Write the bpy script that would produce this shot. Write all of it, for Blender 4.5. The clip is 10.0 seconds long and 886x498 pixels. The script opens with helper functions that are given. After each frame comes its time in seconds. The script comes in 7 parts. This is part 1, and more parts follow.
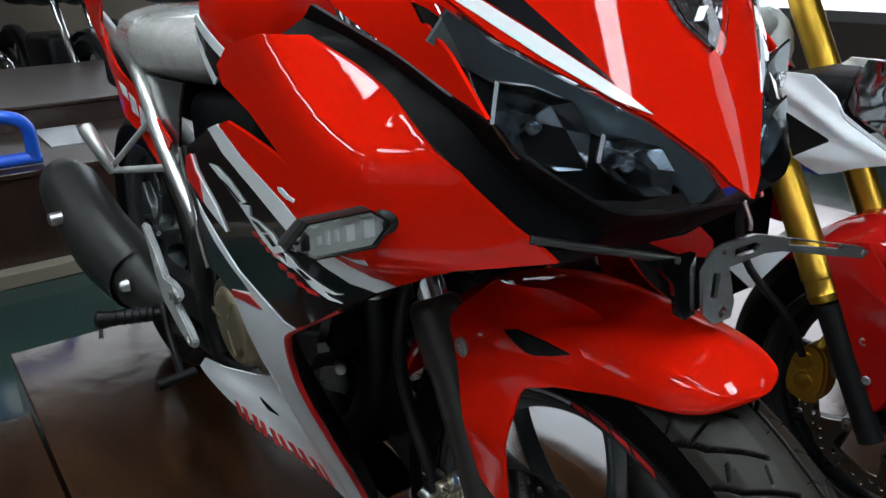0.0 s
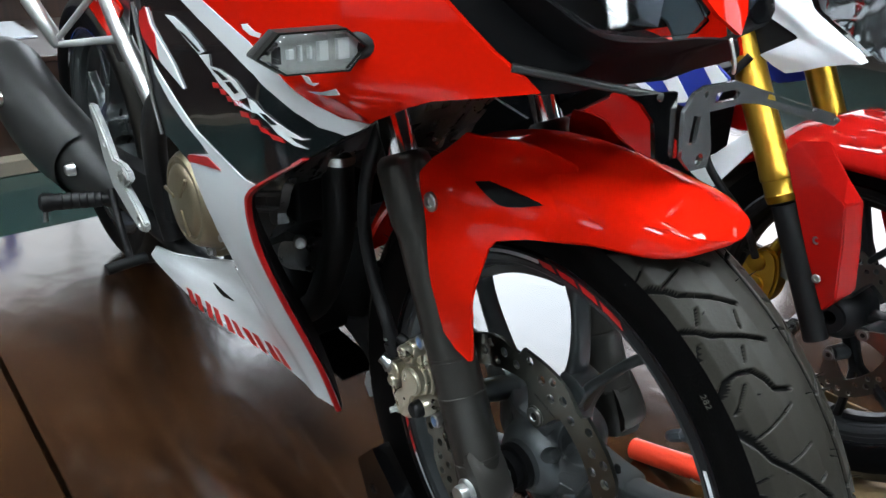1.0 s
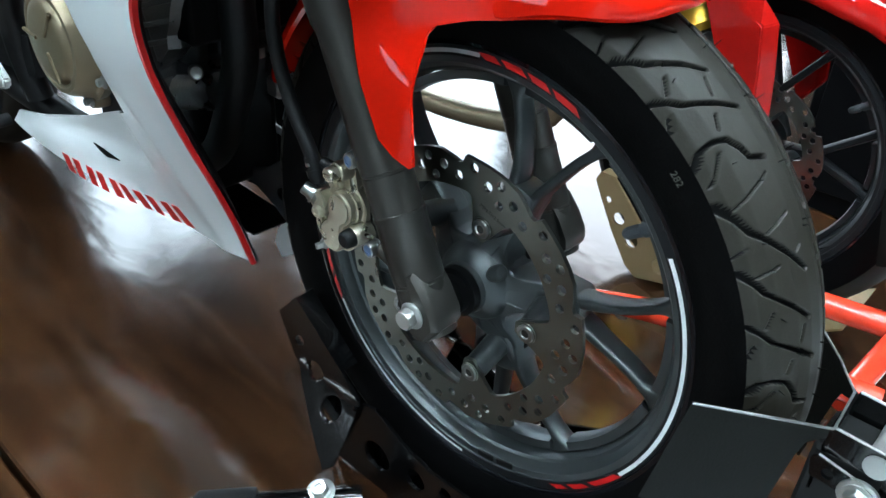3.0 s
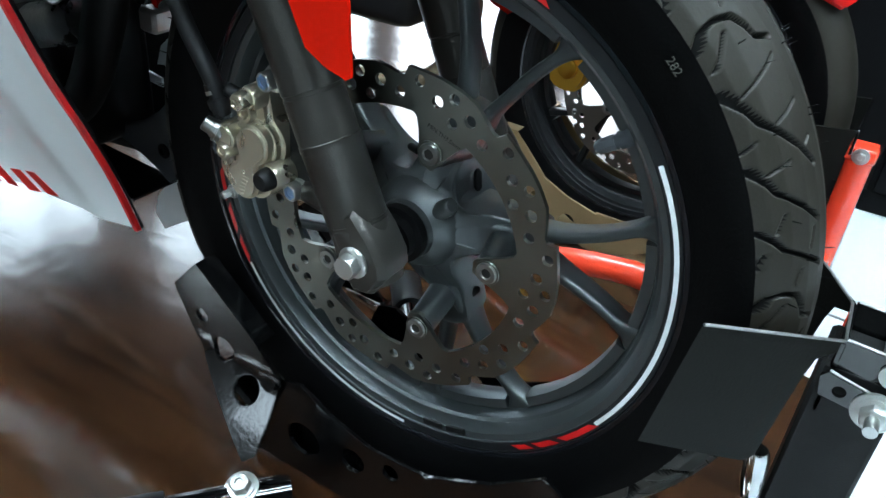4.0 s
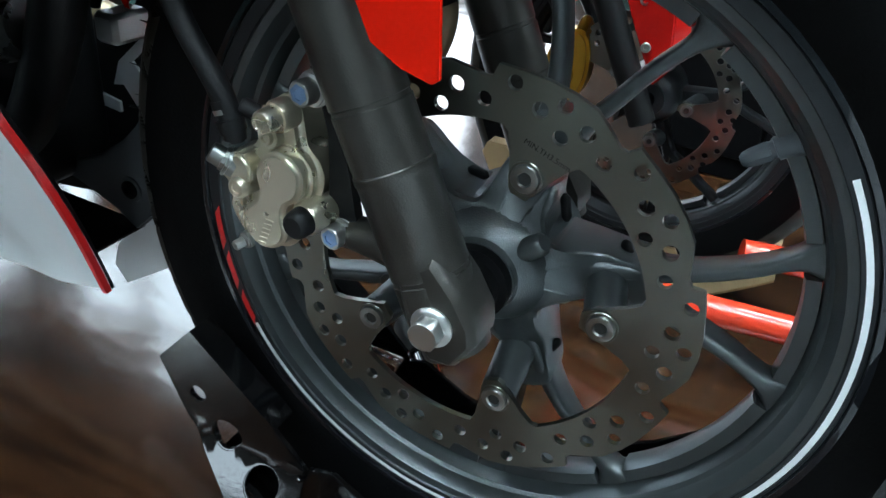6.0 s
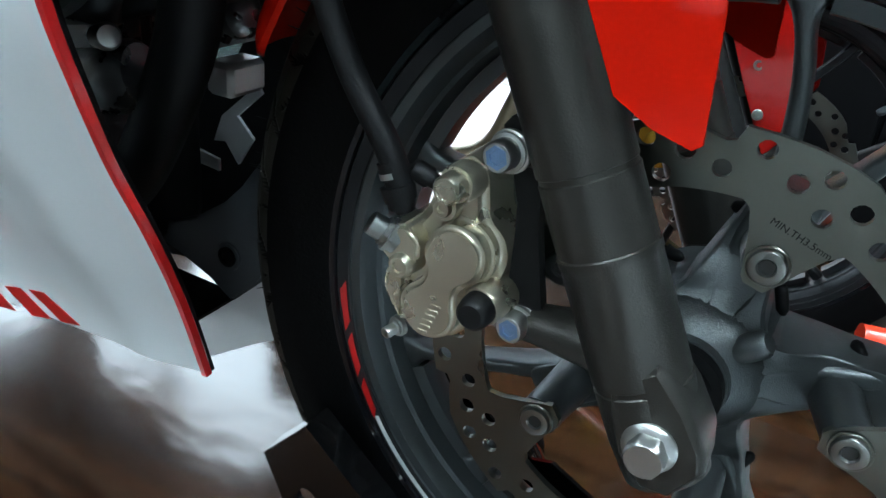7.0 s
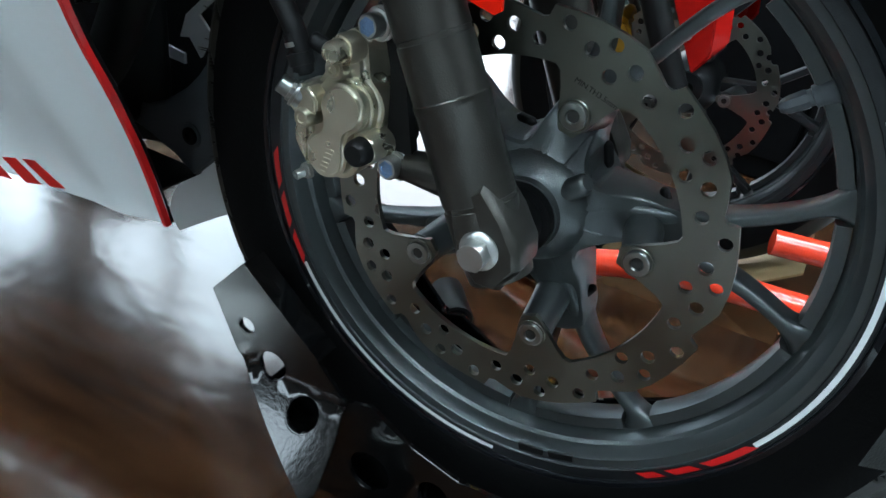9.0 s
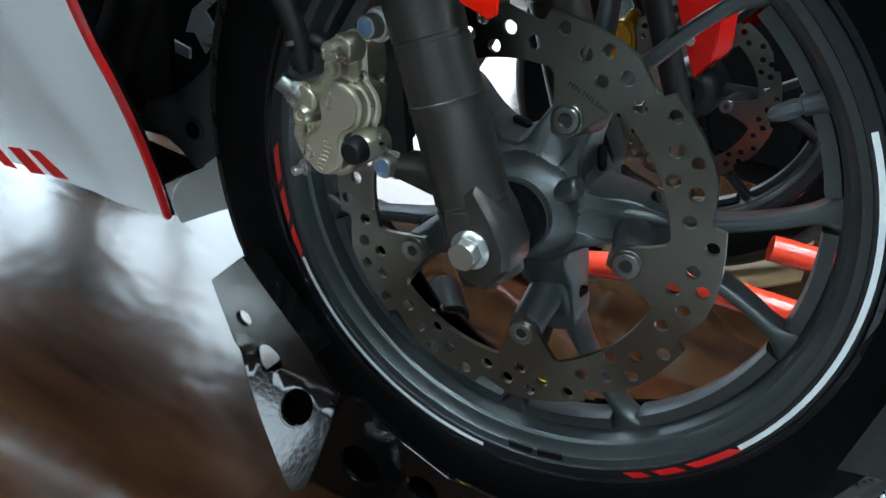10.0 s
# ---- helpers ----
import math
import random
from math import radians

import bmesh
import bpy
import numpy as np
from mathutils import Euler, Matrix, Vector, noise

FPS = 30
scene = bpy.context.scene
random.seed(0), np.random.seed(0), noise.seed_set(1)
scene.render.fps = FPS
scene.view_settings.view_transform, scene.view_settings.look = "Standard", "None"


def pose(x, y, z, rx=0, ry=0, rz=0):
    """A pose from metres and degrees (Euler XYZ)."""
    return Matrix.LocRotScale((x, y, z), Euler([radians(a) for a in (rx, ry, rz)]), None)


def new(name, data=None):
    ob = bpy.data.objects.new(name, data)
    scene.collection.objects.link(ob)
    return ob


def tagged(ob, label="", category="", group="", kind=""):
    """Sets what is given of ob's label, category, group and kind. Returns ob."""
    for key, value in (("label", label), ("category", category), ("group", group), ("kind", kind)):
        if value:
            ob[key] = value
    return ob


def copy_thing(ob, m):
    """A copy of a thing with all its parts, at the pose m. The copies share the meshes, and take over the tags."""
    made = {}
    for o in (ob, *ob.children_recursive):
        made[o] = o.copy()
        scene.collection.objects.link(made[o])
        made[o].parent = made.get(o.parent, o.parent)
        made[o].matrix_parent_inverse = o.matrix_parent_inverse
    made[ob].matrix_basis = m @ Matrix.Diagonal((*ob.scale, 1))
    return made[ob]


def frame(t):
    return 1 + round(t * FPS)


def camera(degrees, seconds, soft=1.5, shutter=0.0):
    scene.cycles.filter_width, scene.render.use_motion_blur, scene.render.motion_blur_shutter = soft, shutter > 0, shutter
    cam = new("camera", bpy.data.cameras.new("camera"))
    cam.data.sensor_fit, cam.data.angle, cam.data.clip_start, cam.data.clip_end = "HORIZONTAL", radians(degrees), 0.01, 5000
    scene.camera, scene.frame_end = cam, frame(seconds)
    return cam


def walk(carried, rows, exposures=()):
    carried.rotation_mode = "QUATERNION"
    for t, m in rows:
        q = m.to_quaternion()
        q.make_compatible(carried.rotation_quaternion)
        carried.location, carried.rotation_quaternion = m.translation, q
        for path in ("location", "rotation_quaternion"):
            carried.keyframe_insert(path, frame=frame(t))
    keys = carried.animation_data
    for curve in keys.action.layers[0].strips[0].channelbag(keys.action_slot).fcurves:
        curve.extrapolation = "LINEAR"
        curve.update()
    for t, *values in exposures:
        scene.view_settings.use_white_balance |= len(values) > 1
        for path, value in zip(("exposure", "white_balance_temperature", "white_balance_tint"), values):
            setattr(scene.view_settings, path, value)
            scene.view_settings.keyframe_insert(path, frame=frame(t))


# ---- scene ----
cam = camera(58.8, 10.0)
PATH = [
    (0.0, 0.4178, -0.4760, 0.9094, 69.04, 1.33, 54.12),
    (0.5, 0.4208, -0.4956, 0.8490, 66.26, 0.09, 52.42),
    (1.0, 0.4167, -0.4961, 0.8352, 64.42, -1.71, 51.52),
    (1.5, 0.4156, -0.4935, 0.8335, 63.97, -2.46, 50.52),
    (2.0, 0.4073, -0.5106, 0.7929, 62.64, -2.62, 48.10),
    (2.5, 0.3919, -0.5354, 0.7339, 59.41, -3.54, 44.42),
    (2.7, 0.3836, -0.5208, 0.7319, 58.04, -3.11, 43.91),
    (3.8, 0.3183, -0.5034, 0.6710, 57.02, -4.00, 35.32),
    (4.0, 0.2888, -0.5006, 0.6381, 57.61, -4.90, 32.27),
    (4.2, 0.2523, -0.4809, 0.6202, 57.44, -4.49, 30.23),
    (4.5, 0.2188, -0.4659, 0.6016, 58.63, -4.78, 26.46),
    (5.0, 0.1926, -0.4501, 0.5794, 58.95, -5.04, 25.40),
    (5.2, 0.1880, -0.4453, 0.5811, 58.50, -4.90, 25.53),
    (6.3, 0.0992, -0.4300, 0.5659, 60.84, -4.52, 26.28),
    (6.5, 0.0669, -0.4205, 0.5561, 63.09, -4.51, 26.94),
    (6.7, 0.0484, -0.4142, 0.5498, 63.33, -4.31, 27.42),
    (7.0, 0.0287, -0.4106, 0.5414, 63.72, -5.48, 27.77),
    (7.5, 0.0261, -0.4097, 0.5406, 63.97, -6.04, 28.00),
    (8.0, 0.0266, -0.4130, 0.5398, 64.13, -6.16, 28.12),
    (8.5, 0.0534, -0.4288, 0.5424, 63.56, -6.28, 27.56),
    (8.8, 0.1152, -0.4654, 0.5444, 60.37, -5.94, 27.96),
    (9.0, 0.1525, -0.4871, 0.5496, 59.58, -6.35, 28.92),
    (9.5, 0.1652, -0.4909, 0.5555, 59.12, -6.56, 29.69),
    (10.0, 0.1626, -0.4900, 0.5545, 59.38, -7.28, 29.93),
]
EXPOSE = [(0, -1.65, 6500, 10), (0.3, -1.27, 6500, 10), (0.8, -0.80, 6500, 10), (2.0, -0.5, 6400, 8), (3.2, -0.42, 5950, 2), (8.0, -0.50, 5950, 2), (9.5, -0.63, 5950, 2), (10, -0.63, 5950, 2)]
walk(cam, [(t, pose(*p)) for t, *p in PATH], EXPOSE)

# ---- light: showroom ceiling panels and a bright shop window ----
world = bpy.data.worlds.new("showroom_air")
world.use_nodes = True
scene.world = world
bgn = world.node_tree.nodes["Background"]
bgn.inputs[0].default_value = (0.9, 0.95, 1.0, 1)
bgn.inputs[1].default_value = 0.002


# ---- materials ----
def pbr(name, color, rough=0.5, metal=0.0, coat=0.0, vary=0.12, scale=30.0, fine=300.0, bump=0.0, rvary=0.1, stretch=(1, 1, 1), spec=0.5):
    m = bpy.data.materials.new(name)
    m.use_nodes = True
    nt = m.node_tree
    b = nt.nodes["Principled BSDF"]
    tc = nt.nodes.new("ShaderNodeTexCoord")
    mp = nt.nodes.new("ShaderNodeMapping")
    mp.inputs["Scale"].default_value = stretch
    nt.links.new(tc.outputs["Object"], mp.inputs["Vector"])
    n1, n2 = nt.nodes.new("ShaderNodeTexNoise"), nt.nodes.new("ShaderNodeTexNoise")
    n1.inputs["Scale"].default_value, n2.inputs["Scale"].default_value = scale, fine
    n1.inputs["Detail"].default_value, n2.inputs["Detail"].default_value = 4, 3
    for n in (n1, n2):
        nt.links.new(mp.outputs[0], n.inputs["Vector"])
    mix = nt.nodes.new("ShaderNodeMix")
    mix.data_type = "RGBA"
    mix.inputs[6].default_value = (*[c * (1 - vary) for c in color], 1)
    mix.inputs[7].default_value = (*[min(1, c * (1 + vary)) for c in color], 1)
    av = nt.nodes.new("ShaderNodeMath")
    av.operation = "MULTIPLY_ADD"
    av.inputs[1].default_value = 0.4
    nt.links.new(n2.outputs[0], av.inputs[0])
    sc = nt.nodes.new("ShaderNodeMath")
    sc.operation = "MULTIPLY"
    sc.inputs[1].default_value = 0.6
    nt.links.new(n1.outputs[0], sc.inputs[0])
    nt.links.new(sc.outputs[0], av.inputs[2])
    nt.links.new(av.outputs[0], mix.inputs[0])
    nt.links.new(mix.outputs[2], b.inputs["Base Color"])
    mr = nt.nodes.new("ShaderNodeMapRange")
    mr.inputs[3].default_value, mr.inputs[4].default_value = max(0.0, rough - rvary * rough), min(1.0, rough + rvary * rough)
    nt.links.new(n1.outputs[0], mr.inputs[0])
    nt.links.new(mr.outputs[0], b.inputs["Roughness"])
    b.inputs["Metallic"].default_value = metal
    b.inputs["Specular IOR Level"].default_value = spec
    b.inputs["Coat Weight"].default_value = coat
    b.inputs["Coat Roughness"].default_value = 0.03
    if bump:
        bp = nt.nodes.new("ShaderNodeBump")
        bp.inputs["Strength"].default_value = bump
        bp.inputs["Distance"].default_value = 0.001
        nt.links.new(n2.outputs[0], bp.inputs["Height"])
        nt.links.new(bp.outputs[0], b.inputs["Normal"])
    return m


def glowing(name, color, strength):
    m = bpy.data.materials.new(name)
    m.use_nodes = True
    b = m.node_tree.nodes["Principled BSDF"]
    b.inputs["Base Color"].default_value = (0.8, 0.8, 0.8, 1)
    b.inputs["Emission Color"].default_value = (*color, 1)
    b.inputs["Emission Strength"].default_value = strength
    return m


def clear(name, color=(1, 1, 1), rough=0.02):
    m = bpy.data.materials.new(name)
    m.use_nodes = True
    b = m.node_tree.nodes["Principled BSDF"]
    b.inputs["Base Color"].default_value = (*color, 1)
    b.inputs["Transmission Weight"].default_value = 1
    b.inputs["Roughness"].default_value = rough
    b.inputs["IOR"].default_value = 1.35
    return m


def wood(name, dark, light, rough, plank=0.0):
    """Printed dark laminate: grain along x, cloudy colour change, glossy."""
    m = bpy.data.materials.new(name)
    m.use_nodes = True
    nt = m.node_tree
    b = nt.nodes["Principled BSDF"]
    tc = nt.nodes.new("ShaderNodeTexCoord")
    def noise_at(sx, sy, s, det, dist=0.0):
        mp = nt.nodes.new("ShaderNodeMapping")
        mp.inputs["Scale"].default_value = (sx, sy, 1)
        nt.links.new(tc.outputs["Object"], mp.inputs[0])
        n = nt.nodes.new("ShaderNodeTexNoise")
        n.inputs["Scale"].default_value = s
        n.inputs["Detail"].default_value = det
        n.inputs["Distortion"].default_value = dist
        nt.links.new(mp.outputs[0], n.inputs[0])
        return n
    grain, cloud, pore = noise_at(1, 14, 6, 8, 0.6), noise_at(1, 2.4, 3.2, 3, 0.3), noise_at(3, 60, 14, 4)
    ad = nt.nodes.new("ShaderNodeMath")
    ad.operation = "MULTIPLY_ADD"
    ad.inputs[1].default_value = 0.55
    nt.links.new(grain.outputs[0], ad.inputs[0])
    sc = nt.nodes.new("ShaderNodeMath")
    sc.operation = "MULTIPLY_ADD"
    sc.inputs[1].default_value = 0.45
    nt.links.new(cloud.outputs[0], sc.inputs[0])
    pm = nt.nodes.new("ShaderNodeMath")
    pm.operation = "MULTIPLY_ADD"
    pm.inputs[1].default_value = 0.16
    pm.inputs[2].default_value = -0.08
    nt.links.new(pore.outputs[0], pm.inputs[0])
    nt.links.new(pm.outputs[0], sc.inputs[2])
    nt.links.new(sc.outputs[0], ad.inputs[2])
    cr = nt.nodes.new("ShaderNodeValToRGB")
    cr.color_ramp.elements[0].position, cr.color_ramp.elements[1].position = 0.36, 0.66
    cr.color_ramp.elements[0].color, cr.color_ramp.elements[1].color = (*dark, 1), (*light, 1)
    nt.links.new(ad.outputs[0], cr.inputs[0])
    nt.links.new(cr.outputs[0], b.inputs["Base Color"])
    mr = nt.nodes.new("ShaderNodeMapRange")
    mr.inputs[3].default_value, mr.inputs[4].default_value = rough * 0.8, rough * 1.25
    nt.links.new(cloud.outputs[0], mr.inputs[0])
    nt.links.new(mr.outputs[0], b.inputs["Roughness"])
    b.inputs["Coat Weight"].default_value, b.inputs["Coat Roughness"].default_value = 0.6, rough * 1.1
    wave = noise_at(1.0, 1.6, 7, 2, 0.4)
    wb = nt.nodes.new("ShaderNodeBump")
    wb.inputs["Strength"].default_value, wb.inputs["Distance"].default_value = 0.10, 0.010
    nt.links.new(wave.outputs[0], wb.inputs["Height"])
    bp = nt.nodes.new("ShaderNodeBump")
    bp.inputs["Strength"].default_value, bp.inputs["Distance"].default_value = 0.04, 0.001
    nt.links.new(pore.outputs[0], bp.inputs["Height"])
    nt.links.new(wb.outputs[0], bp.inputs["Normal"])
    nt.links.new(bp.outputs[0], b.inputs["Normal"])
    nt.links.new(wb.outputs[0], b.inputs["Coat Normal"])
    return m


RED = pbr("red_gloss_paint", (0.54, 0.0085, 0.0020), 0.3, coat=0.45, spec=0.0, vary=0.05, scale=4, fine=900, rvary=0.15)
WHITE = pbr("white_gloss_paint", (0.80, 0.84, 0.87), 0.3, coat=0.6, spec=0.1, vary=0.04, scale=5, fine=700)
GLOSSBLACK = pbr("black_gloss_paint", (0.006, 0.0065, 0.008), 0.2, coat=0.7, spec=0.1, vary=0.2, scale=6, fine=700)
GREYPAINT = pbr("dark_grey_metallic_paint", (0.022, 0.025, 0.03), 0.3, metal=0.4, coat=0.5, vary=0.15, scale=10, fine=1500)
MATBLACK = pbr("black_textured_plastic", (0.0032, 0.0032, 0.0035), 0.5, vary=0.2, fine=1200, bump=0.25, spec=0.25)
DEEPBLACK = pbr("black_inner_plastic", (0.0015, 0.0015, 0.0018), 0.6, vary=0.25, fine=500, bump=0.2, spec=0.12)
CHINBLACK = pbr("black_satin_plastic", (0.0025, 0.0025, 0.003), 0.5, vary=0.2, fine=1200, bump=0.2, spec=0.08)
RUBBER = pbr("black_rubber", (0.004, 0.004, 0.0045), 0.5, vary=0.2, fine=600, bump=0.2, spec=0.25)
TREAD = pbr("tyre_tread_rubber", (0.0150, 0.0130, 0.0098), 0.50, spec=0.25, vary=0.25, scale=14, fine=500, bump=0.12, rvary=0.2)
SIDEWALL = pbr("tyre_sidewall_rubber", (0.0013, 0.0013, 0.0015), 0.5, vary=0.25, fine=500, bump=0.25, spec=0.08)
# near-black colour standing in for the shade inside the tread grooves
GROOVESHADE = pbr("groove_shade_rubber", (0.002, 0.002, 0.002), 0.8, vary=0.2, spec=0.1)
DARKCAST = pbr("black_cast_wheel_paint", (0.018, 0.019, 0.021), 0.36, metal=0.4, spec=0.3, vary=0.18, scale=25, fine=1100, bump=0.2)
DEEPRED = pbr("deep_red_gloss_paint", (0.33, 0.0062, 0.0048), 0.3, coat=0.55, spec=0.0, vary=0.05, scale=4, fine=900, rvary=0.15)
CASTGREY = pbr("grey_cast_alloy_paint", (0.084, 0.092, 0.095), 0.36, metal=0.8, spec=0.3, vary=0.18, scale=25, fine=1100, bump=0.25)
RIMGREY = pbr("grey_rim_paint", (0.098, 0.109, 0.114), 0.36, metal=0.8, spec=0.3, vary=0.12, scale=20, fine=900, bump=0.15)
FORKGREY = pbr("dark_grey_fork_paint", (0.060, 0.057, 0.052), 0.33, metal=0.75, spec=0.3, vary=0.15, scale=14, fine=900, bump=0.2)
DISCSTEEL = pbr("ground_disc_steel", (0.190, 0.196, 0.174), 0.29, metal=1.0, vary=0.10, scale=18, fine=700, bump=0.05, rvary=0.15)
tan = DISCSTEEL.node_tree.nodes.new("ShaderNodeTangent")
tan.direction_type, tan.axis = "RADIAL", "Y"
DISCSTEEL.node_tree.nodes["Principled BSDF"].inputs["Anisotropic"].default_value = 0.75
DISCSTEEL.node_tree.nodes["Principled BSDF"].inputs["Anisotropic Rotation"].default_value = 0.25
DISCSTEEL.node_tree.links.new(tan.outputs[0], DISCSTEEL.node_tree.nodes["Principled BSDF"].inputs["Tangent"])
CHROME = pbr("chrome", (0.75, 0.76, 0.78), 0.1, metal=1.0, vary=0.05)
ZINC = pbr("zinc_plated_steel", (0.50, 0.51, 0.50), 0.34, metal=1.0, vary=0.15, scale=60, fine=900, bump=0.03)
BLUEZINC = pbr("blue_marked_zinc", (0.25, 0.38, 0.62), 0.3, metal=0.8, vary=0.4, scale=150, fine=900)
CALIPER = pbr("champagne_cast_caliper", (0.54, 0.50, 0.395), 0.28, metal=0.88, vary=0.12, scale=40, fine=1600, bump=0.08)
FOOTALLOY = pbr("pale_cast_alloy", (0.42, 0.43, 0.42), 0.35, metal=0.25, vary=0.12, scale=40, fine=900, bump=0.2)
ALLOY = pbr("bare_cast_alloy", (0.38, 0.38, 0.37), 0.35, metal=0.8, vary=0.15, scale=40, fine=900, bump=0.2)
BRONZE = pbr("bronze_engine_cover", (0.25, 0.205, 0.135), 0.33, metal=0.7, vary=0.12, scale=30, fine=1000, bump=0.2)
ENGINEDARK = pbr("dark_engine_alloy", (0.010, 0.010, 0.011), 0.45, metal=0.4, vary=0.3, scale=40, fine=700, bump=0.3)
STANDBLACK = pbr("black_enamel_steel", (0.002, 0.002, 0.0022), 0.10, spec=0.5, coat=0.5, vary=0.3, scale=30, fine=230, bump=0.10)
GUARDGREY = pbr("worn_black_plate", (0.0060, 0.0060, 0.0053), 0.45, coat=0.0, spec=0.06, vary=0.25, scale=16, fine=500, bump=0.2)
WORNEDGE = pbr("bare_worn_steel_edge", (0.28, 0.28, 0.275), 0.35, metal=0.9, vary=0.4, scale=180, fine=900, bump=0.4)
GOLDFORK = pbr("gold_anodised_fork", (0.52, 0.31, 0.04), 0.34, metal=1.0, vary=0.1, scale=20, fine=800)
GOLDPLATE = pbr("tan_gold_steel_plate", (0.36, 0.26, 0.14), 0.4, metal=0.5, vary=0.2, scale=20, fine=500, bump=0.15)
STANDRED = pbr("orange_red_enamel", (0.68, 0.045, 0.018), 0.25, coat=0.6, vary=0.08, scale=12, fine=600)
BRACKET = pbr("grey_bracket_steel", (0.36, 0.36, 0.365), 0.26, metal=0.85, vary=0.12, scale=60, fine=700)
LENS = clear("clear_lamp_lens", (0.97, 0.98, 1.0))
SMOKED = clear("smoked_headlight_lens", (0.50, 0.54, 0.58), 0.03)
LAMPHOUSE = pbr("grey_lamp_housing", (0.10, 0.12, 0.125), 0.3, metal=0.5, vary=0.3, scale=40)
REFLECTOR = pbr("lamp_reflector", (0.62, 0.64, 0.66), 0.12, metal=1.0, vary=0.1, scale=90)
LAMPGREY = pbr("grey_lamp_insert", (0.22, 0.225, 0.21), 0.35, vary=0.4, scale=120)
BLUE = pbr("blue_gloss_paint", (0.02, 0.035, 0.28), 0.3, coat=0.8, vary=0.08)
STANDBLUE = pbr("blue_enamel", (0.01, 0.10, 0.62), 0.35, coat=0.4, vary=0.1)
REDDECAL = pbr("red_decal", (0.50, 0.009, 0.010), 0.35, coat=0.4, vary=0.06)
WHITEDECAL = pbr("white_decal", (0.72, 0.74, 0.76), 0.35, coat=0.5, vary=0.05)
WRAP = pbr("clear_wrapped_seat", (0.38, 0.37, 0.36), 0.2, coat=0.6, vary=0.4, scale=30, fine=200, bump=1.0)
MUFFLER = pbr("dark_muffler_steel", (0.020, 0.020, 0.0195), 0.45, metal=0.3, vary=0.15, scale=12, fine=500, bump=0.1)
LAMINATE = wood("dark_brown_laminate", (0.009, 0.0038, 0.0018), (0.052, 0.0215, 0.0088), 0.12)
PLINTHWOOD = wood("dark_plinth_wood", (0.010, 0.004, 0.0025), (0.035, 0.014, 0.008), 0.3)
GREENFLOOR = pbr("dark_green_polished_floor", (0.012, 0.028, 0.026), 0.14, vary=0.3, scale=6, fine=60, rvary=0.3)
TILE = pbr("white_floor_tile", (0.50, 0.52, 0.54), 0.22, vary=0.06, scale=5, fine=120)
GROUT = pbr("grey_grout", (0.3, 0.3, 0.29), 0.8, vary=0.15, fine=200)
CREAM = pbr("cream_tile", (0.15, 0.125, 0.095), 0.6, vary=0.08, scale=10)
CEILING = pbr("white_ceiling_board", (0.62, 0.62, 0.61), 0.8, vary=0.05, scale=3)
DARKWALL = pbr("dark_brown_wall_panel", (0.035, 0.026, 0.021), 0.5, vary=0.2, scale=3)
FRAMEMETAL = pbr("window_frame_metal", (0.2, 0.2, 0.2), 0.4, metal=0.7)
PANELGLOW = glowing("lamp_diffuser", (0.88, 1.0, 1.05), 92.0)
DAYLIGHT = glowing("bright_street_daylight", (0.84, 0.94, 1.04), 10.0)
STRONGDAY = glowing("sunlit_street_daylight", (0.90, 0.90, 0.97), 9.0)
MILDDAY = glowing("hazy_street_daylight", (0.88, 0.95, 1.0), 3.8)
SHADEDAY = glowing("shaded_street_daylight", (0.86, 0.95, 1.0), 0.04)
DARKCEIL = pbr("dark_ceiling_board", (0.06, 0.045, 0.03), 0.7, vary=0.15, scale=3)
FOIL = pbr("crumpled_dark_foil", (0.13, 0.13, 0.13), 0.28, metal=0.85, vary=0.3, scale=60, fine=200, bump=0.4)
BRIDGE = pbr("grey_black_moulded_plastic", (0.045, 0.052, 0.060), 0.45, vary=0.15, fine=900, bump=0.2)
BOLTGREY = pbr("dull_bolt_steel", (0.30, 0.31, 0.30), 0.3, metal=1.0, vary=0.12, scale=60, fine=900, bump=0.03)
STAMP = pbr("pale_stamp_ink", (0.055, 0.054, 0.044), 0.6, vary=0.3, scale=400)


# ---- builders ----
from mathutils.geometry import delaunay_2d_cdt

RIGHTING = Matrix.Identity(4)


def part(name, bm, material, parent=None, label="", angle=40):
    me = bpy.data.meshes.new(name)
    bmesh.ops.recalc_face_normals(bm, faces=bm.faces)
    bm.to_mesh(me)
    bm.free()
    me.materials.append(material)
    me.polygons.foreach_set("use_smooth", [True] * len(me.polygons))
    me.set_sharp_from_angle(angle=radians(angle))
    ob = new(name, me)
    ob.parent = parent
    if label:
        ob["label"] = label
    if material in (LENS, SMOKED):
        ob.visible_shadow = False
    return ob


def thing(name, label, category, at=(0, 0, 0), group="", kind=""):
    ob = new(name)
    ob.empty_display_size = 0.1
    ob.location = at
    return tagged(ob, label, category, group, kind)


def mirrored(bm):
    b = bm.copy()
    bmesh.ops.scale(b, vec=(1, -1, 1), verts=b.verts)
    return b


def sm(v):
    v = min(1.0, max(0.0, v))
    return v * v * (3 - 2 * v)


def box(x0, x1, y0, y1, z0, z1, bevel=0.002):
    bm = bmesh.new()
    bmesh.ops.create_cube(bm, size=1)
    bmesh.ops.transform(bm, matrix=Matrix.LocRotScale(((x0 + x1) / 2, (y0 + y1) / 2, (z0 + z1) / 2), None, (x1 - x0, y1 - y0, z1 - z0)), verts=bm.verts)
    if bevel:
        bmesh.ops.bevel(bm, geom=bm.edges[:], offset=bevel, segments=1 if bevel <= 0.006 else 3, affect="EDGES", profile=0.5)
    return bm


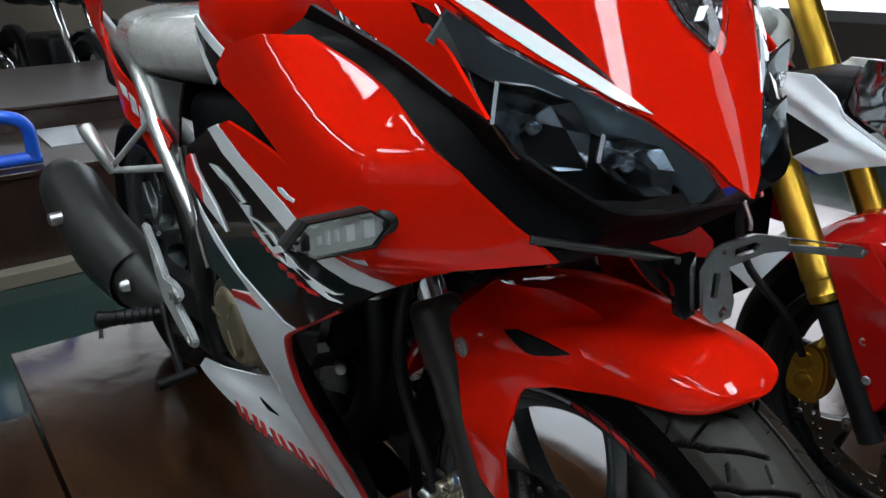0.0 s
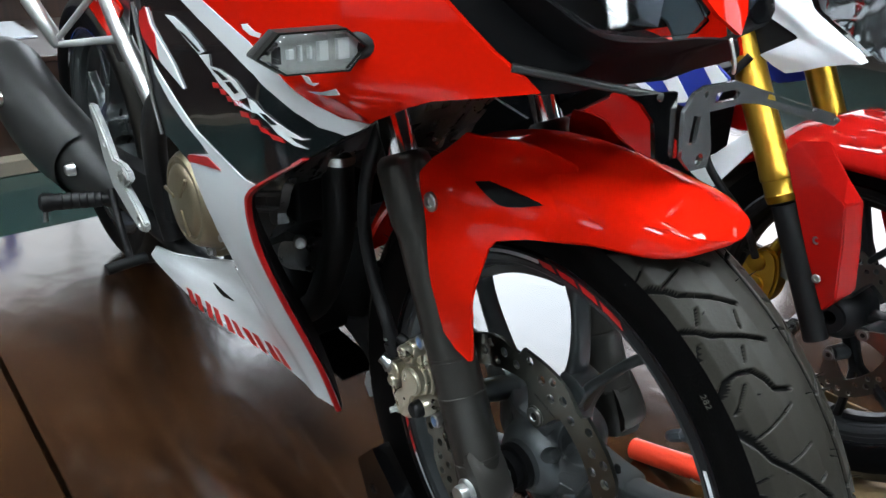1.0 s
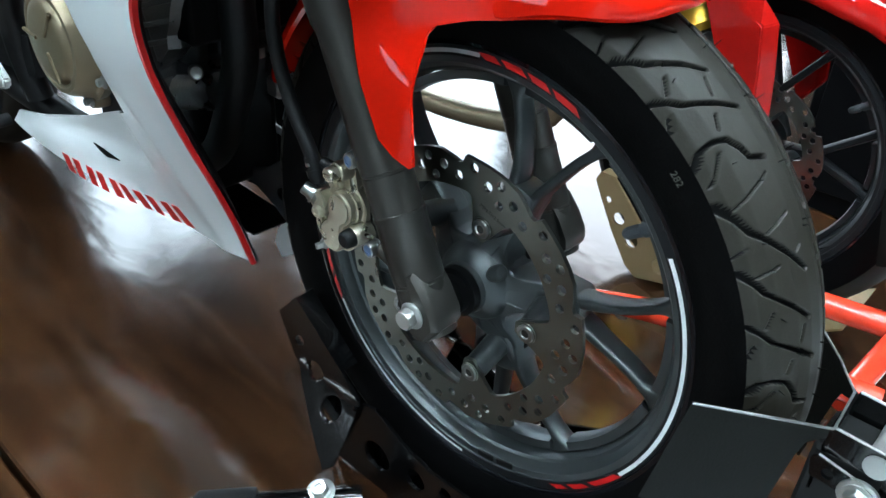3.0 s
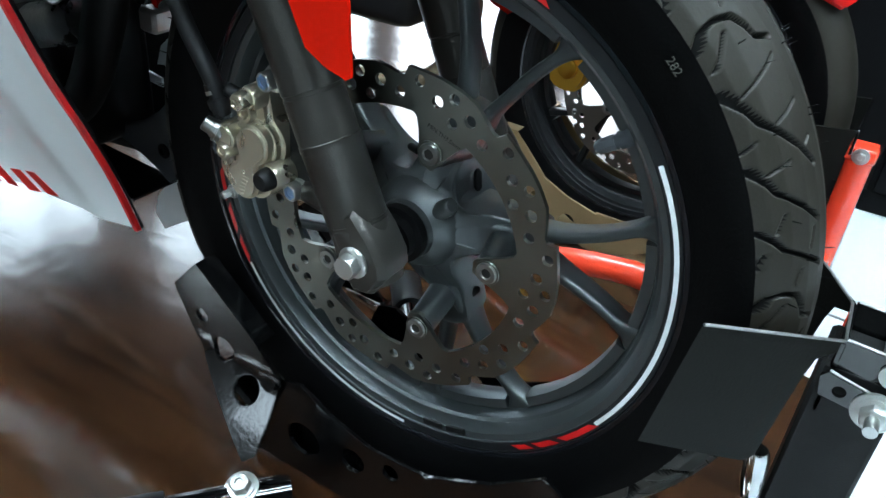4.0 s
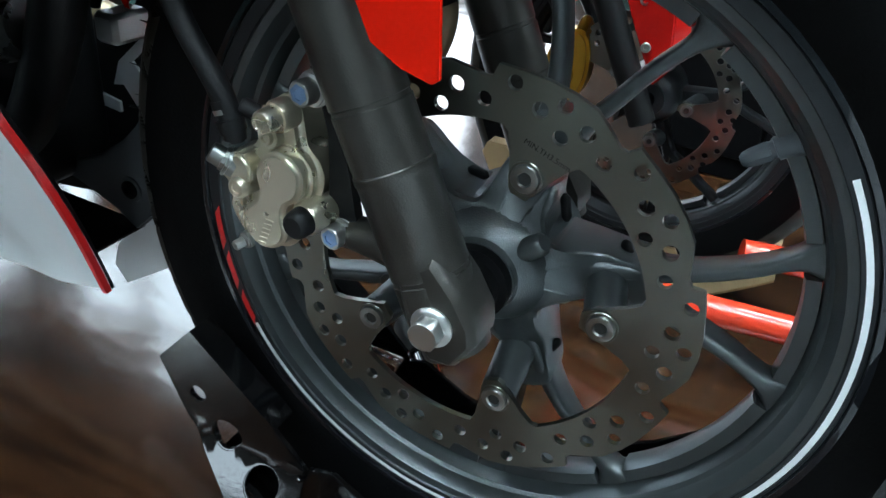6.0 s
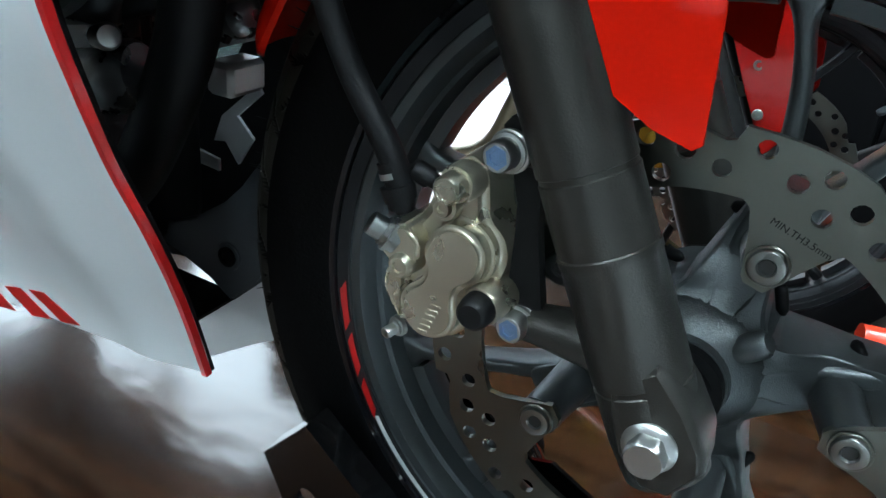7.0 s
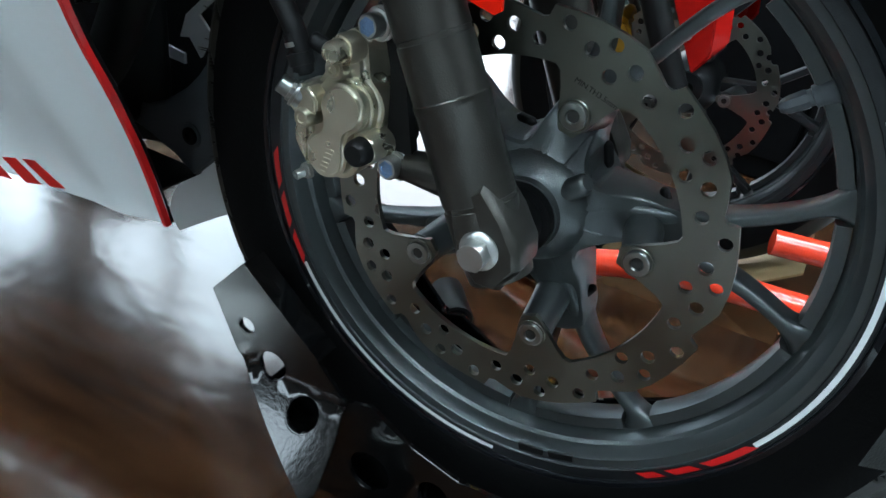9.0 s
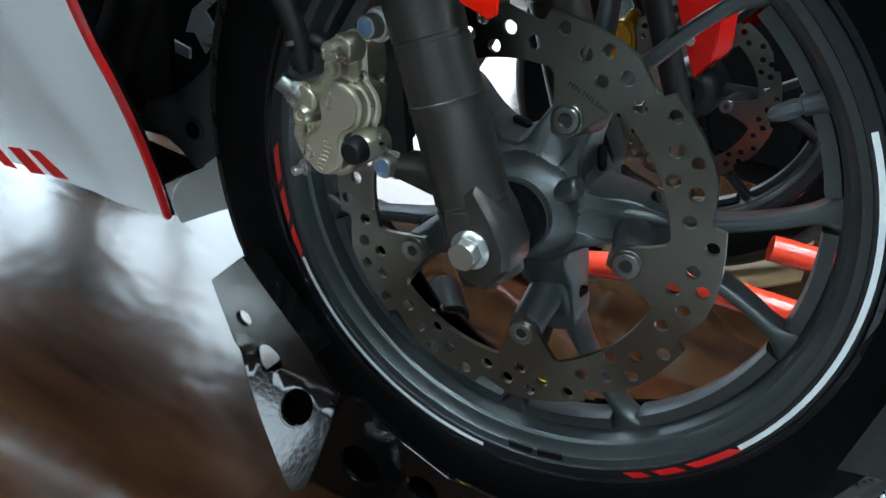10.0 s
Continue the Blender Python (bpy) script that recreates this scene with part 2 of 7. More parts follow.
def loft(rings, cap=True, closed=True, loop=False):
    bm = bmesh.new()
    vs = [[bm.verts.new(p) for p in r] for r in rings]
    n = len(rings[0])
    pairs = list(zip(vs, vs[1:])) + ([(vs[-1], vs[0])] if loop else [])
    for a, b in pairs:
        for i in range(n if closed else n - 1):
            j = (i + 1) % n
            bm.faces.new((a[i], a[j], b[j], b[i]))
    if cap and closed and not loop:
        bm.faces.new(vs[0])
        bm.faces.new(vs[-1])
    return bm


def turned(profile, segs=64, start=0, sweep=360, centre=(0, 0, 0)):
    """Profile (radius, y) turned about the y axis through centre."""
    full = sweep == 360
    n = segs if full else segs + 1
    rings = []
    for i in range(n):
        a = radians(start + sweep * i / segs)
        rings.append([(centre[0] + r * math.cos(a), centre[1] + y, centre[2] + r * math.sin(a)) for r, y in profile])
    return loft(rings, cap=not full, closed=True, loop=full)


def smooth_path(pts, steps=6):
    p = [Vector(q) for q in pts]
    p = [2 * p[0] - p[1]] + p + [2 * p[-1] - p[-2]]
    res = []
    for i in range(1, len(p) - 2):
        for k in range(steps):
            t = k / steps
            a, b, c, d = p[i - 1], p[i], p[i + 1], p[i + 2]
            res.append(0.5 * ((2 * b) + (c - a) * t + (2 * a - 5 * b + 4 * c - d) * t * t + (3 * b - a - 3 * c + d) * t ** 3))
    res.append(p[-2])
    return res


def tube(pts, radius, segs=12, steps=6, smooth=True, flat=1.0):
    path = smooth_path(pts, steps) if smooth and len(pts) > 2 else [Vector(q) for q in pts]
    n = len(path)
    rad = radius if isinstance(radius, (list, tuple)) else [radius] * 2
    rings, ref = [], None
    for i, p in enumerate(path):
        d = (path[min(i + 1, n - 1)] - path[max(i - 1, 0)]).normalized()
        if ref is None:
            ref = d.orthogonal().normalized()
        ref = (ref - d * ref.dot(d)).normalized()
        s = d.cross(ref)
        f = i / (n - 1) * (len(rad) - 1)
        k = min(int(f), len(rad) - 2)
        r = rad[k] + (rad[k + 1] - rad[k]) * (f - k)
        rings.append([p + r * (ref * math.cos(2 * math.pi * j / segs) + flat * s * math.sin(2 * math.pi * j / segs)) for j in range(segs)])
    return loft(rings)


def rod(a, b, profile, segs=24):
    """Profile (distance along, radius) turned about the line from a towards b."""
    a, b = Vector(a), Vector(b)
    d = (b - a).normalized()
    u = d.orthogonal().normalized()
    w = d.cross(u)
    return loft([[a + d * s + r * (u * math.cos(2 * math.pi * j / segs) + w * math.sin(2 * math.pi * j / segs)) for j in range(segs)] for s, r in profile])


def hexbolt(centre, axis, r, h, collar=1.35, washer=1.7):
    """A flanged bolt head with a socket dimple; axis points out of the surface."""
    c, d = Vector(centre), Vector(axis).normalized()
    u = d.orthogonal().normalized()
    w = d.cross(u)
    def ring(s, rr, n=24, hexa=False):
        out = []
        for j in range(n):
            a = 2 * math.pi * j / n
            q = rr
            if hexa:
                q = rr * math.cos(math.pi / 6) / math.cos((a % (math.pi / 3)) - math.pi / 6)
            out.append(c + d * s + q * (u * math.cos(a) + w * math.sin(a)))
        return out
    return loft([ring(-0.001, r * washer), ring(h * 0.16, r * washer), ring(h * 0.2, r * collar), ring(h * 0.32, r * collar), ring(h * 0.36, r * 1.08, hexa=True), ring(h * 0.9, r * 1.08, hexa=True), ring(h, r * 0.86), ring(h, r * 0.45), ring(h * 0.86, r * 0.4)])


def capbolt(centre, axis, r, h):
    """A round cap screw with a socket."""
    c, d = Vector(centre), Vector(axis).normalized()
    u = d.orthogonal().normalized()
    w = d.cross(u)
    prof = [(0, r), (h * 0.75, r), (h, r * 0.85), (h, r * 0.5), (h * 0.45, r * 0.46)]
    return loft([[c + d * s + q * (u * math.cos(2 * math.pi * j / 18) + w * math.sin(2 * math.pi * j / 18)) for j in range(18)] for s, q in prof])


def hexhead(c, r, h, flange):
    """A plain six-sided bolt head on a round flange, facing -y."""
    def ring(y, q, hexa):
        pts = []
        for j in range(36):
            a = 2 * math.pi * j / 36 + 0.25
            k = q * math.cos(math.pi / 6) / math.cos((a % (math.pi / 3)) - math.pi / 6) if hexa else q
            pts.append((c[0] + k * math.cos(a), c[1] - y, c[2] + k * math.sin(a)))
        return pts
    return loft([ring(-0.001, flange, False), ring(0.0016, flange, False), ring(0.0024, flange * 0.94, False), ring(0.0036, r * 1.06, False), ring(0.0040, r, True), ring(h - 0.0012, r, True), ring(h, r * 0.84, False), ring(h, r * 0.3, False)])


def inside(p, poly):
    x, y = p
    res = False
    for (x1, y1), (x2, y2) in zip(poly, poly[1:] + poly[:1]):
        if (y1 > y) != (y2 > y) and x < (x2 - x1) * (y - y1) / (y2 - y1) + x1:
            res = not res
    return res


def dense(poly, step):
    res = []
    for a, b in zip(poly, poly[1:] + poly[:1]):
        n = max(1, math.ceil(math.dist(a, b) / step))
        res += [(a[0] + (b[0] - a[0]) * k / n, a[1] + (b[1] - a[1]) * k / n) for k in range(n)]
    return res


def rounded(poly, steps=4):
    """A closed smooth curve through the corners."""
    n = len(poly)
    res = []
    for i in range(n):
        a, b, c, d = (Vector(poly[(i + k) % n]) for k in (-1, 0, 1, 2))
        for k in range(steps):
            t = k / steps
            res.append(tuple(0.5 * ((2 * b) + (c - a) * t + (2 * a - 5 * b + 4 * c - d) * t * t + (3 * b - a - 3 * c + d) * t ** 3)))
    return res


def sheet(outline, place, thick, step=0.02, holes=(), grid=True):
    """A bent sheet: outline and holes in two coordinates; place(u, v, d) gives the point at depth d under the outer face."""
    loops = [dense(list(outline), step)] + [dense(list(h), step) for h in holes]
    pts, edges = [], []
    for lp in loops:
        k = len(pts)
        pts += lp
        edges += [(k + i, k + (i + 1) % len(lp)) for i in range(len(lp))]
    if grid:
        us, vs = [p[0] for p in loops[0]], [p[1] for p in loops[0]]
        nu, nv = int((max(us) - min(us)) / step), int((max(vs) - min(vs)) / step)
        edge_pts = np.array(pts)
        for i in range(1, nu + 1):
            for j in range(1, nv + 1):
                q = (min(us) + (i - 0.5 + 0.25 * (j % 2)) * step, min(vs) + (j - 0.5) * step)
                if inside(q, loops[0]) and not any(inside(q, h) for h in loops[1:]) and np.min(np.hypot(edge_pts[:, 0] - q[0], edge_pts[:, 1] - q[1])) > 0.45 * step:
                    pts.append(q)
    v2, e2, f2, *_ = delaunay_2d_cdt([Vector(p) for p in pts], edges, [], 1, 1e-6)
    faces = []
    for f in f2:
        c = sum((v2[i] for i in f), Vector((0, 0))) / len(f)
        if inside(tuple(c), loops[0]) and not any(inside(tuple(c), h) for h in loops[1:]):
            faces.append(f)
    bm = bmesh.new()
    top = [bm.verts.new(place(v[0], v[1], 0.0)) for v in v2]
    low = [bm.verts.new(place(v[0], v[1], thick)) for v in v2]
    count = {}
    for f in faces:
        bm.faces.new([top[i] for i in f])
        bm.faces.new([low[i] for i in reversed(f)])
        for a, b in zip(f, list(f[1:]) + [f[0]]):
            count[(a, b)] = 1
    for a, b in count:
        if (b, a) not in count:
            bm.faces.new((top[b], top[a], low[a], low[b]))
    loose = [v for v in bm.verts if not v.link_faces]
    bmesh.ops.delete(bm, geom=loose, context="VERTS")
    return bm


def plate(outline, y0, y1, holes=(), step=0.03):
    """A flat plate in the x-z plane between y0 (outer face) and y1."""
    return sheet(outline, lambda u, v, d: (u, y0 if d == 0 else y1, v), 1.0, step, holes, grid=False)


def circle(x, z, r, n=16):
    return [(x + r * math.cos(2 * math.pi * i / n), z + r * math.sin(2 * math.pi * i / n)) for i in range(n)]


def join(a, b):
    me = bpy.data.meshes.new("tmp")
    b.to_mesh(me)
    b.free()
    a.from_mesh(me)
    bpy.data.meshes.remove(me)
    return a


# ---- the room ----
FLOOR_Z = -0.10
ROOM = (-6.5, 4.5, -4.0, 4.2)
TOP = 6.2


def window(name, a, b, c, d, y, depth, bars=True):
    k = (a + b) / 2
    win = thing(name, "wide bright shop window in a metal frame", "window", (k, y, c), kind="structure")
    w, h = b - a, d - c
    fr = sheet([(-w / 2, 0), (w / 2, 0), (w / 2, h), (-w / 2, h)], lambda u, v, q: (u, 0 if q == 0 else depth, v), 1.0, 9.0, [[(-w / 2 + 0.06, 0.06), (w / 2 - 0.06, 0.06), (w / 2 - 0.06, h - 0.06), (-w / 2 + 0.06, h - 0.06)]], grid=False)
    part("window_frame", fr, FRAMEMETAL, win)
    for m in (-w / 6, w / 6) if bars else ():
        part("mullion", box(m - 0.025, m + 0.025, 0.005, depth - 0.005, 0.06, h - 0.06, 0.004), FRAMEMETAL, win)
    return win


def build_room():
    x0, x1, y0, y1 = ROOM
    t = 0.15
    tagged(part("floor", box(x0, x1, y0, y1, FLOOR_Z - 0.1, FLOOR_Z, 0), GREENFLOOR), "dark green polished showroom floor", "floor", kind="structure")
    tagged(part("ceiling", box(x0, x1, y0, y1, TOP, TOP + 0.1, 0), DARKCEIL), "dark showroom ceiling", "ceiling", kind="structure")
    tagged(part("wall_east", box(x1, x1 + t, y0, y1, FLOOR_Z, TOP, 0), DARKWALL), "dark painted plaster wall", "wall", kind="structure")
    ww = [(2.2, 4.16, 0.9, 4.10), (-0.9, 1.9, 1.5, 2.7)]
    wall = sheet([(y0, FLOOR_Z), (y1, FLOOR_Z), (y1, TOP), (y0, TOP)], lambda u, v, d: (x0 if d == 0 else x0 - t, u, v), 1.0, 9.0, [[(a, c), (b, c), (b, d), (a, d)] for a, b, c, d in ww], grid=False)
    tagged(part("wall_west", wall, DARKWALL), "dark brown panelled wall with high windows", "wall", kind="structure")
    for k, (a, b, c, d) in enumerate(ww):
        win = window("window_%d" % (4 + k), a, b, c, d, 0, 0.07)
        win.matrix_basis = pose(x0 - 0.03, (a + b) / 2, c, 0, 0, 90)
        bd = part("backdrop", box(x0 - 0.65, x0 - 0.6, a - 0.6, b + 0.4 * (1 - k), c - 0.5, d + 0.3, 0), MILDDAY if k else DAYLIGHT)
        tagged(bd, "sunlit pale street outside the high windows", "backdrop", kind="structure")
    tagged(part("wall_dado", box(x0 + 0.001, x0 + 0.03, y0 + 0.02, y1 - 0.02, FLOOR_Z + 0.003, 1.25, 0.004), CREAM), "cream tiled lower wall", "wall panel", kind="structure")
    # the first opening, at +x, is unseen and added to brighten the front rim
    wins = [(1.6, 4.1, 1.5, 3.4), (-1.62, -1.08, 0.45, 1.5), (-3.0, -1.7, 0.45, 2.65), (-5.0, -3.12, 0.68, 4.95), (-6.42, -5.01, 0.68, 4.60)]
    wall = sheet([(x0 - t, FLOOR_Z), (x1 + t, FLOOR_Z), (x1 + t, TOP), (x0 - t, TOP)], lambda u, v, d: (u, y1 if d == 0 else y1 + t, v), 1.0, 9.0, [[(a, c), (b, c), (b, d), (a, d)] for a, b, c, d in wins], grid=False)
    tagged(part("wall_north", wall, DARKWALL), "dark wall with two bright shop windows", "wall", kind="structure")
    for a, b, c, d in wins:
        window({1.6: "window_9", -1.62: "window_7", -3.0: "window_1", -5.0: "window_2"}.get(a, "window_6"), a, b, c, d, y1 + 0.03, 0.07, False)
    # the last sheet is an added glow behind the unseen +x opening
    for a, b, m in ((x0 - 0.1, -3.35, DAYLIGHT), (-3.349, -0.5, STRONGDAY), (1.2, 4.4, DAYLIGHT)):
        tagged(part("backdrop", box(a, b, y1 + 0.6, y1 + 0.65, 0.2, TOP, 0), m), "sunlit pale street outside the windows", "backdrop", kind="structure")
    # sv: unseen opening, added so that the chock's wing plate mirrors a bright spot
    sw, sv = (-0.6, 4.2, 0.3, 3.0), (-2.85, -2.05, 1.30, 1.95)
    wall = sheet([(x0 - t, FLOOR_Z), (x1 + t, FLOOR_Z), (x1 + t, TOP), (x0 - t, TOP)], lambda u, v, d: (u, y0 if d == 0 else y0 - t, v), 1.0, 9.0, [[(q[0], q[2]), (q[1], q[2]), (q[1], q[3]), (q[0], q[3])] for q in (sw, sv)], grid=False)
    tagged(part("wall_south", wall, DARKWALL), "dark wall with a wide shop front window", "wall", kind="structure")
    window("window_3", *sw, y0 - 0.10, 0.07)
    window("window_8", *sv, y0 - 0.10, 0.07, False)
    # added glow behind sv, source of the wing plate highlight
    tagged(part("backdrop", box(sv[0] - 0.5, sv[1] + 0.3, y0 - 0.55, y0 - 0.5, 0.9, 2.6, 0), DAYLIGHT), "unseen glowing sheet added for the highlight on the wheel chock", "backdrop", kind="structure")
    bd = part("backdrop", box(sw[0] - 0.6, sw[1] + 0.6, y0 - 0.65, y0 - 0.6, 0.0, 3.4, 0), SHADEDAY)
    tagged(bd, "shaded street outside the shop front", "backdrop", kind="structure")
    # ceiling panels
    lamp = thing("ceiling_light", "rectangular white light panel hung on thin rods", "ceiling light", (0, 0, 3.0), "ceiling lights")
    part("frame", sheet([(-0.62, -0.19), (0.62, -0.19), (0.62, 0.19), (-0.62, 0.19)], lambda u, v, d: (u, v, -0.03 if d == 0 else 0.0), 1.0, 2.0, [[(-0.58, -0.15), (0.58, -0.15), (0.58, 0.15), (-0.58, 0.15)]], grid=False), CEILING, lamp)
    for sx in (-0.5, 0.5):
        part("hanger", rod((sx, 0, 0), (sx, 0, 1), [(-0.004, 0.004), (TOP - 3.0, 0.004)], 8), FRAMEMETAL, lamp)
    part("diffuser", box(-0.58, 0.58, -0.15, 0.15, -0.02, -0.004, 0), PANELGLOW, lamp)
    spots = [(1.3, -1.1), (-1.3, -1.1), (0.2, -2.5), (1.3, 0.7), (-1.3, 0.7), (0.1, -0.2), (3.05, 0.53), (-3.5, -3.4)]
    lamp.location = (*spots[0], 3.0)
    for x, y in spots[1:]:
        copy_thing(lamp, pose(x, y, 3.0))


build_room()


def build_platforms():
    a = thing("platform", "low display platform in glossy dark brown laminate", "platform", kind="structure")
    part("board", box(-1.61, 0.335, -0.353, 0.43, FLOOR_Z, 0.0, 0.003), LAMINATE, a, angle=15)
    part("edge_strip", box(-1.613, -1.6105, -0.353, 0.43, FLOOR_Z, -0.004, 0), MATBLACK, a)
    b = thing("platform", "low display platform in glossy dark brown laminate", "platform", kind="structure")
    part("board", box(-1.30, 0.300, -1.25, -0.359, FLOOR_Z, -0.008, 0.003), LAMINATE, b, angle=15)
    c = thing("platform", "lower display platform in glossy dark brown laminate", "platform", kind="structure")
    part("board", box(-1.61, 0.300, 0.436, 2.5, FLOOR_Z, -0.088, 0.003), LAMINATE, c, angle=15)
    # white tiled aisle at the front of the platforms
    d = thing("aisle_floor", "white glazed square floor tiles with grey joints", "floor", kind="structure")
    part("bed", box(0.304, 3.4, -2.0, 3.0, FLOOR_Z, FLOOR_Z + 0.006, 0), GROUT, d)
    tile = None
    for i in range(5):
        for j in range(9):
            x, y = 0.306 + 0.6 * i, -2.0 + 0.55 * j
            if tile is None:
                tile = part("tile", box(0, 0.594, 0, 0.544, 0.0062, 0.012, 0.0015), TILE, d)
                tile.location = (x, y, FLOOR_Z)
            else:
                o = new("tile", tile.data)
                o.parent, o.location = d, (x, y, FLOOR_Z)
    # plinth at the back with a cream top
    e = thing("display_plinth", "dark wood display plinth with a cream kick strip", "plinth", kind="structure")
    part("body", box(-4.4, -2.40, -2.5, 2.5, FLOOR_Z, 0.24, 0.004), PLINTHWOOD, e)
    part("top", box(-3.10, -2.39, -2.5, 2.5, 0.241, 0.262, 0.003), PLINTHWOOD, e)
    part("tile", box(-3.05, -2.70, 0.0, 0.16, 0.2625, 0.270, 0.002), TILE, e, "pale tile on the plinth")
    part("step", box(-4.4, -3.101, -2.5, 2.5, 0.241, 0.345, 0.004), PLINTHWOOD, e)
    part("step_top", box(-4.4, -3.09, -2.5, 2.5, 0.346, 0.362, 0.003), PLINTHWOOD, e)
    part("kick_strip", box(-2.399, -2.33, -2.5, 2.5, FLOOR_Z, FLOOR_Z + 0.05, 0.003), CREAM, e)


build_platforms()

# ---- wheels ----
AXLE = Vector((0, 0, 0.315))
TYRE = [(0.297, 0), (0.2957, 0.012), (0.292, 0.024), (0.2845, 0.036), (0.275, 0.045), (0.266, 0.0490), (0.255, 0.0495), (0.243, 0.047), (0.232, 0.043), (0.224, 0.040), (0.218, 0.036)]


def tyre_r(y):
    y = abs(y)
    for (r0, a), (r1, b) in zip(TYRE, TYRE[1:6]):
        if y <= b:
            return r0 + (r1 - r0) * (y - a) / (b - a)
    return TYRE[5][0]


def tyre_meshes(tread_to=5):
    right = [(r, -y) for r, y in TYRE]
    left = [(r, y) for r, y in reversed(TYRE)]
    tread = [(r, -y) for r, y in reversed(TYRE[1:tread_to + 1])] + [(r, y) for r, y in TYRE[:tread_to + 1]]
    tread_in = [(r - 0.006, y) for r, y in reversed(tread)]
    side = TYRE[tread_to:]
    s1 = [(r, -y) for r, y in side] + [(r - 0.004 if i else r - 0.006, -y + 0.006) for i, (r, y) in reversed(list(enumerate(side)))]
    return turned(tread + tread_in, 96), turned(s1, 96)


def tread_relief(strokes, repeats, twist, side):
    """Tread band with its grooves sunk in: strokes are (width, [(angle, y), ...]), repeated round the wheel and mirrored with a twist."""
    pitch = 360 / repeats
    segs = []
    for w, pts in strokes:
        for (a0, y0), (a1, y1) in zip(pts, pts[1:]):
            segs.append((a0, y0, a1, y1, w))
            segs.append((a0 - twist, -y0, a1 - twist, -y1, w))
    na, ny = 2400, 124
    aa, yy = np.meshgrid(np.arange(na) * 360 / na, np.linspace(-side, side, ny), indexing="ij")
    depth = np.zeros_like(aa)
    k = 0.29 * math.pi / 180
    for a0, y0, a1, y1, w in segs:
        mid = (a0 + a1) / 2
        da = ((aa - mid + pitch / 2) % pitch - pitch / 2) * k
        px, py = da - (a0 - mid) * k, yy - y0
        dx, dy = (a1 - a0) * k, y1 - y0
        t = np.clip((px * dx + py * dy) / (dx * dx + dy * dy), 0, 1)
        d = np.hypot(px - t * dx, py - t * dy)
        s = np.clip((w / 2 + 0.0005 - d) / 0.0010, 0, 1)
        depth = np.maximum(depth, s * s * (3 - 2 * s) * (0.0050 if w > 0.002 else 0.0034))
    depth = np.maximum(depth, 0.0050 * np.clip((0.0024 - np.abs(yy - 0.0095)) / 0.0010, 0, 1))
    rr = np.interp(np.abs(yy), [p[1] for p in TYRE[:7]], [p[0] for p in TYRE[:7]]) - depth
    ar = np.radians(aa)
    co = np.stack([rr * np.cos(ar), yy, rr * np.sin(ar)], -1).reshape(-1, 3)
    i, j = np.meshgrid(np.arange(na), np.arange(ny - 1), indexing="ij")
    n = (i + 1) % na
    faces = np.stack([i * ny + j, i * ny + j + 1, n * ny + j + 1, n * ny + j], -1).reshape(-1, 4)
    me = bpy.data.meshes.new("tyre")
    me.from_pydata(co.tolist(), [], faces.tolist())
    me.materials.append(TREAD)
    me.materials.append(GROOVESHADE)
    # faces sunk past 2 mm take the blacker colour as painted groove shade
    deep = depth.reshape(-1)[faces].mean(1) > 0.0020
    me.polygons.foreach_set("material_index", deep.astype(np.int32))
    return me


def spoke_bar(a0, r0, a1, r1, w0, w1, t0, t1, y0=0.0, y1=0.0):
    """A cast spoke from (angle a0, radius r0) to (a1, r1), w wide in the wheel's plane and t thick along the axle."""
    p, q = (Vector((r * math.cos(radians(a)), y, r * math.sin(radians(a)))) for a, r, y in ((a0, r0, y0), (a1, r1, y1)))
    d = (q - p).normalized()
    s = d.cross(Vector((0, 1, 0))).normalized()
    rings = []
    for k in range(5):
        f = k / 4
        c = p.lerp(q, f)
        flare = 1 + 0.7 * max(0.0, f - 0.75) * 4 * max(0.0, f - 0.75)
        w, t = (w0 + (w1 - w0) * f) * flare, t0 + (t1 - t0) * f
        ring = []
        for j in range(12):
            a = 2 * math.pi * j / 12
            cx, sy = math.cos(a), math.sin(a)
            ring.append(c + s * w / 2 * math.copysign(abs(cx) ** 0.55, cx) + Vector((0, t / 2 * math.copysign(abs(sy) ** 0.55, sy), 0)))
        rings.append(ring)
    return loft(rings)


def disc_outline(rad, teeth=10, phase=17.5):
    res = []
    for k in range(teeth):
        a = phase + 360 / teeth * k
        for da, r in ((0.0, rad), (6, rad * 0.998), (12, rad), (18, rad), (24, rad * 0.995), (29, rad * 0.965), (33, rad * 0.943), (34.8, rad * 0.95)):
            # teeth run backwards: each jump lies at its largest angle
            q = radians(a - da * 36 / 36)
            res.append((q, r))
    res.sort(key=lambda p: p[0] % (2 * math.pi))
    return [(r * math.cos(q), r * math.sin(q)) for q, r in res]


def disc_inner(base, tab, bolt_r, phase, count=5):
    res = []
    n = 180
    for i in range(n):
        a = 360 * i / n
        d = abs((a - phase + 180 / count) % (360 / count) - 180 / count)
        r = tab + (base - tab) * sm((d - 4.0) / 9)
        res.append((r * math.cos(radians(a)), r * math.sin(radians(a))))
    return res


def disc_holes(rad, phase):
    res = []
    for k in range(10):
        for off, rs in ((0, (0.942, 0.898, 0.852)), (-23, (0.945, 0.880, 0.820))):
            for i, q in enumerate(rs):
                a = radians(phase + 36 * k + off - 7.8 * i)
                res.append(circle(rad * q * math.cos(a), rad * q * math.sin(a), 0.0044 if i != 1 else 0.0047, 12))
    return res


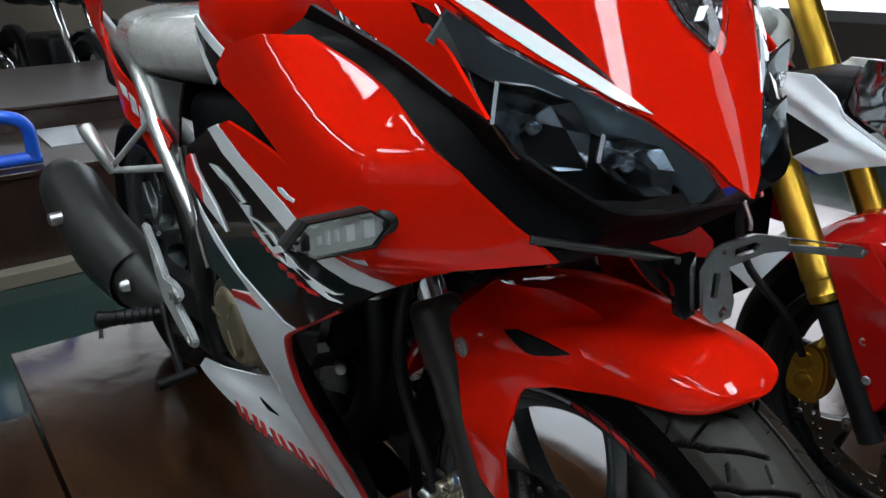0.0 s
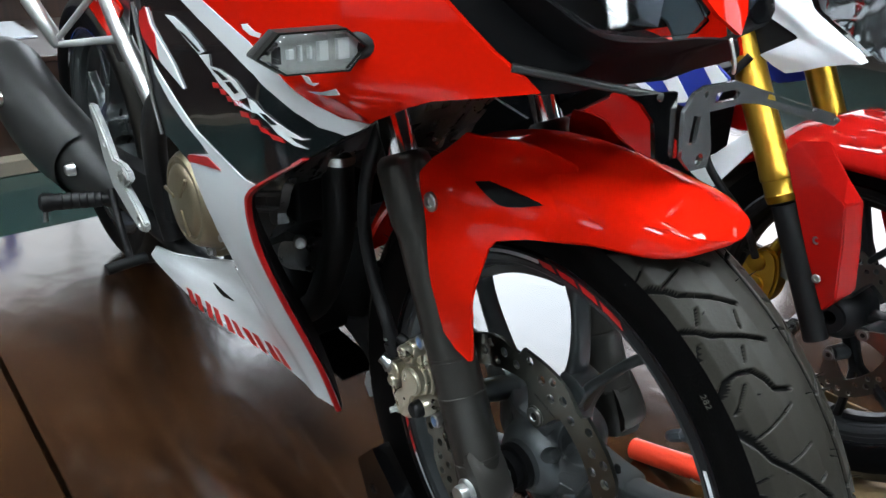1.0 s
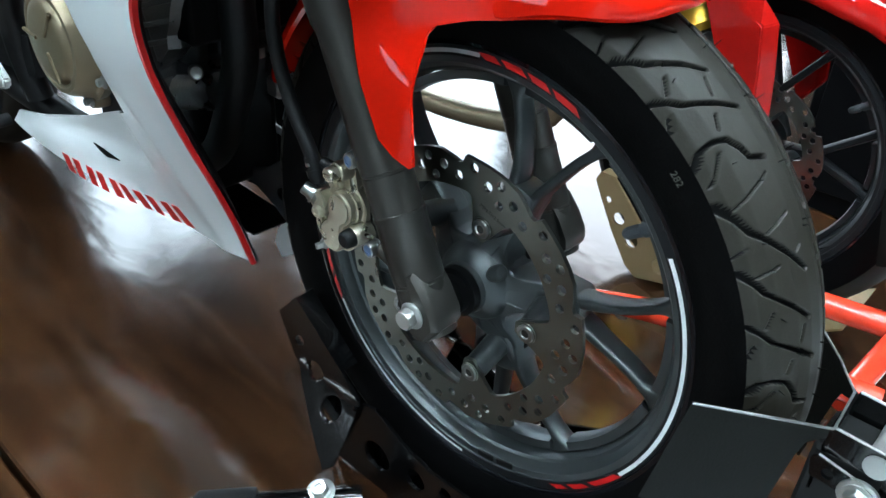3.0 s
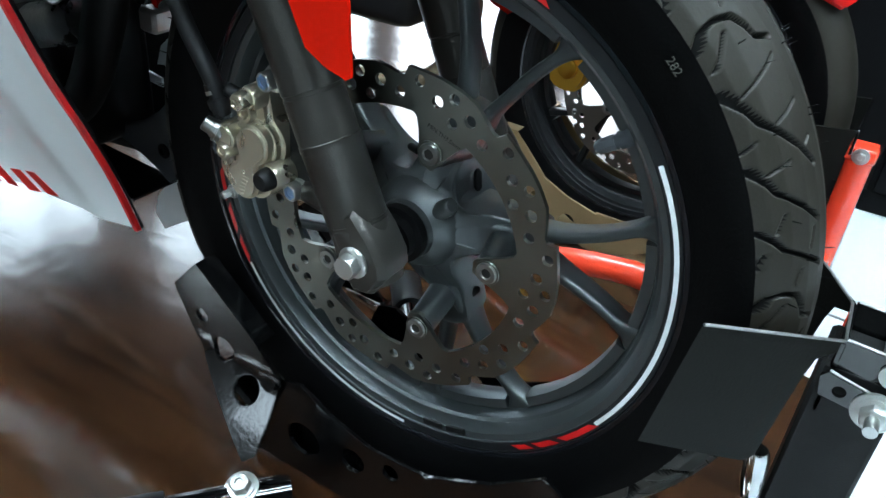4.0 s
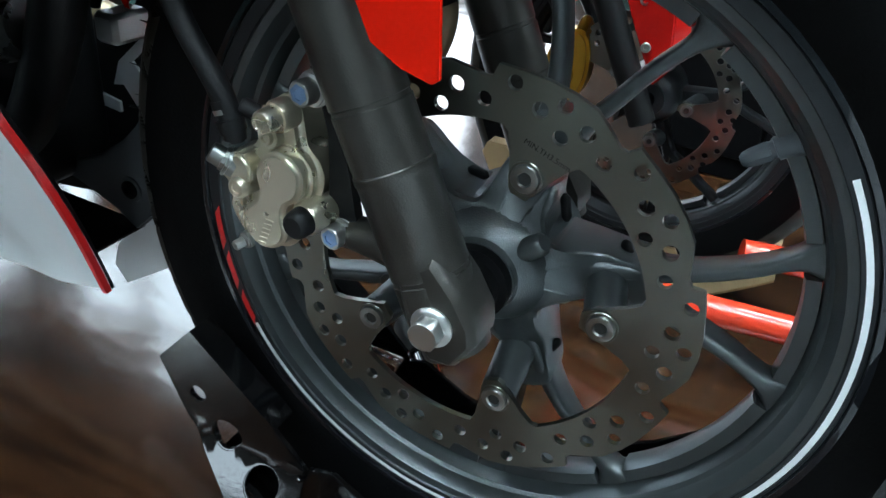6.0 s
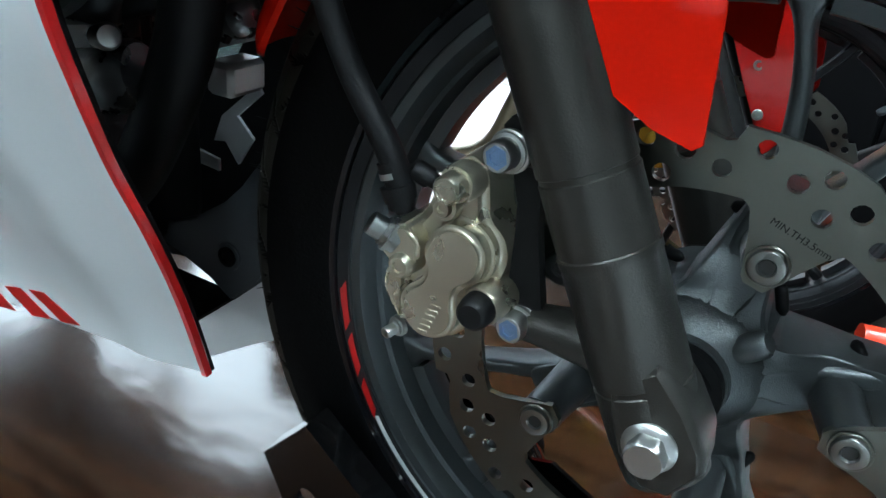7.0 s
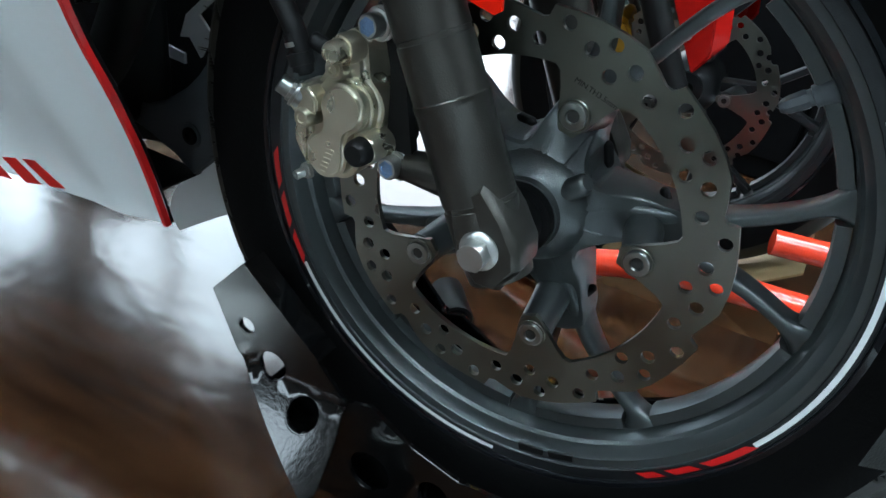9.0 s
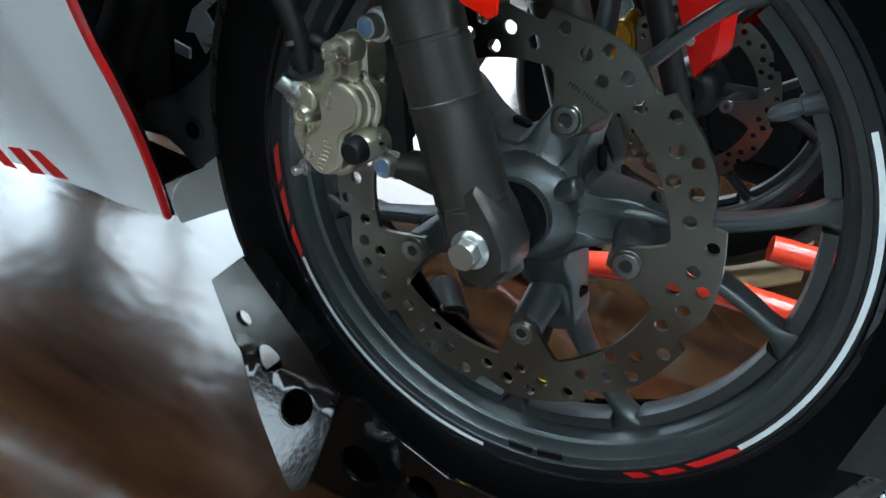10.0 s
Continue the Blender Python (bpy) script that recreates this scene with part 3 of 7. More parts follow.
def build_wheel(parent, at, spoke_phase, slim=False, stripes=True, tread=True):
    cast, rim_paint = (DARKCAST, DARKCAST) if slim else (CASTGREY, RIMGREY)
    hub = turned([(0.012, -0.052), (0.025, -0.052), (0.026, -0.047), (0.034, -0.042), (0.042, -0.030), (0.045, -0.020), (0.046, 0.024), (0.034, 0.040), (0.026, 0.052), (0.012, 0.052)], 32)
    wheel = part("front_wheel", hub, cast, parent, "black cast alloy hub and wheel" if slim else "grey cast alloy hub and wheel")
    wheel.location = at
    t, s = tyre_meshes()
    if tread:
        bmesh.ops.scale(t, vec=(0.982, 0.97, 0.982), verts=t.verts)
    part("tyre", t, TREAD, wheel, "black rubber tyre carcass")
    s2 = mirrored(s)
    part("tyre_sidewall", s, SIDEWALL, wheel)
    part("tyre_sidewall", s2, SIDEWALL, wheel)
    inner = [(0.2180, -0.0378), (0.2105, -0.0378), (0.2096, -0.0356), (0.2040, -0.0345), (0.2005, -0.0300), (0.1980, -0.0240), (0.1955, -0.0215), (0.1935, -0.0150), (0.1925, -0.005)]
    outer = [(0.196, -0.010), (0.201, -0.026), (0.209, -0.030), (0.2185, -0.032), (0.2238, -0.0345)]
    rim = turned(outer + inner + [(r, -y) for r, y in reversed(inner)] + [(r, -y) for r, y in reversed(outer)], 96)
    part("rim", rim, rim_paint, wheel, "black painted cast rim" if slim else "grey painted cast rim", 22)
    for s in (-1, 1):
        part("rim_flange", turned([(0.2096, s * 0.0374), (0.2102, s * 0.0380), (0.2184, s * 0.0380), (0.2188, s * 0.0374)], 96), DARKCAST, wheel, "dark grey rim flange")
        part("rim_lip", turned([(0.2190, s * 0.0378), (0.2200, s * 0.0402), (0.2236, s * 0.0402), (0.2246, s * 0.0378)], 96), GLOSSBLACK, wheel, "glossy black rim lip")
    for k in range(5):
        for a0, a1 in ((18.0, 54.0), (-11.0, 11.0)):
            seg = [(0.1920, -0.011), (0.1835, -0.010), (0.1820, -0.004), (0.1820, 0.004), (0.1835, 0.010), (0.1920, 0.011)]
            part("rim_rib", turned(seg, 10, spoke_phase + 72 * k + a0, a1 - a0), rim_paint, wheel)
    sp = None
    for k in range(5):
        if sp is None:
            if slim:
                bm = spoke_bar(0, 0.040, 0, 0.10, 0.020, 0.016, 0.034, 0.024)
                join(bm, spoke_bar(0, 0.095, 15, 0.193, 0.012, 0.012, 0.022, 0.020))
                join(bm, spoke_bar(0, 0.095, -15, 0.193, 0.012, 0.012, 0.022, 0.020))
            else:
                def limb(stations):
                    rings = []
                    for rel, r, y, w, t in smooth_path(stations, 4):
                        a = radians(rel)
                        c, tv = Vector((r * math.cos(a), y, r * math.sin(a))), Vector((-math.sin(a), 0, math.cos(a)))
                        ring = []
                        for g in range(16):
                            e = 2 * math.pi * g / 16 + 0.2
                            ce, se = math.cos(e), math.sin(e)
                            ring.append(c + tv * (w / 2 * math.copysign(abs(ce) ** 0.6, ce)) + Vector((0, t / 2 * math.copysign(abs(se) ** 0.6, se), 0)))
                        rings.append(ring)
                    return loft(rings)
                # two blades to the rim
                bm = limb([(9.0, 0.060, -0.004, 0.014, 0.036), (7.8, 0.085, -0.002, 0.013, 0.032), (7.4, 0.105, 0.0, 0.0115, 0.027), (8.6, 0.125, 0.0, 0.0105, 0.024), (11.3, 0.155, 0.0, 0.0100, 0.022), (14.0, 0.180, 0.0, 0.0130, 0.021), (15.0, 0.194, 0.0, 0.036, 0.021)])
                join(bm, limb([(-6.0, 0.060, -0.004, 0.012, 0.034), (-5.6, 0.085, -0.002, 0.012, 0.030), (-6.4, 0.105, 0.0, 0.0115, 0.027), (-8.8, 0.125, 0.0, 0.0105, 0.024), (-11.4, 0.155, 0.0, 0.0100, 0.022), (-13.9, 0.180, 0.0, 0.0130, 0.021), (-14.7, 0.194, 0.0, 0.036, 0.021)]))
            sp = part("spoke", bm, cast, wheel)
            sp.matrix_basis = pose(0, 0, 0, 0, -spoke_phase, 0)
        else:
            o = new("spoke", sp.data)
            o.parent = wheel
            o.matrix_basis = pose(0, 0, 0, 0, -(spoke_phase + 72 * k), 0)
    if not slim:
        # star-shaped hub body: deep rounded valleys between the arms, the face falling away from the barrel
        lobe = [(-36, 0.0440), (-30, 0.0450), (-24, 0.0475), (-18, 0.0520), (-13.5, 0.0585), (-10.5, 0.067), (-9.0, 0.078), (-8.5, 0.092), (-7, 0.1015), (-1, 0.1035), (5, 0.1035), (9.5, 0.1015), (11.5, 0.094), (13.0, 0.084), (16.0, 0.073), (20.0, 0.063), (24.5, 0.054), (30, 0.0470)]
        star = []
        for k in range(5):
            star += [(r * math.cos(radians(a + spoke_phase + 72 * k)), r * math.sin(radians(a + spoke_phase + 72 * k))) for a, r in lobe]
        ring_out = rounded(star, 3)
        def ring(f, y=None, grow=0.0):
            pts = []
            for u, v in ring_out:
                r = math.hypot(u, v)
                q = 0.022 + (r - 0.022 + grow) * f
                pts.append((u / r * q, -0.048 + 0.018 * sm((q - 0.022) / 0.024) + 0.014 * sm((q - 0.046) / 0.030) if y is None else y, v / r * q))
            return pts
        front = [ring(f) for f in (0.0, 0.12, 0.25, 0.4, 0.55, 0.7, 0.82, 0.92)]
        edge = ring(1.0)
        front += [[(x, y + 0.0004, z) for x, y, z in ring(1.0, None, -0.0022)], [(x * 1.004, y + 0.0022, z * 1.004) for x, y, z in edge]]
        sb = loft(front + [[(x, 0.012, z) for x, y, z in edge], ring(0.96, 0.018), ring(0.0, 0.018)])
        part("hub_body", sb, cast, wheel, "star-shaped cast hub body", 38)
        for k in range(5):
            for rel, r, y, size in ((-26.5, 0.0525, -0.002, 0.0100), (13.2, 0.0815, 0.0, 0.0075)):
                a = radians(spoke_phase + 72 * k + rel)
                c = Vector((r * math.cos(a), y, r * math.sin(a)))
                d = Vector((-0.75 * math.sin(a) + 0.35 * math.cos(a) * (1 if rel < 0 else -1), 0.35, 0.75 * math.cos(a) + 0.35 * math.sin(a) * (1 if rel < 0 else -1))) * size
                part("spoke_slot", tube([c - d, c - d * 0.6, c + d * 0.6, c + d], [0.0012, 0.0034, 0.0034, 0.0012], 10), DEEPBLACK, wheel, "dark slot at the spoke root")
        a = radians(41)
        part("hub_stud", rod((0.026 * math.cos(a), -0.036, 0.026 * math.sin(a)), (0.060 * math.cos(a), -0.043, 0.060 * math.sin(a)), [(0, 0.0075), (0.002, 0.0078), (0.020, 0.0072), (0.0225, 0.005)], 20), cast, wheel)
        part("hub_stud_hole", rod((0.028 * math.cos(a), -0.0365, 0.028 * math.sin(a)), (0.0, -0.028, 0.0), [(0, 0.0055), (0.0025, 0.0055)], 16), DEEPBLACK, wheel)
    if stripes:
        def arc(a0, a1, r0, r1, y, skew=0.0):
            n = max(3, int(abs(a1 - a0) / 3))
            rows = []
            for i in range(n + 1):
                a = a0 + (a1 - a0) * i / n
                rows.append([(r0 * math.cos(radians(a)), y, r0 * math.sin(radians(a))), (r1 * math.cos(radians(a + skew)), y, r1 * math.sin(radians(a + skew)))])
            return loft(rows, cap=False, closed=False)
        for a0, a1 in ((-148, -88), (-31.5, 32)):
            part("rim_stripe", arc(a0, a1, 0.2125, 0.2160, -0.0384), WHITEDECAL, wheel, "thin white rim stripe")
        part("rim_stripe", arc(92.5, 110, 0.2125, 0.2160, -0.0384), WHITEDECAL, wheel, "thin white rim stripe")
        for a0, a1 in ((-175, -167), (-165, -158), (-156, -149.5), (-43, -33), (-50.5, -45), (-56.5, -52.5), (65, 71.5), (73, 78), (79.5, 85), (86.5, 91)):
            part("rim_flash", arc(a0, a1, 0.2118, 0.2168, -0.0385, 2.0), REDDECAL, wheel, "red rim tape flash")
    if tread:
        strokes = [(0.0030, [(45.3, -0.0485), (47.3, -0.0445), (47.6, -0.0386), (47.0, -0.0305), (45.2, -0.0258), (43.5, -0.0233), (42.7, -0.0128)]), (0.0032, [(39.8, -0.0485), (34.4, -0.0398), (26.9, -0.0108)]),
                   (0.0028, [(29.5, -0.0485), (25.4, -0.0401), (20.1, -0.0137)]), (0.0026, [(20.9, -0.0485), (17.8, -0.0391), (13.9, -0.0104)]), (0.0015, [(45.8, -0.0378), (42.3, -0.0466)]),
                   (0.0015, [(40.8, -0.0180), (37.9, -0.0449)]), (0.0015, [(35.0, -0.0151), (33.5, -0.0319)]), (0.0015, [(30.3, -0.0113), (29.7, -0.0160)]), (0.0015, [(32.4, -0.0442), (31.6, -0.0485)]),
                   (0.0015, [(28.7, -0.0307), (28.0, -0.0427)]), (0.0015, [(22.4, -0.0378), (20.2, -0.0420)]), (0.0015, [(19.3, -0.0185), (17.0, -0.0224)]), (0.0015, [(17.6, -0.0463), (15.4, -0.0485)]), (0.0015, [(14.5, -0.0282), (12.6, -0.0313)])]
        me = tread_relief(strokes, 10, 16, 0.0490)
        me.polygons.foreach_set("use_smooth", [True] * len(me.polygons))
        relief = new("tread", me)
        relief.parent = wheel
        relief["label"] = "brownish rubber tread with sunk grooves coloured dark for shade"
        nub = bmesh.new()
        rng = random.Random(4)
        for k in range(150):
            a, y = rng.uniform(0, 2 * math.pi), rng.choice((-0.036, -0.024, 0.0, 0.024)) + rng.uniform(-0.002, 0.002)
            r = tyre_r(y)
            lean = rng.uniform(-0.004, 0.004)
            p = Vector((r * math.cos(a), y, r * math.sin(a)))
            tip = Vector(((r + 0.006) * math.cos(a + lean), y * 1.12, (r + 0.006) * math.sin(a + lean)))
            join(nub, tube([p, tip], [0.0006, 0.0002], 4, smooth=False))
        part("rubber_hair", nub, SIDEWALL, wheel)["kind"] = "stuff"
    if stripes:
        for a in (-79.5, -72.5):
            w = box(0.2005, 0.2075, -0.0372, -0.0345, -0.0105, 0.0105, 0.001)
            bmesh.ops.rotate(w, cent=(0, 0, 0), matrix=Matrix.Rotation(radians(-a), 3, "Y"), verts=w.verts)
            part("balance_weight", w, MATBLACK, wheel, "small dark stick-on balance weight")
    # valve stem
    va = radians(37.0)
    d = Vector((-math.cos(va), -0.10, -math.sin(va) + 0.05))
    v0 = Vector((0.1960 * math.cos(va), -0.006, 0.1960 * math.sin(va)))
    stem = part("valve", rod(v0, v0 + d, [(0, 0.0095), (0.003, 0.0092), (0.007, 0.0078), (0.011, 0.0068), (0.016, 0.0066), (0.0165, 0.0050), (0.020, 0.0050)], 18), BRIDGE, wheel, "grey rubber valve stem")
    part("valve_cap", rod(v0 + d.normalized() * 0.019, v0 + d, [(0, 0.0056), (0.001, 0.0060), (0.010, 0.0056), (0.014, 0.0046), (0.016, 0.0030)], 8), BRIDGE, stem)
    return wheel


def build_disc(wheel, y, rad, phase, bolt_r, thick=0.004):
    d = sheet(disc_outline(rad, phase=phase), lambda u, v, k: (u, y - thick / 2 if k == 0 else y + thick / 2, v), 1.0, 0.02, [disc_inner(rad * 0.77, bolt_r - 0.013, bolt_r, 0.5)] + disc_holes(rad, 72), grid=False)
    disc = part("brake_disc", d, DISCSTEEL, wheel, "drilled wavy steel brake disc", 30)
    for k in range(5):
        a = radians(0.5 + 72 * k)
        c = (bolt_r * math.cos(a), y - thick / 2 - 0.001, bolt_r * math.sin(a))
        bolt = part("disc_bolt", rod(c, (c[0], c[1] - 0.1, c[2]), [(0, 0.0102), (0.0008, 0.0102), (0.0012, 0.0098), (0.0012, 0.0090), (0.0004, 0.0088)], 28), DISCSTEEL, wheel, "flat socket-head disc bolt", 40)
        part("bolt_head", rod((c[0], c[1] - 0.0004, c[2]), (c[0], c[1] - 0.1, c[2]), [(0, 0.0086), (0.0014, 0.0086), (0.0024, 0.0080), (0.0026, 0.0070), (0.0026, 0.0046), (0.0010, 0.0038)], 24), BOLTGREY, bolt, "dull grey flat screw head", 40)
        part("socket", rod((c[0], c[1] - 0.0026, c[2]), (c[0], c[1] - 0.1, c[2]), [(-0.0013, 0.0046), (-0.0009, 0.0040)], 6), MUFFLER, bolt, "dark hexagon socket", 10)
        f = 0.071 / bolt_r
        boss = rod((c[0], y + thick / 2, c[2]), (c[0] * f, -0.006, c[2] * f), [(0, 0.0118), (0.004, 0.0121), (0.018, 0.0125), (0.036, 0.0132), (0.050, 0.0140)], 24)
        part("disc_boss", boss, CASTGREY, wheel)
    return disc


# ---- front motorcycle: shape of its side ----
def half(x, z):
    """Half width of the fairing at x, z."""
    h = 0.065 + 0.13 * sm((z - 0.2) / 0.4)
    h += 0.02 * math.exp(-((x + 0.1) / 0.18) ** 2) * sm((z - 0.5) / 0.15)
    h -= 0.8 * max(0, x + 0.05)
    h -= 0.04 * sm((0.70 - z) / 0.05) * sm((x + 0.2) / 0.12)
    h += 0.05 * sm((-0.45 - x) / 0.4) * (1 - sm((z - 0.25) / 0.2))
    e = z - (0.772 + 0.12 * sm((-x - 0.05) / 0.3))
    h -= 0.55 * (e + math.sqrt(e * e + 0.00012))
    h += float(np.interp(z, [0.15, 0.19, 0.25, 0.30, 0.35, 0.40, 0.45, 0.50, 0.56], [0.006, 0.009, 0.019, 0.024, 0.022, 0.017, 0.013, 0.006, 0.0])) * sm((x + 0.60) / 0.20)
    if z < 0.46:
        xc = float(np.interp(z, [0.20, 0.2265, 0.30, 0.358, 0.40], [-0.342, -0.348, -0.367, -0.377, -0.380]))
        h += 0.0055 * max(0.0, 1 - abs(x - xc) / 0.045) * sm((0.46 - z) / 0.08)
    return max(h, 0.02)


def flank(proud=0.0):
    return lambda u, v, d: (u, -(half(u, v) + proud - d), v)


def nose_x(y, z):
    return 0.12 - 0.47 * (z - 0.743) - 0.2 * math.sqrt(y * y + 0.00015) + 0.0024 - 1.3 * y * y


def front(proud=0.0):
    return lambda u, v, d: (nose_x(u, v) + proud - d, u, v)


def both(name, bm, material, parent, label="", angle=40):
    m = mirrored(bm)
    return part(name, bm, material, parent, label, angle), part(name, m, material, parent, label, angle)


bike = thing("motorcycle", "red, white and black sport motorcycle on a wheel chock", "motorcycle")
RAKE = Vector((-math.sin(radians(25.5)), 0, math.cos(radians(25.5))))


def build_front_end():
    wheel = build_wheel(bike, AXLE, 1.5)
    build_disc(wheel, -0.058, 0.138, 17.5, 0.0826)
    part("wheel_bearing", rod((0, -0.050, 0), (0, -0.2, 0), [(0, 0.024), (0.010, 0.024), (0.011, 0.019), (0.020, 0.019)], 28), DEEPBLACK, wheel)
    part("spacer", rod((0, -0.064, 0), (0, -0.2, 0), [(0, 0.0105), (0.012, 0.0105)], 20), ZINC, wheel, "bright axle spacer")
    txt = bpy.data.curves.new("stamp", "FONT")
    txt.body, txt.size, txt.align_x, txt.align_y, txt.extrude = "282", 0.0078, "CENTER", "CENTER", 0.0002
    o = new("tmp_text", txt)
    me = bpy.data.meshes.new_from_object(o)
    bpy.data.objects.remove(o)
    me.materials.append(STAMP)
    num = new("stamp", me)
    num.parent = wheel
    num["label"] = "pale number stamped on the tyre"
    a = radians(45.5)
    num.matrix_basis = Matrix.Translation((0.2530 * math.cos(a), -0.0500, 0.2530 * math.sin(a))) @ pose(0, 0, 0, 90, 0, 0) @ pose(0, 0, 0, 0, 0, -44.5)
    txt = bpy.data.curves.new("limit", "FONT")
    txt.body, txt.size, txt.align_x, txt.align_y = "MIN.TH3.5mm", 0.0048, "CENTER", "CENTER"
    o = new("tmp_text", txt)
    me = bpy.data.meshes.new_from_object(o)
    bpy.data.objects.remove(o)
    me.materials.append(MATBLACK)
    num = new("limit_mark", me)
    num.parent = wheel
    num["label"] = "engraved wear limit on the disc"
    a = radians(70.0)
    num.matrix_basis = Matrix.Translation((0.1010 * math.cos(a), -0.0603, 0.1010 * math.sin(a))) @ pose(0, 0, 0, 90, 0, 0) @ pose(0, 0, 0, 0, 0, -20)

    # fork legs
    for s in (-1, 1):
        base = AXLE + Vector((0, 0.095 * s, 0))
        leg = part("fork_leg", rod(base - 0.022 * RAKE, base + RAKE, [(0.0, 0.0205), (0.02, 0.0228), (0.048, 0.0232), (0.0486, 0.0224), (0.0510, 0.0224), (0.0516, 0.0232), (0.1080, 0.0231), (0.1086, 0.0236), (0.1130, 0.0236), (0.1138, 0.0229), (0.1470, 0.0228), (0.1476, 0.0221), (0.1500, 0.0221), (0.1506, 0.0228), (0.27, 0.0226), (0.280, 0.0250), (0.312, 0.0258), (0.330, 0.0258), (0.338, 0.0235), (0.342, 0.0190)], 40), FORKGREY, bike, "dark grey painted lower fork leg")
        part("fork_tube", rod(base + 0.31 * RAKE, base + RAKE, [(0.0, 0.0158), (0.46, 0.0158)], 28), CHROME, leg, "chrome inner fork tube")
        # cast foot: a bevelled block round the axle, cut off flat below
        o = [(-0.0240, 0.345), (-0.0200, 0.328), (-0.0125, 0.307), (0.0020, 0.2925), (0.0155, 0.2930), (0.0265, 0.3110), (0.0245, 0.3230), (0.0125, 0.3420), (-0.0040, 0.3600)]
        o = dense(o, 0.009)
        mid = (sum(x for x, _ in o) / len(o), sum(z for _, z in o) / len(o))
        def slab(f, y, s=s):
            return [(mid[0] + (x - mid[0]) * f, s * y, mid[1] + (z - mid[1]) * f) for x, z in o]
        foot = loft([slab(0.2, 0.1168), slab(0.86, 0.1168), slab(0.89, 0.1162), slab(0.98, 0.1110), slab(1.0, 0.1090), slab(1.0, 0.0860), slab(0.94, 0.0800)])
        part("axle_clamp", foot, FORKGREY, leg, angle=30)
    part("axle_nut", hexhead((0.0015, -0.1165, 0.3190), 0.0098, 0.0125, 0.0126), ZINC, bike, "zinc-plated axle bolt head")
    yoke = box(-0.315, -0.245, -0.135, 0.135, 0.780, 0.812, 0.006)
    part("lower_yoke", yoke, MATBLACK, bike)

    # mudguard: crown shell, side legs
    def ring(a, hw, r_top, r_edge):
        shape = [(1.0, 1.0), (0.97, 0.80), (0.90, 0.60), (0.80, 0.40), (0.745, 0.325), (0.72, 0.305), (0.5, 0.18), (0.25, 0.065), (0.0, 0.0)]
        pts = [(-hw * q, r_top - (r_top - r_edge) * e) for q, e in shape] + [(hw * q, r_top - (r_top - r_edge) * e) for q, e in reversed(shape[:-1])]
        ca, sa = math.cos(radians(a)), math.sin(radians(a))
        out = [Vector((r * ca, y, 0.315 + r * sa)) for y, r in pts]
        inn = [Vector(((r - 0.003) * ca, y * 0.955, 0.315 + (r - 0.003) * sa)) for y, r in reversed(pts)]
        return out + inn
    st = [(62.5, 0.006, 0.3232, 0.3215), (62.8, 0.014, 0.3242, 0.3190), (63.4, 0.026, 0.3260, 0.3145), (64.4, 0.040, 0.3277, 0.3080), (66.4, 0.051, 0.3286, 0.2995), (70, 0.0595, 0.3290, 0.2895), (76, 0.064, 0.3265, 0.276), (84, 0.067, 0.3240, 0.2585), (92, 0.070, 0.3230, 0.2545), (100, 0.078, 0.3215, 0.258), (108, 0.084, 0.320, 0.266), (120, 0.070, 0.320, 0.288), (140, 0.060, 0.318, 0.292), (150, 0.057, 0.317, 0.292), (155, 0.053, 0.316, 0.294), (158, 0.040, 0.314, 0.301)]
    guard = part("front_mudguard", loft([ring(*q) for q in st[:2] + [tuple(p) for p in smooth_path(st[2:], 3)]]), RED, bike, "glossy red front mudguard", 48)
    leg_out = [(-0.079, 0.634), (-0.101, 0.607), (-0.107, 0.594), (-0.0985, 0.578), (-0.083, 0.548), (-0.064, 0.505), (-0.045, 0.467), (-0.028, 0.4575), (-0.012, 0.4525), (-0.0085, 0.455), (-0.0095, 0.470), (-0.0115, 0.500), (-0.0165, 0.540), (-0.0185, 0.5530), (-0.0150, 0.5600), (0.0080, 0.5668), (0.052, 0.5745), (0.085, 0.5805), (0.060, 0.600), (0.020, 0.626), (-0.028, 0.638)]
    def legside(proud):
        def place(u, v, d):
            top = 0.1015 - 0.036 * sm((u + 0.070) / 0.10) - 0.014 * sm((u - 0.02) / 0.05) - 0.034 * sm((v - 0.585) / 0.055)
            fold = 0.1145 - 0.10 * max(0.0, u + 0.030 - 0.10 * (v - 0.45))
            f = sm((0.580 - v) / 0.075)
            return (u, -(top + (fold - top) * f + proud - d), v)
        return place
    for bm in [sheet(leg_out, legside(0.0), 0.003, 0.010)]:
        both("mudguard_leg", bm, RED, guard, angle=50)
    slot = [(-0.0435, 0.6040), (-0.034, 0.6060), (-0.0180, 0.6030), (0.0140, 0.5970), (0.0000, 0.5925), (-0.0120, 0.5900), (-0.0190, 0.5910), (-0.0290, 0.5960)]
    both("vent", sheet(slot, legside(0.0016), 0.002, 0.008), DEEPBLACK, guard, "black mudguard vent")
    for s in (-1, 1):
        part("mudguard_bolt", capbolt((-0.083, s * 0.1010, 0.576), (0, s, 0), 0.0088, 0.004), ZINC, guard, "bright dome-head bolt")

    # brake caliper behind the right leg
    def soft(bm, size, sharp=0.7, front=None):
        bmesh.ops.bevel(bm, geom=[e for e in bm.edges if e.is_manifold and e.calc_face_angle(0) > sharp and (front is None or (e.verts[0].co.y < front and e.verts[1].co.y < front))], offset=size, segments=3, affect="EDGES")
        return bm
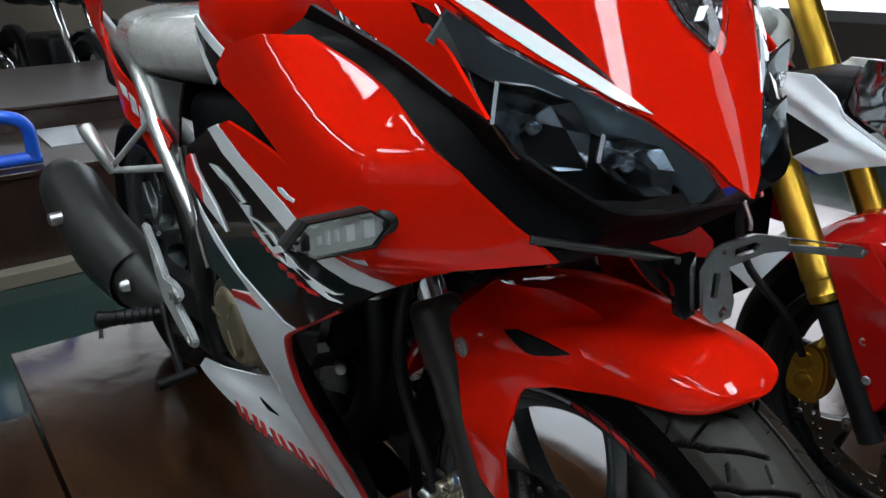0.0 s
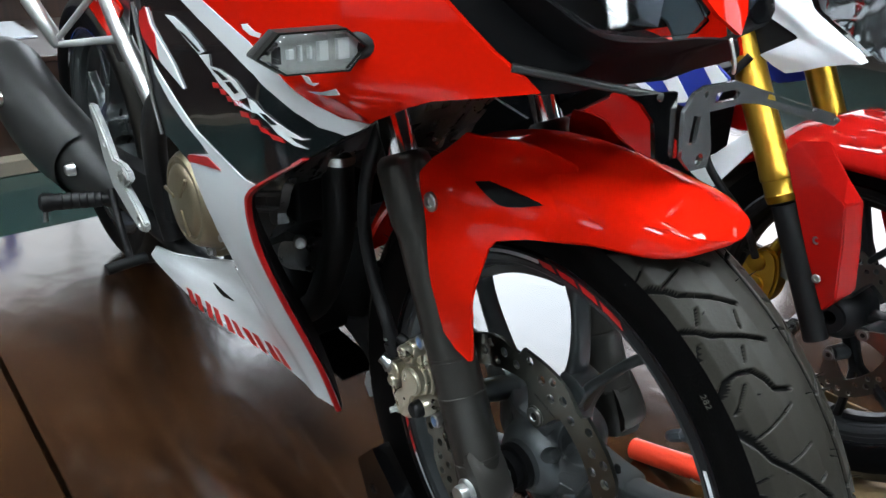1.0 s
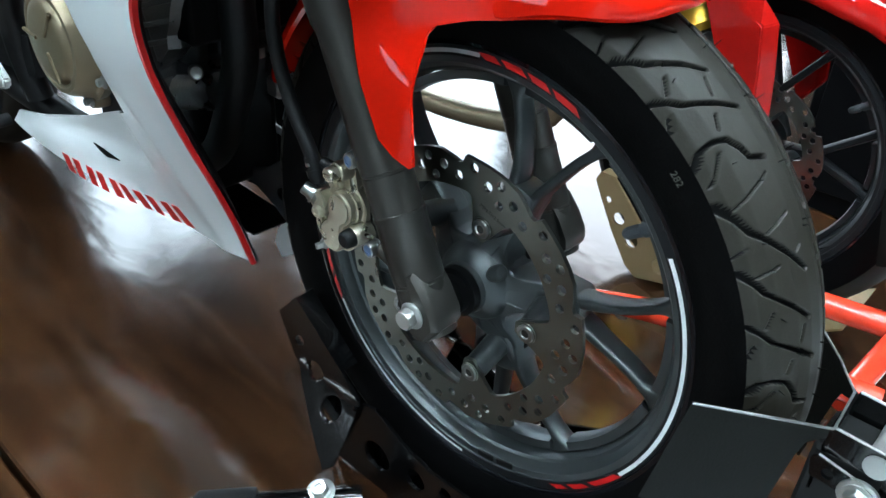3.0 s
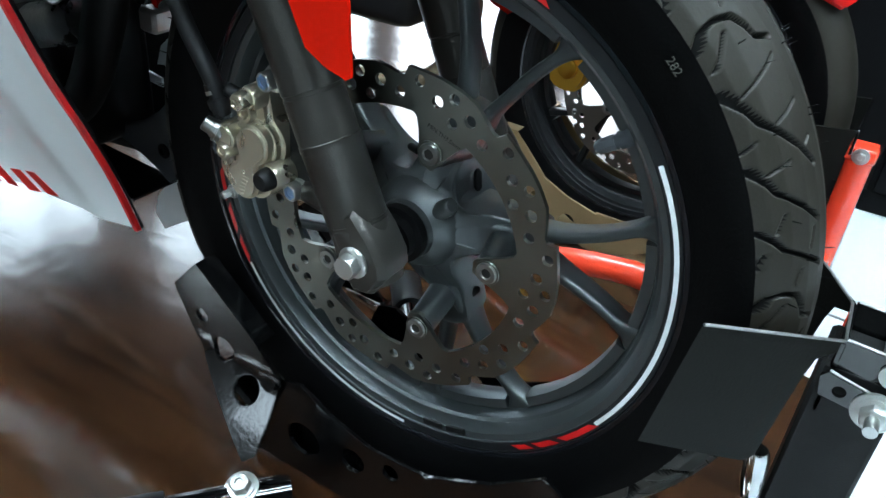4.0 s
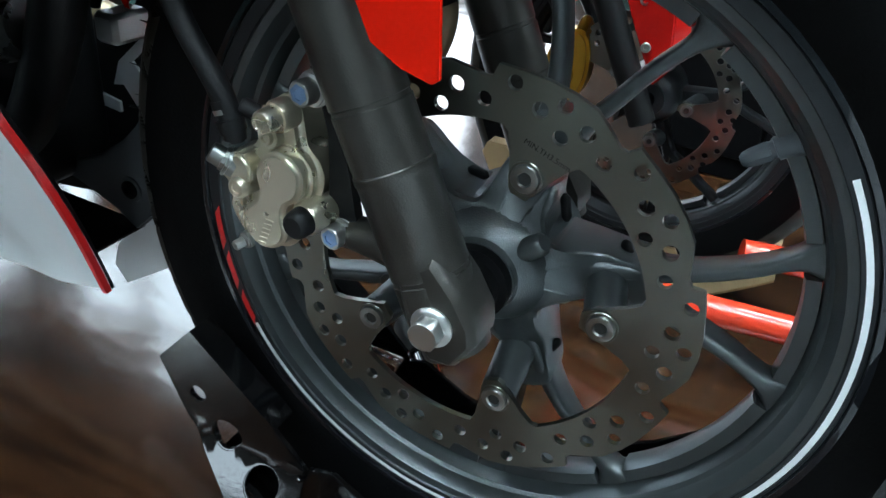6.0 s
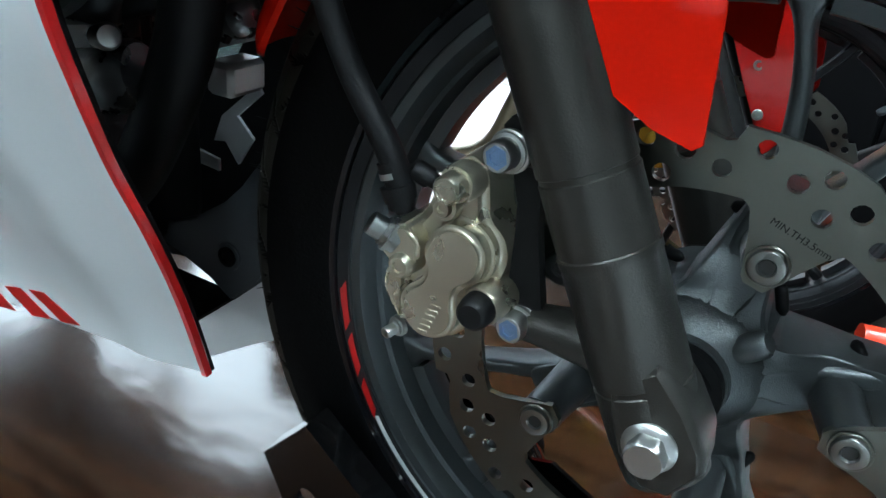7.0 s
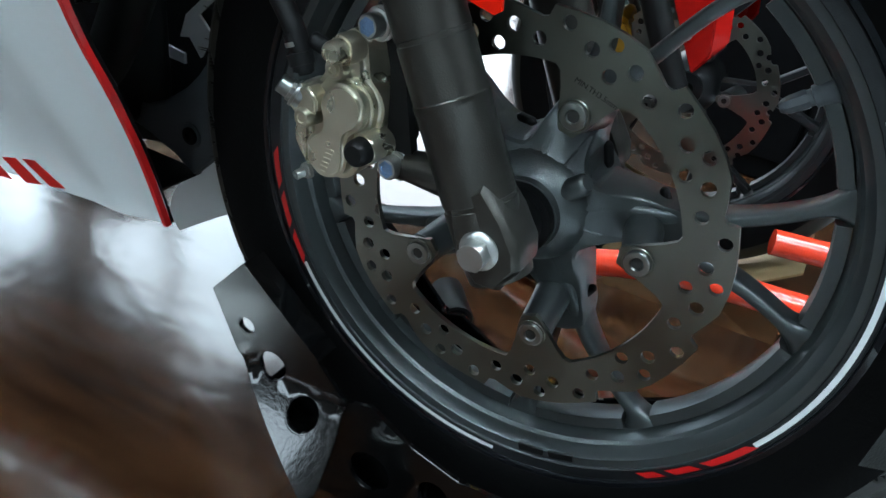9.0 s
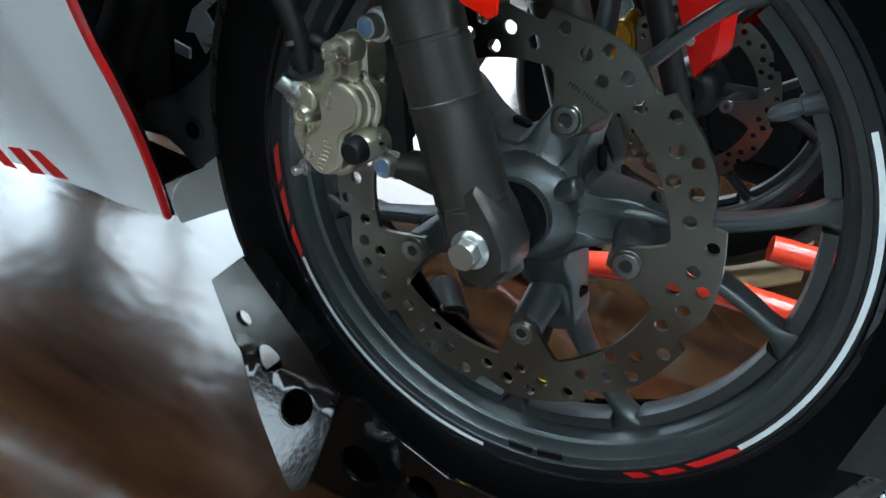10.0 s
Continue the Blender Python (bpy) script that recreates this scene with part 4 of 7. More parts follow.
    body = soft(plate(rounded([(-0.147, 0.350), (-0.149, 0.340), (-0.143, 0.328), (-0.136, 0.321), (-0.125, 0.317), (-0.112, 0.319), (-0.104, 0.328), (-0.100, 0.341), (-0.094, 0.352), (-0.089, 0.362), (-0.087, 0.373), (-0.091, 0.383), (-0.098, 0.390), (-0.1005, 0.402), (-0.103, 0.413), (-0.112, 0.419), (-0.121, 0.413), (-0.127, 0.402), (-0.130, 0.392), (-0.137, 0.381), (-0.146, 0.376), (-0.149, 0.364)], 3), -0.0930, -0.050), 0.0045)
    cal = part("brake_caliper", body, CALIPER, bike, "champagne-coloured cast brake caliper", 50)
    collar = soft(plate(rounded([(-0.127, 0.372), (-0.122, 0.384), (-0.112, 0.390), (-0.100, 0.387), (-0.092, 0.378), (-0.0915, 0.366), (-0.097, 0.357), (-0.108, 0.353), (-0.120, 0.357)], 4), -0.0965, -0.072), 0.0022, 0.7, -0.095)
    part("cylinder_collar", collar, CALIPER, cal, angle=50)
    eight = rounded([(-0.1240, 0.3770), (-0.1190, 0.3840), (-0.1110, 0.3880), (-0.1010, 0.3860), (-0.0940, 0.3780), (-0.0940, 0.3670), (-0.0980, 0.3600), (-0.1045, 0.3545), (-0.1060, 0.3460), (-0.1045, 0.3380), (-0.1070, 0.3290), (-0.1150, 0.3230), (-0.1250, 0.3220), (-0.1330, 0.3280), (-0.1370, 0.3390), (-0.1330, 0.3480), (-0.1265, 0.3540), (-0.1240, 0.3610), (-0.1260, 0.3700)], 3)
    part("piston_cover", soft(plate(eight, -0.1040, -0.0880), 0.0028, 0.7, -0.1), CALIPER, cal, angle=50)
    for i in range(6):
        a = Vector((-0.1215 + 0.0012 * i, 0, 0.3265 + 0.0033 * i))
        part("mark", box(a.x - 0.0028, a.x + 0.0028, -0.1046, -0.1039, a.z - 0.0007, a.z + 0.0007, 0.0002), CALIPER, cal, "embossed unreadable maker's mark")
    part("pin_sleeve", rod((-0.1128, -0.1015, 0.4080), (-0.1085, -0.048, 0.4075), [(0, 0.0088), (0.002, 0.0098), (0.030, 0.0098), (0.050, 0.0108)], 26), CALIPER, cal)
    part("slide_pin", rod((-0.1128, -0.1000, 0.4080), (-0.1132, -0.12, 0.4082), [(0, 0.0074), (0.0105, 0.0072), (0.0125, 0.0060), (0.0127, 0.0046), (0.0120, 0.0042)], 24), CALIPER, cal)
    part("pad_pin_boss", rod((-0.1190, -0.0990, 0.3940), (-0.1190, -0.06, 0.3940), [(0, 0.0066), (0.0015, 0.0076), (0.03, 0.0084)], 20), CALIPER, cal)
    part("pad_pin", capbolt((-0.1190, -0.0985, 0.3940), (0, -1, 0), 0.0046, 0.0036), CALIPER, cal)
    part("bleed_screw", hexbolt((-0.1405, -0.094, 0.3175), (-0.3, -1, -0.15), 0.0034, 0.010), ZINC, cal)
    block = soft(plate([(-0.1515, 0.3660), (-0.1460, 0.3790), (-0.1355, 0.3820), (-0.1275, 0.3740), (-0.1275, 0.3640), (-0.1400, 0.3560)], -0.1050, -0.0780), 0.0022)
    part("hose_mount", block, CALIPER, cal, angle=45)
    part("bleed_lug", rod((-0.1362, -0.0900, 0.3600), (-0.1362, -0.12, 0.3600), [(0, 0.0080), (0.012, 0.0070), (0.0165, 0.0066), (0.0185, 0.0050), (0.0186, 0.0032), (0.0175, 0.0028)], 20), CALIPER, cal)
    part("side_web", soft(plate(rounded([(-0.1480, 0.3520), (-0.1500, 0.3400), (-0.1430, 0.3280), (-0.1370, 0.3240), (-0.1360, 0.3400), (-0.1380, 0.3540)], 3), -0.0985, -0.07), 0.0030), CALIPER, cal, angle=50)
    part("banjo_bolt", rod((-0.1420, -0.0990, 0.3700), (-0.1560, -0.1060, 0.3790), [(0, 0.0082), (0.0040, 0.0082), (0.0042, 0.0095), (0.0062, 0.0095), (0.0064, 0.0078), (0.0090, 0.0078), (0.0092, 0.0066), (0.0165, 0.0064), (0.0175, 0.0050)], 12), BOLTGREY, cal, "dull grey hose bolt", 30)
    part("pin_boot", rod((-0.0930, -0.0960, 0.3490), (-0.0935, -0.13, 0.3488), [(0, 0.0092), (0.010, 0.0090), (0.0145, 0.0082), (0.0165, 0.0062), (0.0168, 0.0020)], 24), RUBBER, cal, "black rubber pin boot")
    part("lower_pin_sleeve", rod((-0.0930, -0.1010, 0.3490), (-0.0870, -0.060, 0.3520), [(0, 0.0098), (0.0015, 0.0106), (0.024, 0.0110), (0.030, 0.0104)], 26), CALIPER, cal)
    part("dust_boot", rod((-0.0890, -0.0740, 0.3510), (-0.0845, -0.045, 0.3530), [(0, 0.0086), (0.003, 0.0112), (0.006, 0.0090), (0.009, 0.0112), (0.012, 0.0090), (0.018, 0.0086)], 20), RUBBER, cal, "black pleated dust boot")
    part("bleed_cap", rod((-0.1280, -0.090, 0.4015), (-0.1390, -0.097, 0.4090), [(0, 0.0040), (0.004, 0.0040), (0.0045, 0.0056), (0.013, 0.0054), (0.0150, 0.0036)], 14), RUBBER, cal, "black rubber nipple cap")
    carrier = plate(rounded([(-0.100, 0.436), (-0.086, 0.440), (-0.078, 0.425), (-0.076, 0.392), (-0.070, 0.360), (-0.066, 0.334), (-0.078, 0.328), (-0.086, 0.345), (-0.088, 0.400)], 3), -0.084, -0.076)
    part("caliper_carrier", carrier, MATBLACK, bike, "black caliper carrier plate")
    for p, q in (((-0.092, -0.0965, 0.427), (-0.052, -0.095, 0.440)), ((-0.0775, -0.087, 0.338), (-0.020, -0.088, 0.346))):
        lug = tube([p[:1] + (-0.080,) + p[2:], (q[0], -0.090, q[2])], [0.0098, 0.0165], 16, smooth=False, flat=0.75)
        part("caliper_lug", lug, FORKGREY, bike)
        b = part("caliper_bolt", rod((p[0], p[1] + 0.006, p[2]), (p[0] - 0.01, p[1] - 0.094, p[2]), [(0, 0.0105), (0.0022, 0.0105), (0.0030, 0.0094), (0.0048, 0.0094), (0.0052, 0.0076), (0.0130, 0.0075), (0.0142, 0.0066), (0.0142, 0.0046), (0.0118, 0.0042)], 24), ZINC, bike, "zinc caliper bolt with blue paint mark")
        part("paint_mark", rod((p[0] - 0.0012, p[1] - 0.0062, p[2]), (p[0] - 0.01, p[1] - 0.1, p[2]), [(0, 0.0058), (0.0022, 0.0058), (0.0023, 0.0036), (0.0016, 0.0034)], 6), BLUEZINC, b, "blue inspection paint")

    # brake hose
    part("brake_hose", tube([(-0.141, -0.100, 0.388), (-0.143, -0.100, 0.400), (-0.152, -0.100, 0.418), (-0.176, -0.098, 0.450), (-0.196, -0.096, 0.490), (-0.203, -0.094, 0.530), (-0.196, -0.092, 0.575), (-0.185, -0.085, 0.62), (-0.20, -0.06, 0.70), (-0.24, -0.05, 0.79)], 0.0070, 14), RUBBER, bike, "black rubber brake hose")
    part("hose_ferrule", rod((-0.1395, -0.100, 0.386), (-0.150, -0.100, 0.414), [(0, 0.0045), (0.006, 0.0045), (0.0065, 0.0082), (0.014, 0.0088), (0.0145, 0.0062), (0.017, 0.0062), (0.0175, 0.0072), (0.026, 0.0076)], 18), RUBBER, bike)
    part("hose_clip", rod((-0.146, -0.100, 0.403), (-0.152, -0.100, 0.417), [(0, 0.0076), (0.003, 0.0076)], 16), ZINC, bike)


build_front_end()


# ---- front motorcycle: bodywork ----
def build_fairing():
    red = [(0.053, 0.704), (0.045, 0.714), (0.029, 0.730), (0.000, 0.765), (-0.049, 0.802), (-0.120, 0.826), (-0.182, 0.846), (-0.230, 0.845), (-0.314, 0.829), (-0.352, 0.807), (-0.342, 0.789), (-0.267, 0.773), (-0.179, 0.744), (-0.228, 0.748), (-0.342, 0.753), (-0.371, 0.744), (-0.306, 0.7233), (-0.259, 0.7153), (-0.195, 0.7059), (-0.144, 0.6938), (-0.131, 0.6765), (-0.1186, 0.6669), (-0.098, 0.6592), (-0.0595, 0.6647), (-0.0376, 0.6757), (-0.0195, 0.6854), (-0.0015, 0.693), (0.0247, 0.6982)]
    side, other = both("side_fairing", sheet(red, flank(), 0.004, 0.008), RED, bike, "glossy red upper side fairing")
    white = [(-0.405, 0.735), (-0.373, 0.745), (-0.306, 0.7233), (-0.259, 0.7153), (-0.195, 0.7059), (-0.144, 0.6938), (-0.131, 0.6765), (-0.1186, 0.6669), (-0.098, 0.6592), (-0.0595, 0.6647), (-0.0986, 0.6446), (-0.1244, 0.6466), (-0.1448, 0.6559), (-0.1613, 0.6675), (-0.1866, 0.6797), (-0.248, 0.6908), (-0.316, 0.7035), (-0.365, 0.7155)]
    both("white_stripe", sheet(white, flank(0.0008), 0.0035, 0.010), WHITEDECAL, bike, "white fairing stripe")
    black = [(-0.405, 0.735), (-0.365, 0.7155), (-0.316, 0.7035), (-0.248, 0.6908), (-0.1866, 0.6797), (-0.1613, 0.6675), (-0.1448, 0.6559), (-0.1244, 0.6466), (-0.0986, 0.6446), (-0.141, 0.616), (-0.215, 0.572), (-0.245, 0.562), (-0.2600, 0.5620), (-0.3097, 0.5715), (-0.366, 0.5825), (-0.4148, 0.6035), (-0.463, 0.6265), (-0.488, 0.6455), (-0.4965, 0.660), (-0.497, 0.678), (-0.491, 0.700)]
    both("lower_fairing", sheet(black, flank(-0.001), 0.004, 0.014), GLOSSBLACK, bike, "glossy black fairing panel")
    # plain slanted shapes where the model lettering is
    blades = [[(-0.417, 0.6942), (-0.3921, 0.6958), (-0.3582, 0.6887), (-0.3137, 0.675), (-0.3292, 0.6695), (-0.3616, 0.6776), (-0.3921, 0.6871)],
              [(-0.3294, 0.6688), (-0.3027, 0.6745), (-0.3013, 0.6633), (-0.2768, 0.6654), (-0.2371, 0.6645), (-0.2073, 0.6557), (-0.2307, 0.6477), (-0.197, 0.6454), (-0.2295, 0.6428), (-0.276, 0.6513)],
              [(-0.2057, 0.6555), (-0.1914, 0.6556), (-0.1797, 0.6493), (-0.1612, 0.6419), (-0.1532, 0.6384), (-0.141, 0.6339), (-0.1331, 0.6348), (-0.1412, 0.6324), (-0.1532, 0.6334), (-0.1479, 0.629), (-0.1359, 0.6254), (-0.1484, 0.6259), (-0.1642, 0.6333), (-0.1743, 0.6416), (-0.1873, 0.6462), (-0.197, 0.6451)]]
    for q in blades:
        part("lettering", sheet(q, flank(0.0006), 0.001, 0.010), WHITEDECAL, bike, "white slanted lettering shapes")
    for q in ([(-0.3810, 0.6850), (-0.3630, 0.6830), (-0.3225, 0.6735), (-0.3290, 0.6720), (-0.3608, 0.6794)], [(-0.2958, 0.6625), (-0.2763, 0.6639), (-0.2500, 0.6618), (-0.2652, 0.6578), (-0.2807, 0.6603)], [(-0.2607, 0.6572), (-0.2465, 0.6610), (-0.2250, 0.6560), (-0.2355, 0.6523)], [(-0.1830, 0.6479), (-0.1756, 0.6478), (-0.1635, 0.6414), (-0.1697, 0.6404)]):
        part("letter_gap", sheet(q, flank(0.0014), 0.001, 0.010), GLOSSBLACK, bike, "black gaps within the white lettering")
    # small red strokes: top left corner and length along the panel
    for x, z, l in ((-0.299, 0.6485, 0.015), (-0.279, 0.6468, 0.012), (-0.262, 0.6440, 0.011), (-0.2436, 0.6449, 0.021), (-0.2284, 0.6384, 0.019), (-0.2054, 0.6374, 0.017), (-0.1881, 0.6355, 0.011), (-0.1744, 0.6318, 0.013)):
        f = 0.16 if x < -0.2 else -0.10
        part("small_lettering", sheet([(x, z), (x + l, z + f * l), (x + l + 0.003, z + f * l - 0.0040), (x + 0.003, z - 0.0044)], flank(0.0006), 0.001, 0.010), REDDECAL, bike, "small red lettering bars")
    for q in ([(-0.2059, 0.7173), (-0.1939, 0.7197), (-0.1785, 0.7163), (-0.1647, 0.7165), (-0.1687, 0.7127), (-0.1866, 0.7118), (-0.2028, 0.714)], [(-0.0979, 0.6979), (-0.0882, 0.6979), (-0.0858, 0.6942), (-0.0752, 0.696), (-0.0858, 0.6915), (-0.095, 0.6922)], [(-0.1084, 0.6816), (-0.0793, 0.688), (-0.0532, 0.6967), (-0.0513, 0.6925), (-0.0717, 0.6871), (-0.0916, 0.6832)]):
        part("script", sheet(q, flank(0.0008), 0.001, 0.01), WHITEDECAL, bike, "small white script strokes")
    cowl = [(-0.5010, 0.6764), (-0.4971, 0.6579), (-0.4881, 0.6443), (-0.463, 0.6255), (-0.4148, 0.6026), (-0.366, 0.5817), (-0.3097, 0.5707), (-0.2586, 0.561), (-0.2236, 0.5664), (-0.2503, 0.5525), (-0.2667, 0.5376), (-0.2819, 0.5074), (-0.2896, 0.469), (-0.2923, 0.4285), (-0.2951, 0.3794), (-0.2901, 0.3356), (-0.2908, 0.2794), (-0.2942, 0.2131), (-0.419, 0.1988), (-0.593, 0.18), (-0.728, 0.197), (-0.85, 0.222), (-0.835, 0.242), (-0.752, 0.259), (-0.64, 0.29), (-0.4401, 0.3683), (-0.4164, 0.4546), (-0.419, 0.4816), (-0.4176, 0.5175), (-0.4143, 0.5417), (-0.347, 0.5614), (-0.3637, 0.5701), (-0.3954, 0.58), (-0.4366, 0.5976), (-0.4748, 0.622), (-0.4993, 0.6461), (-0.504, 0.662)]
    both("belly_cowl", sheet(cowl, lambda u, v, d: (u, -(half(u, v) - d - 0.010 * sm((-0.47 - u) / 0.05) * sm((v - 0.225 - 0.10 * (u + 0.75)) / 0.03)), v), 0.004, 0.012), WHITE, bike, "glossy white lower belly cowl")
    part("cowl_liner", sheet(cowl, lambda u, v, d: (u, half(u, v) - 0.008 - d - 0.010 * sm((-0.47 - u) / 0.05) * sm((v - 0.225 - 0.10 * (u + 0.75)) / 0.03), v), 0.002, 0.016), DEEPBLACK, bike, "black lining of the far cowl")
    grey = [(-0.515, 0.696), (-0.497, 0.700), (-0.501, 0.678), (-0.504, 0.662), (-0.4993, 0.6461), (-0.4748, 0.622), (-0.4366, 0.5976), (-0.3954, 0.58), (-0.3637, 0.5701), (-0.347, 0.5614), (-0.4143, 0.5417), (-0.417, 0.530), (-0.4215, 0.527), (-0.4735, 0.544), (-0.4887, 0.5446), (-0.4895, 0.59), (-0.4978, 0.6237), (-0.5082, 0.6565)]
    both("grey_panel", sheet(grey, flank(-0.002), 0.004, 0.014), GREYPAINT, bike, "dark grey metallic side panel")
    part("silver_edge", tube([(x, -(half(x, z) + 0.001), z) for x, z in ((-0.516, 0.694), (-0.5095, 0.6565), (-0.4990, 0.6237), (-0.4907, 0.59), (-0.4900, 0.546))], 0.0022, 8), ALLOY, bike, "pale silver edge strip")
    spear = [(-0.475, 0.6934), (-0.4644, 0.677), (-0.4426, 0.6632), (-0.4089, 0.6442), (-0.3855, 0.6232), (-0.4337, 0.6357), (-0.4485, 0.6403), (-0.4681, 0.6552)]
    both("spear_decal", sheet(spear, flank(0.0012), 0.002, 0.012), WHITEDECAL, bike, "white pointed decal")
    both("red_wedge", sheet([(-0.500, 0.672), (-0.4925, 0.687), (-0.4745, 0.695), (-0.4659, 0.6757), (-0.4535, 0.6691), (-0.4520, 0.6410), (-0.4752, 0.6503), (-0.4930, 0.6590)], flank(0.0022), 0.001, 0.012), REDDECAL, bike, "small red wedge decal")
    both("red_mark", sheet([(-0.418, 0.5385), (-0.4040, 0.5450), (-0.3521, 0.5572), (-0.3201, 0.5516), (-0.3768, 0.5411), (-0.414, 0.5330)], flank(0.0012), 0.002, 0.012), REDDECAL, bike, "small red wing mark")
    both("cowl_slot", sheet([(-0.640, 0.250), (-0.620, 0.248), (-0.585, 0.240), (-0.612, 0.237)], lambda u, v, d: (u, -(half(u, v) + 0.0015 - d - 0.010 * sm((-0.47 - u) / 0.05) * sm((v - 0.225 - 0.10 * (u + 0.75)) / 0.03)), v), 0.002, 0.01), DEEPBLACK, bike, "black cowl slot")
    low = [(-0.715, 0.1851), (-0.6685, 0.1777), (-0.6169, 0.1743), (-0.5554, 0.1779), (-0.4871, 0.1858), (-0.4019, 0.2079)]
    high = [(-0.7265, 0.2102), (-0.6745, 0.2054), (-0.6274, 0.2002), (-0.5805, 0.197), (-0.5137, 0.2044), (-0.4396, 0.2246)]
    for k in range(5):
        a, b, c, d = (Vector(q) for q in (low[k], low[k + 1], high[k + 1], high[k]))
        def at(f, g, a=a, b=b, c=c, d=d):
            return tuple(a.lerp(b, f).lerp(d.lerp(c, f), g))
        for f0, f1, g0, g1 in ((0.06, 0.34, 0.0, 1.0), (0.50, 0.78, 0.0, 1.0)):
            part("maker_lettering", sheet([at(f0, g0), at(f1, g0), at(f1, g1), at(f0, g1)], lambda u, v, d: (u, -(half(u, v) + 0.0008 - d - 0.010 * sm((-0.47 - u) / 0.05) * sm((v - 0.225 - 0.10 * (u + 0.75)) / 0.03)), v), 0.0005, 0.012), REDDECAL, bike, "dark red maker lettering drawn as bars")
    # red piping round the fairing mouth
    trim = [(-0.06, 0.664), (-0.1, 0.642), (-0.141, 0.616), (-0.215, 0.571), (-0.2499, 0.5506), (-0.2662, 0.5358), (-0.2816, 0.5055), (-0.2888, 0.4674), (-0.2918, 0.4268), (-0.2948, 0.3786), (-0.2901, 0.3346), (-0.2913, 0.2782), (-0.2946, 0.2118)]
    def piping(s):
        path = smooth_path([(x, s * (half(x, z) + 0.0014), z) for x, z in trim[2:]], 5)
        return loft([[p + Vector((0.0018, s * 0.0006, -0.0006)), p + Vector((-0.0012, s * 0.0018, 0.0004)), p + Vector((-0.0021, -s * 0.005, 0.0005)), p + Vector((0.0016, -s * 0.005, -0.0005))] for p in path])
    for s in (-1, 1):
        part("piping", piping(s), REDDECAL, bike, "thin red edge of the fairing mouth")
    # inner lips of the mouth
    def lip(s):
        path = smooth_path([(x, s * (half(x, z) - 0.005), z) for x, z in trim], 4)
        return loft([[p, p + Vector((-0.075 if s < 0 else -0.02, -s * 0.030 if s < 0 else -0.008, 0.004)), p + Vector((-0.075 if s < 0 else -0.02, -s * 0.033 if s < 0 else -0.011, 0.004)), p + Vector((0.0, -s * 0.003, 0.0))] for p in path])
    for s in (-1, 1):
        part("mouth_lip", lip(s), DEEPBLACK, bike)
    # turn signals
    for s in (-1, 1):
        # lamp face looks forward; u runs outwards along the stalk, v up
        prof = [(-0.002, 0.0), (0.015, 0.0135), (0.064, 0.0145), (0.080, 0.0), (0.061, -0.0125), (0.013, -0.0150)]
        def at(u, v, d):
            return (-0.036 - d, s * (0.203 + u), 0.729 + v)
        def scaled(k):
            return [(0.039 + (u - 0.039) * (1 - (1 - k) * 0.5), v * k) for u, v in prof]
        lamp = part("turn_signal", loft([[at(u, v, 0.0) for u, v in scaled(1.0)], [at(u, v, 0.006) for u, v in scaled(1.02)], [at(u, v, 0.014) for u, v in scaled(0.82)]]), MATBLACK, bike, "black turn signal with clear lens")
        part("lamp_rim", sheet(scaled(1.0), lambda u, v, d: at(u, v, -0.007 if d == 0 else 0.0), 1.0, 0.2, [scaled(0.90)], grid=False), GUARDGREY, lamp)
        part("lamp_insert", sheet(scaled(0.90), lambda u, v, d: at(u, v, -0.0015 if d == 0 else -0.0002), 1.0, 0.2, grid=False), LAMPGREY, lamp)
        for u, w, h in ((0.012, 0.010, 0.0068), (0.028, 0.008, 0.0062), (0.040, 0.003, 0.0040), (0.047, 0.003, 0.0050), (0.053, 0.005, 0.0030)):
            part("lamp_cell", loft([[at(u + (w - e) * i, h * j * (1 - e * 20), -q) for i, j in ((0, -1), (1, -1), (1, 1), (0, 1))] for q, e in ((0.0016, 0.0), (0.0034, 0.0015))]), FOOTALLOY, lamp)
        part("lens", loft([[at(u, v, -q) for u, v in scaled(k)] for q, k in ((0.0052, 0.90), (0.0075, 0.90), (0.0095, 0.80))]), LENS, lamp, "clear plastic lens")
        part("lamp_end", loft([[at(0.062 + i, j, -q) for i, j in ((0.0, -0.0055), (0.006, -0.0050), (0.006, 0.0050), (0.0, 0.0055))] for q in (0.0016, 0.0030)]), MATBLACK, lamp)
        part("stem", tube([(-0.043, s * 0.206, 0.728), (-0.042, s * 0.201, 0.728), (-0.041, s * 0.186, 0.728)], [0.0085, 0.0105, 0.0125], 18), RUBBER, lamp)


build_fairing()


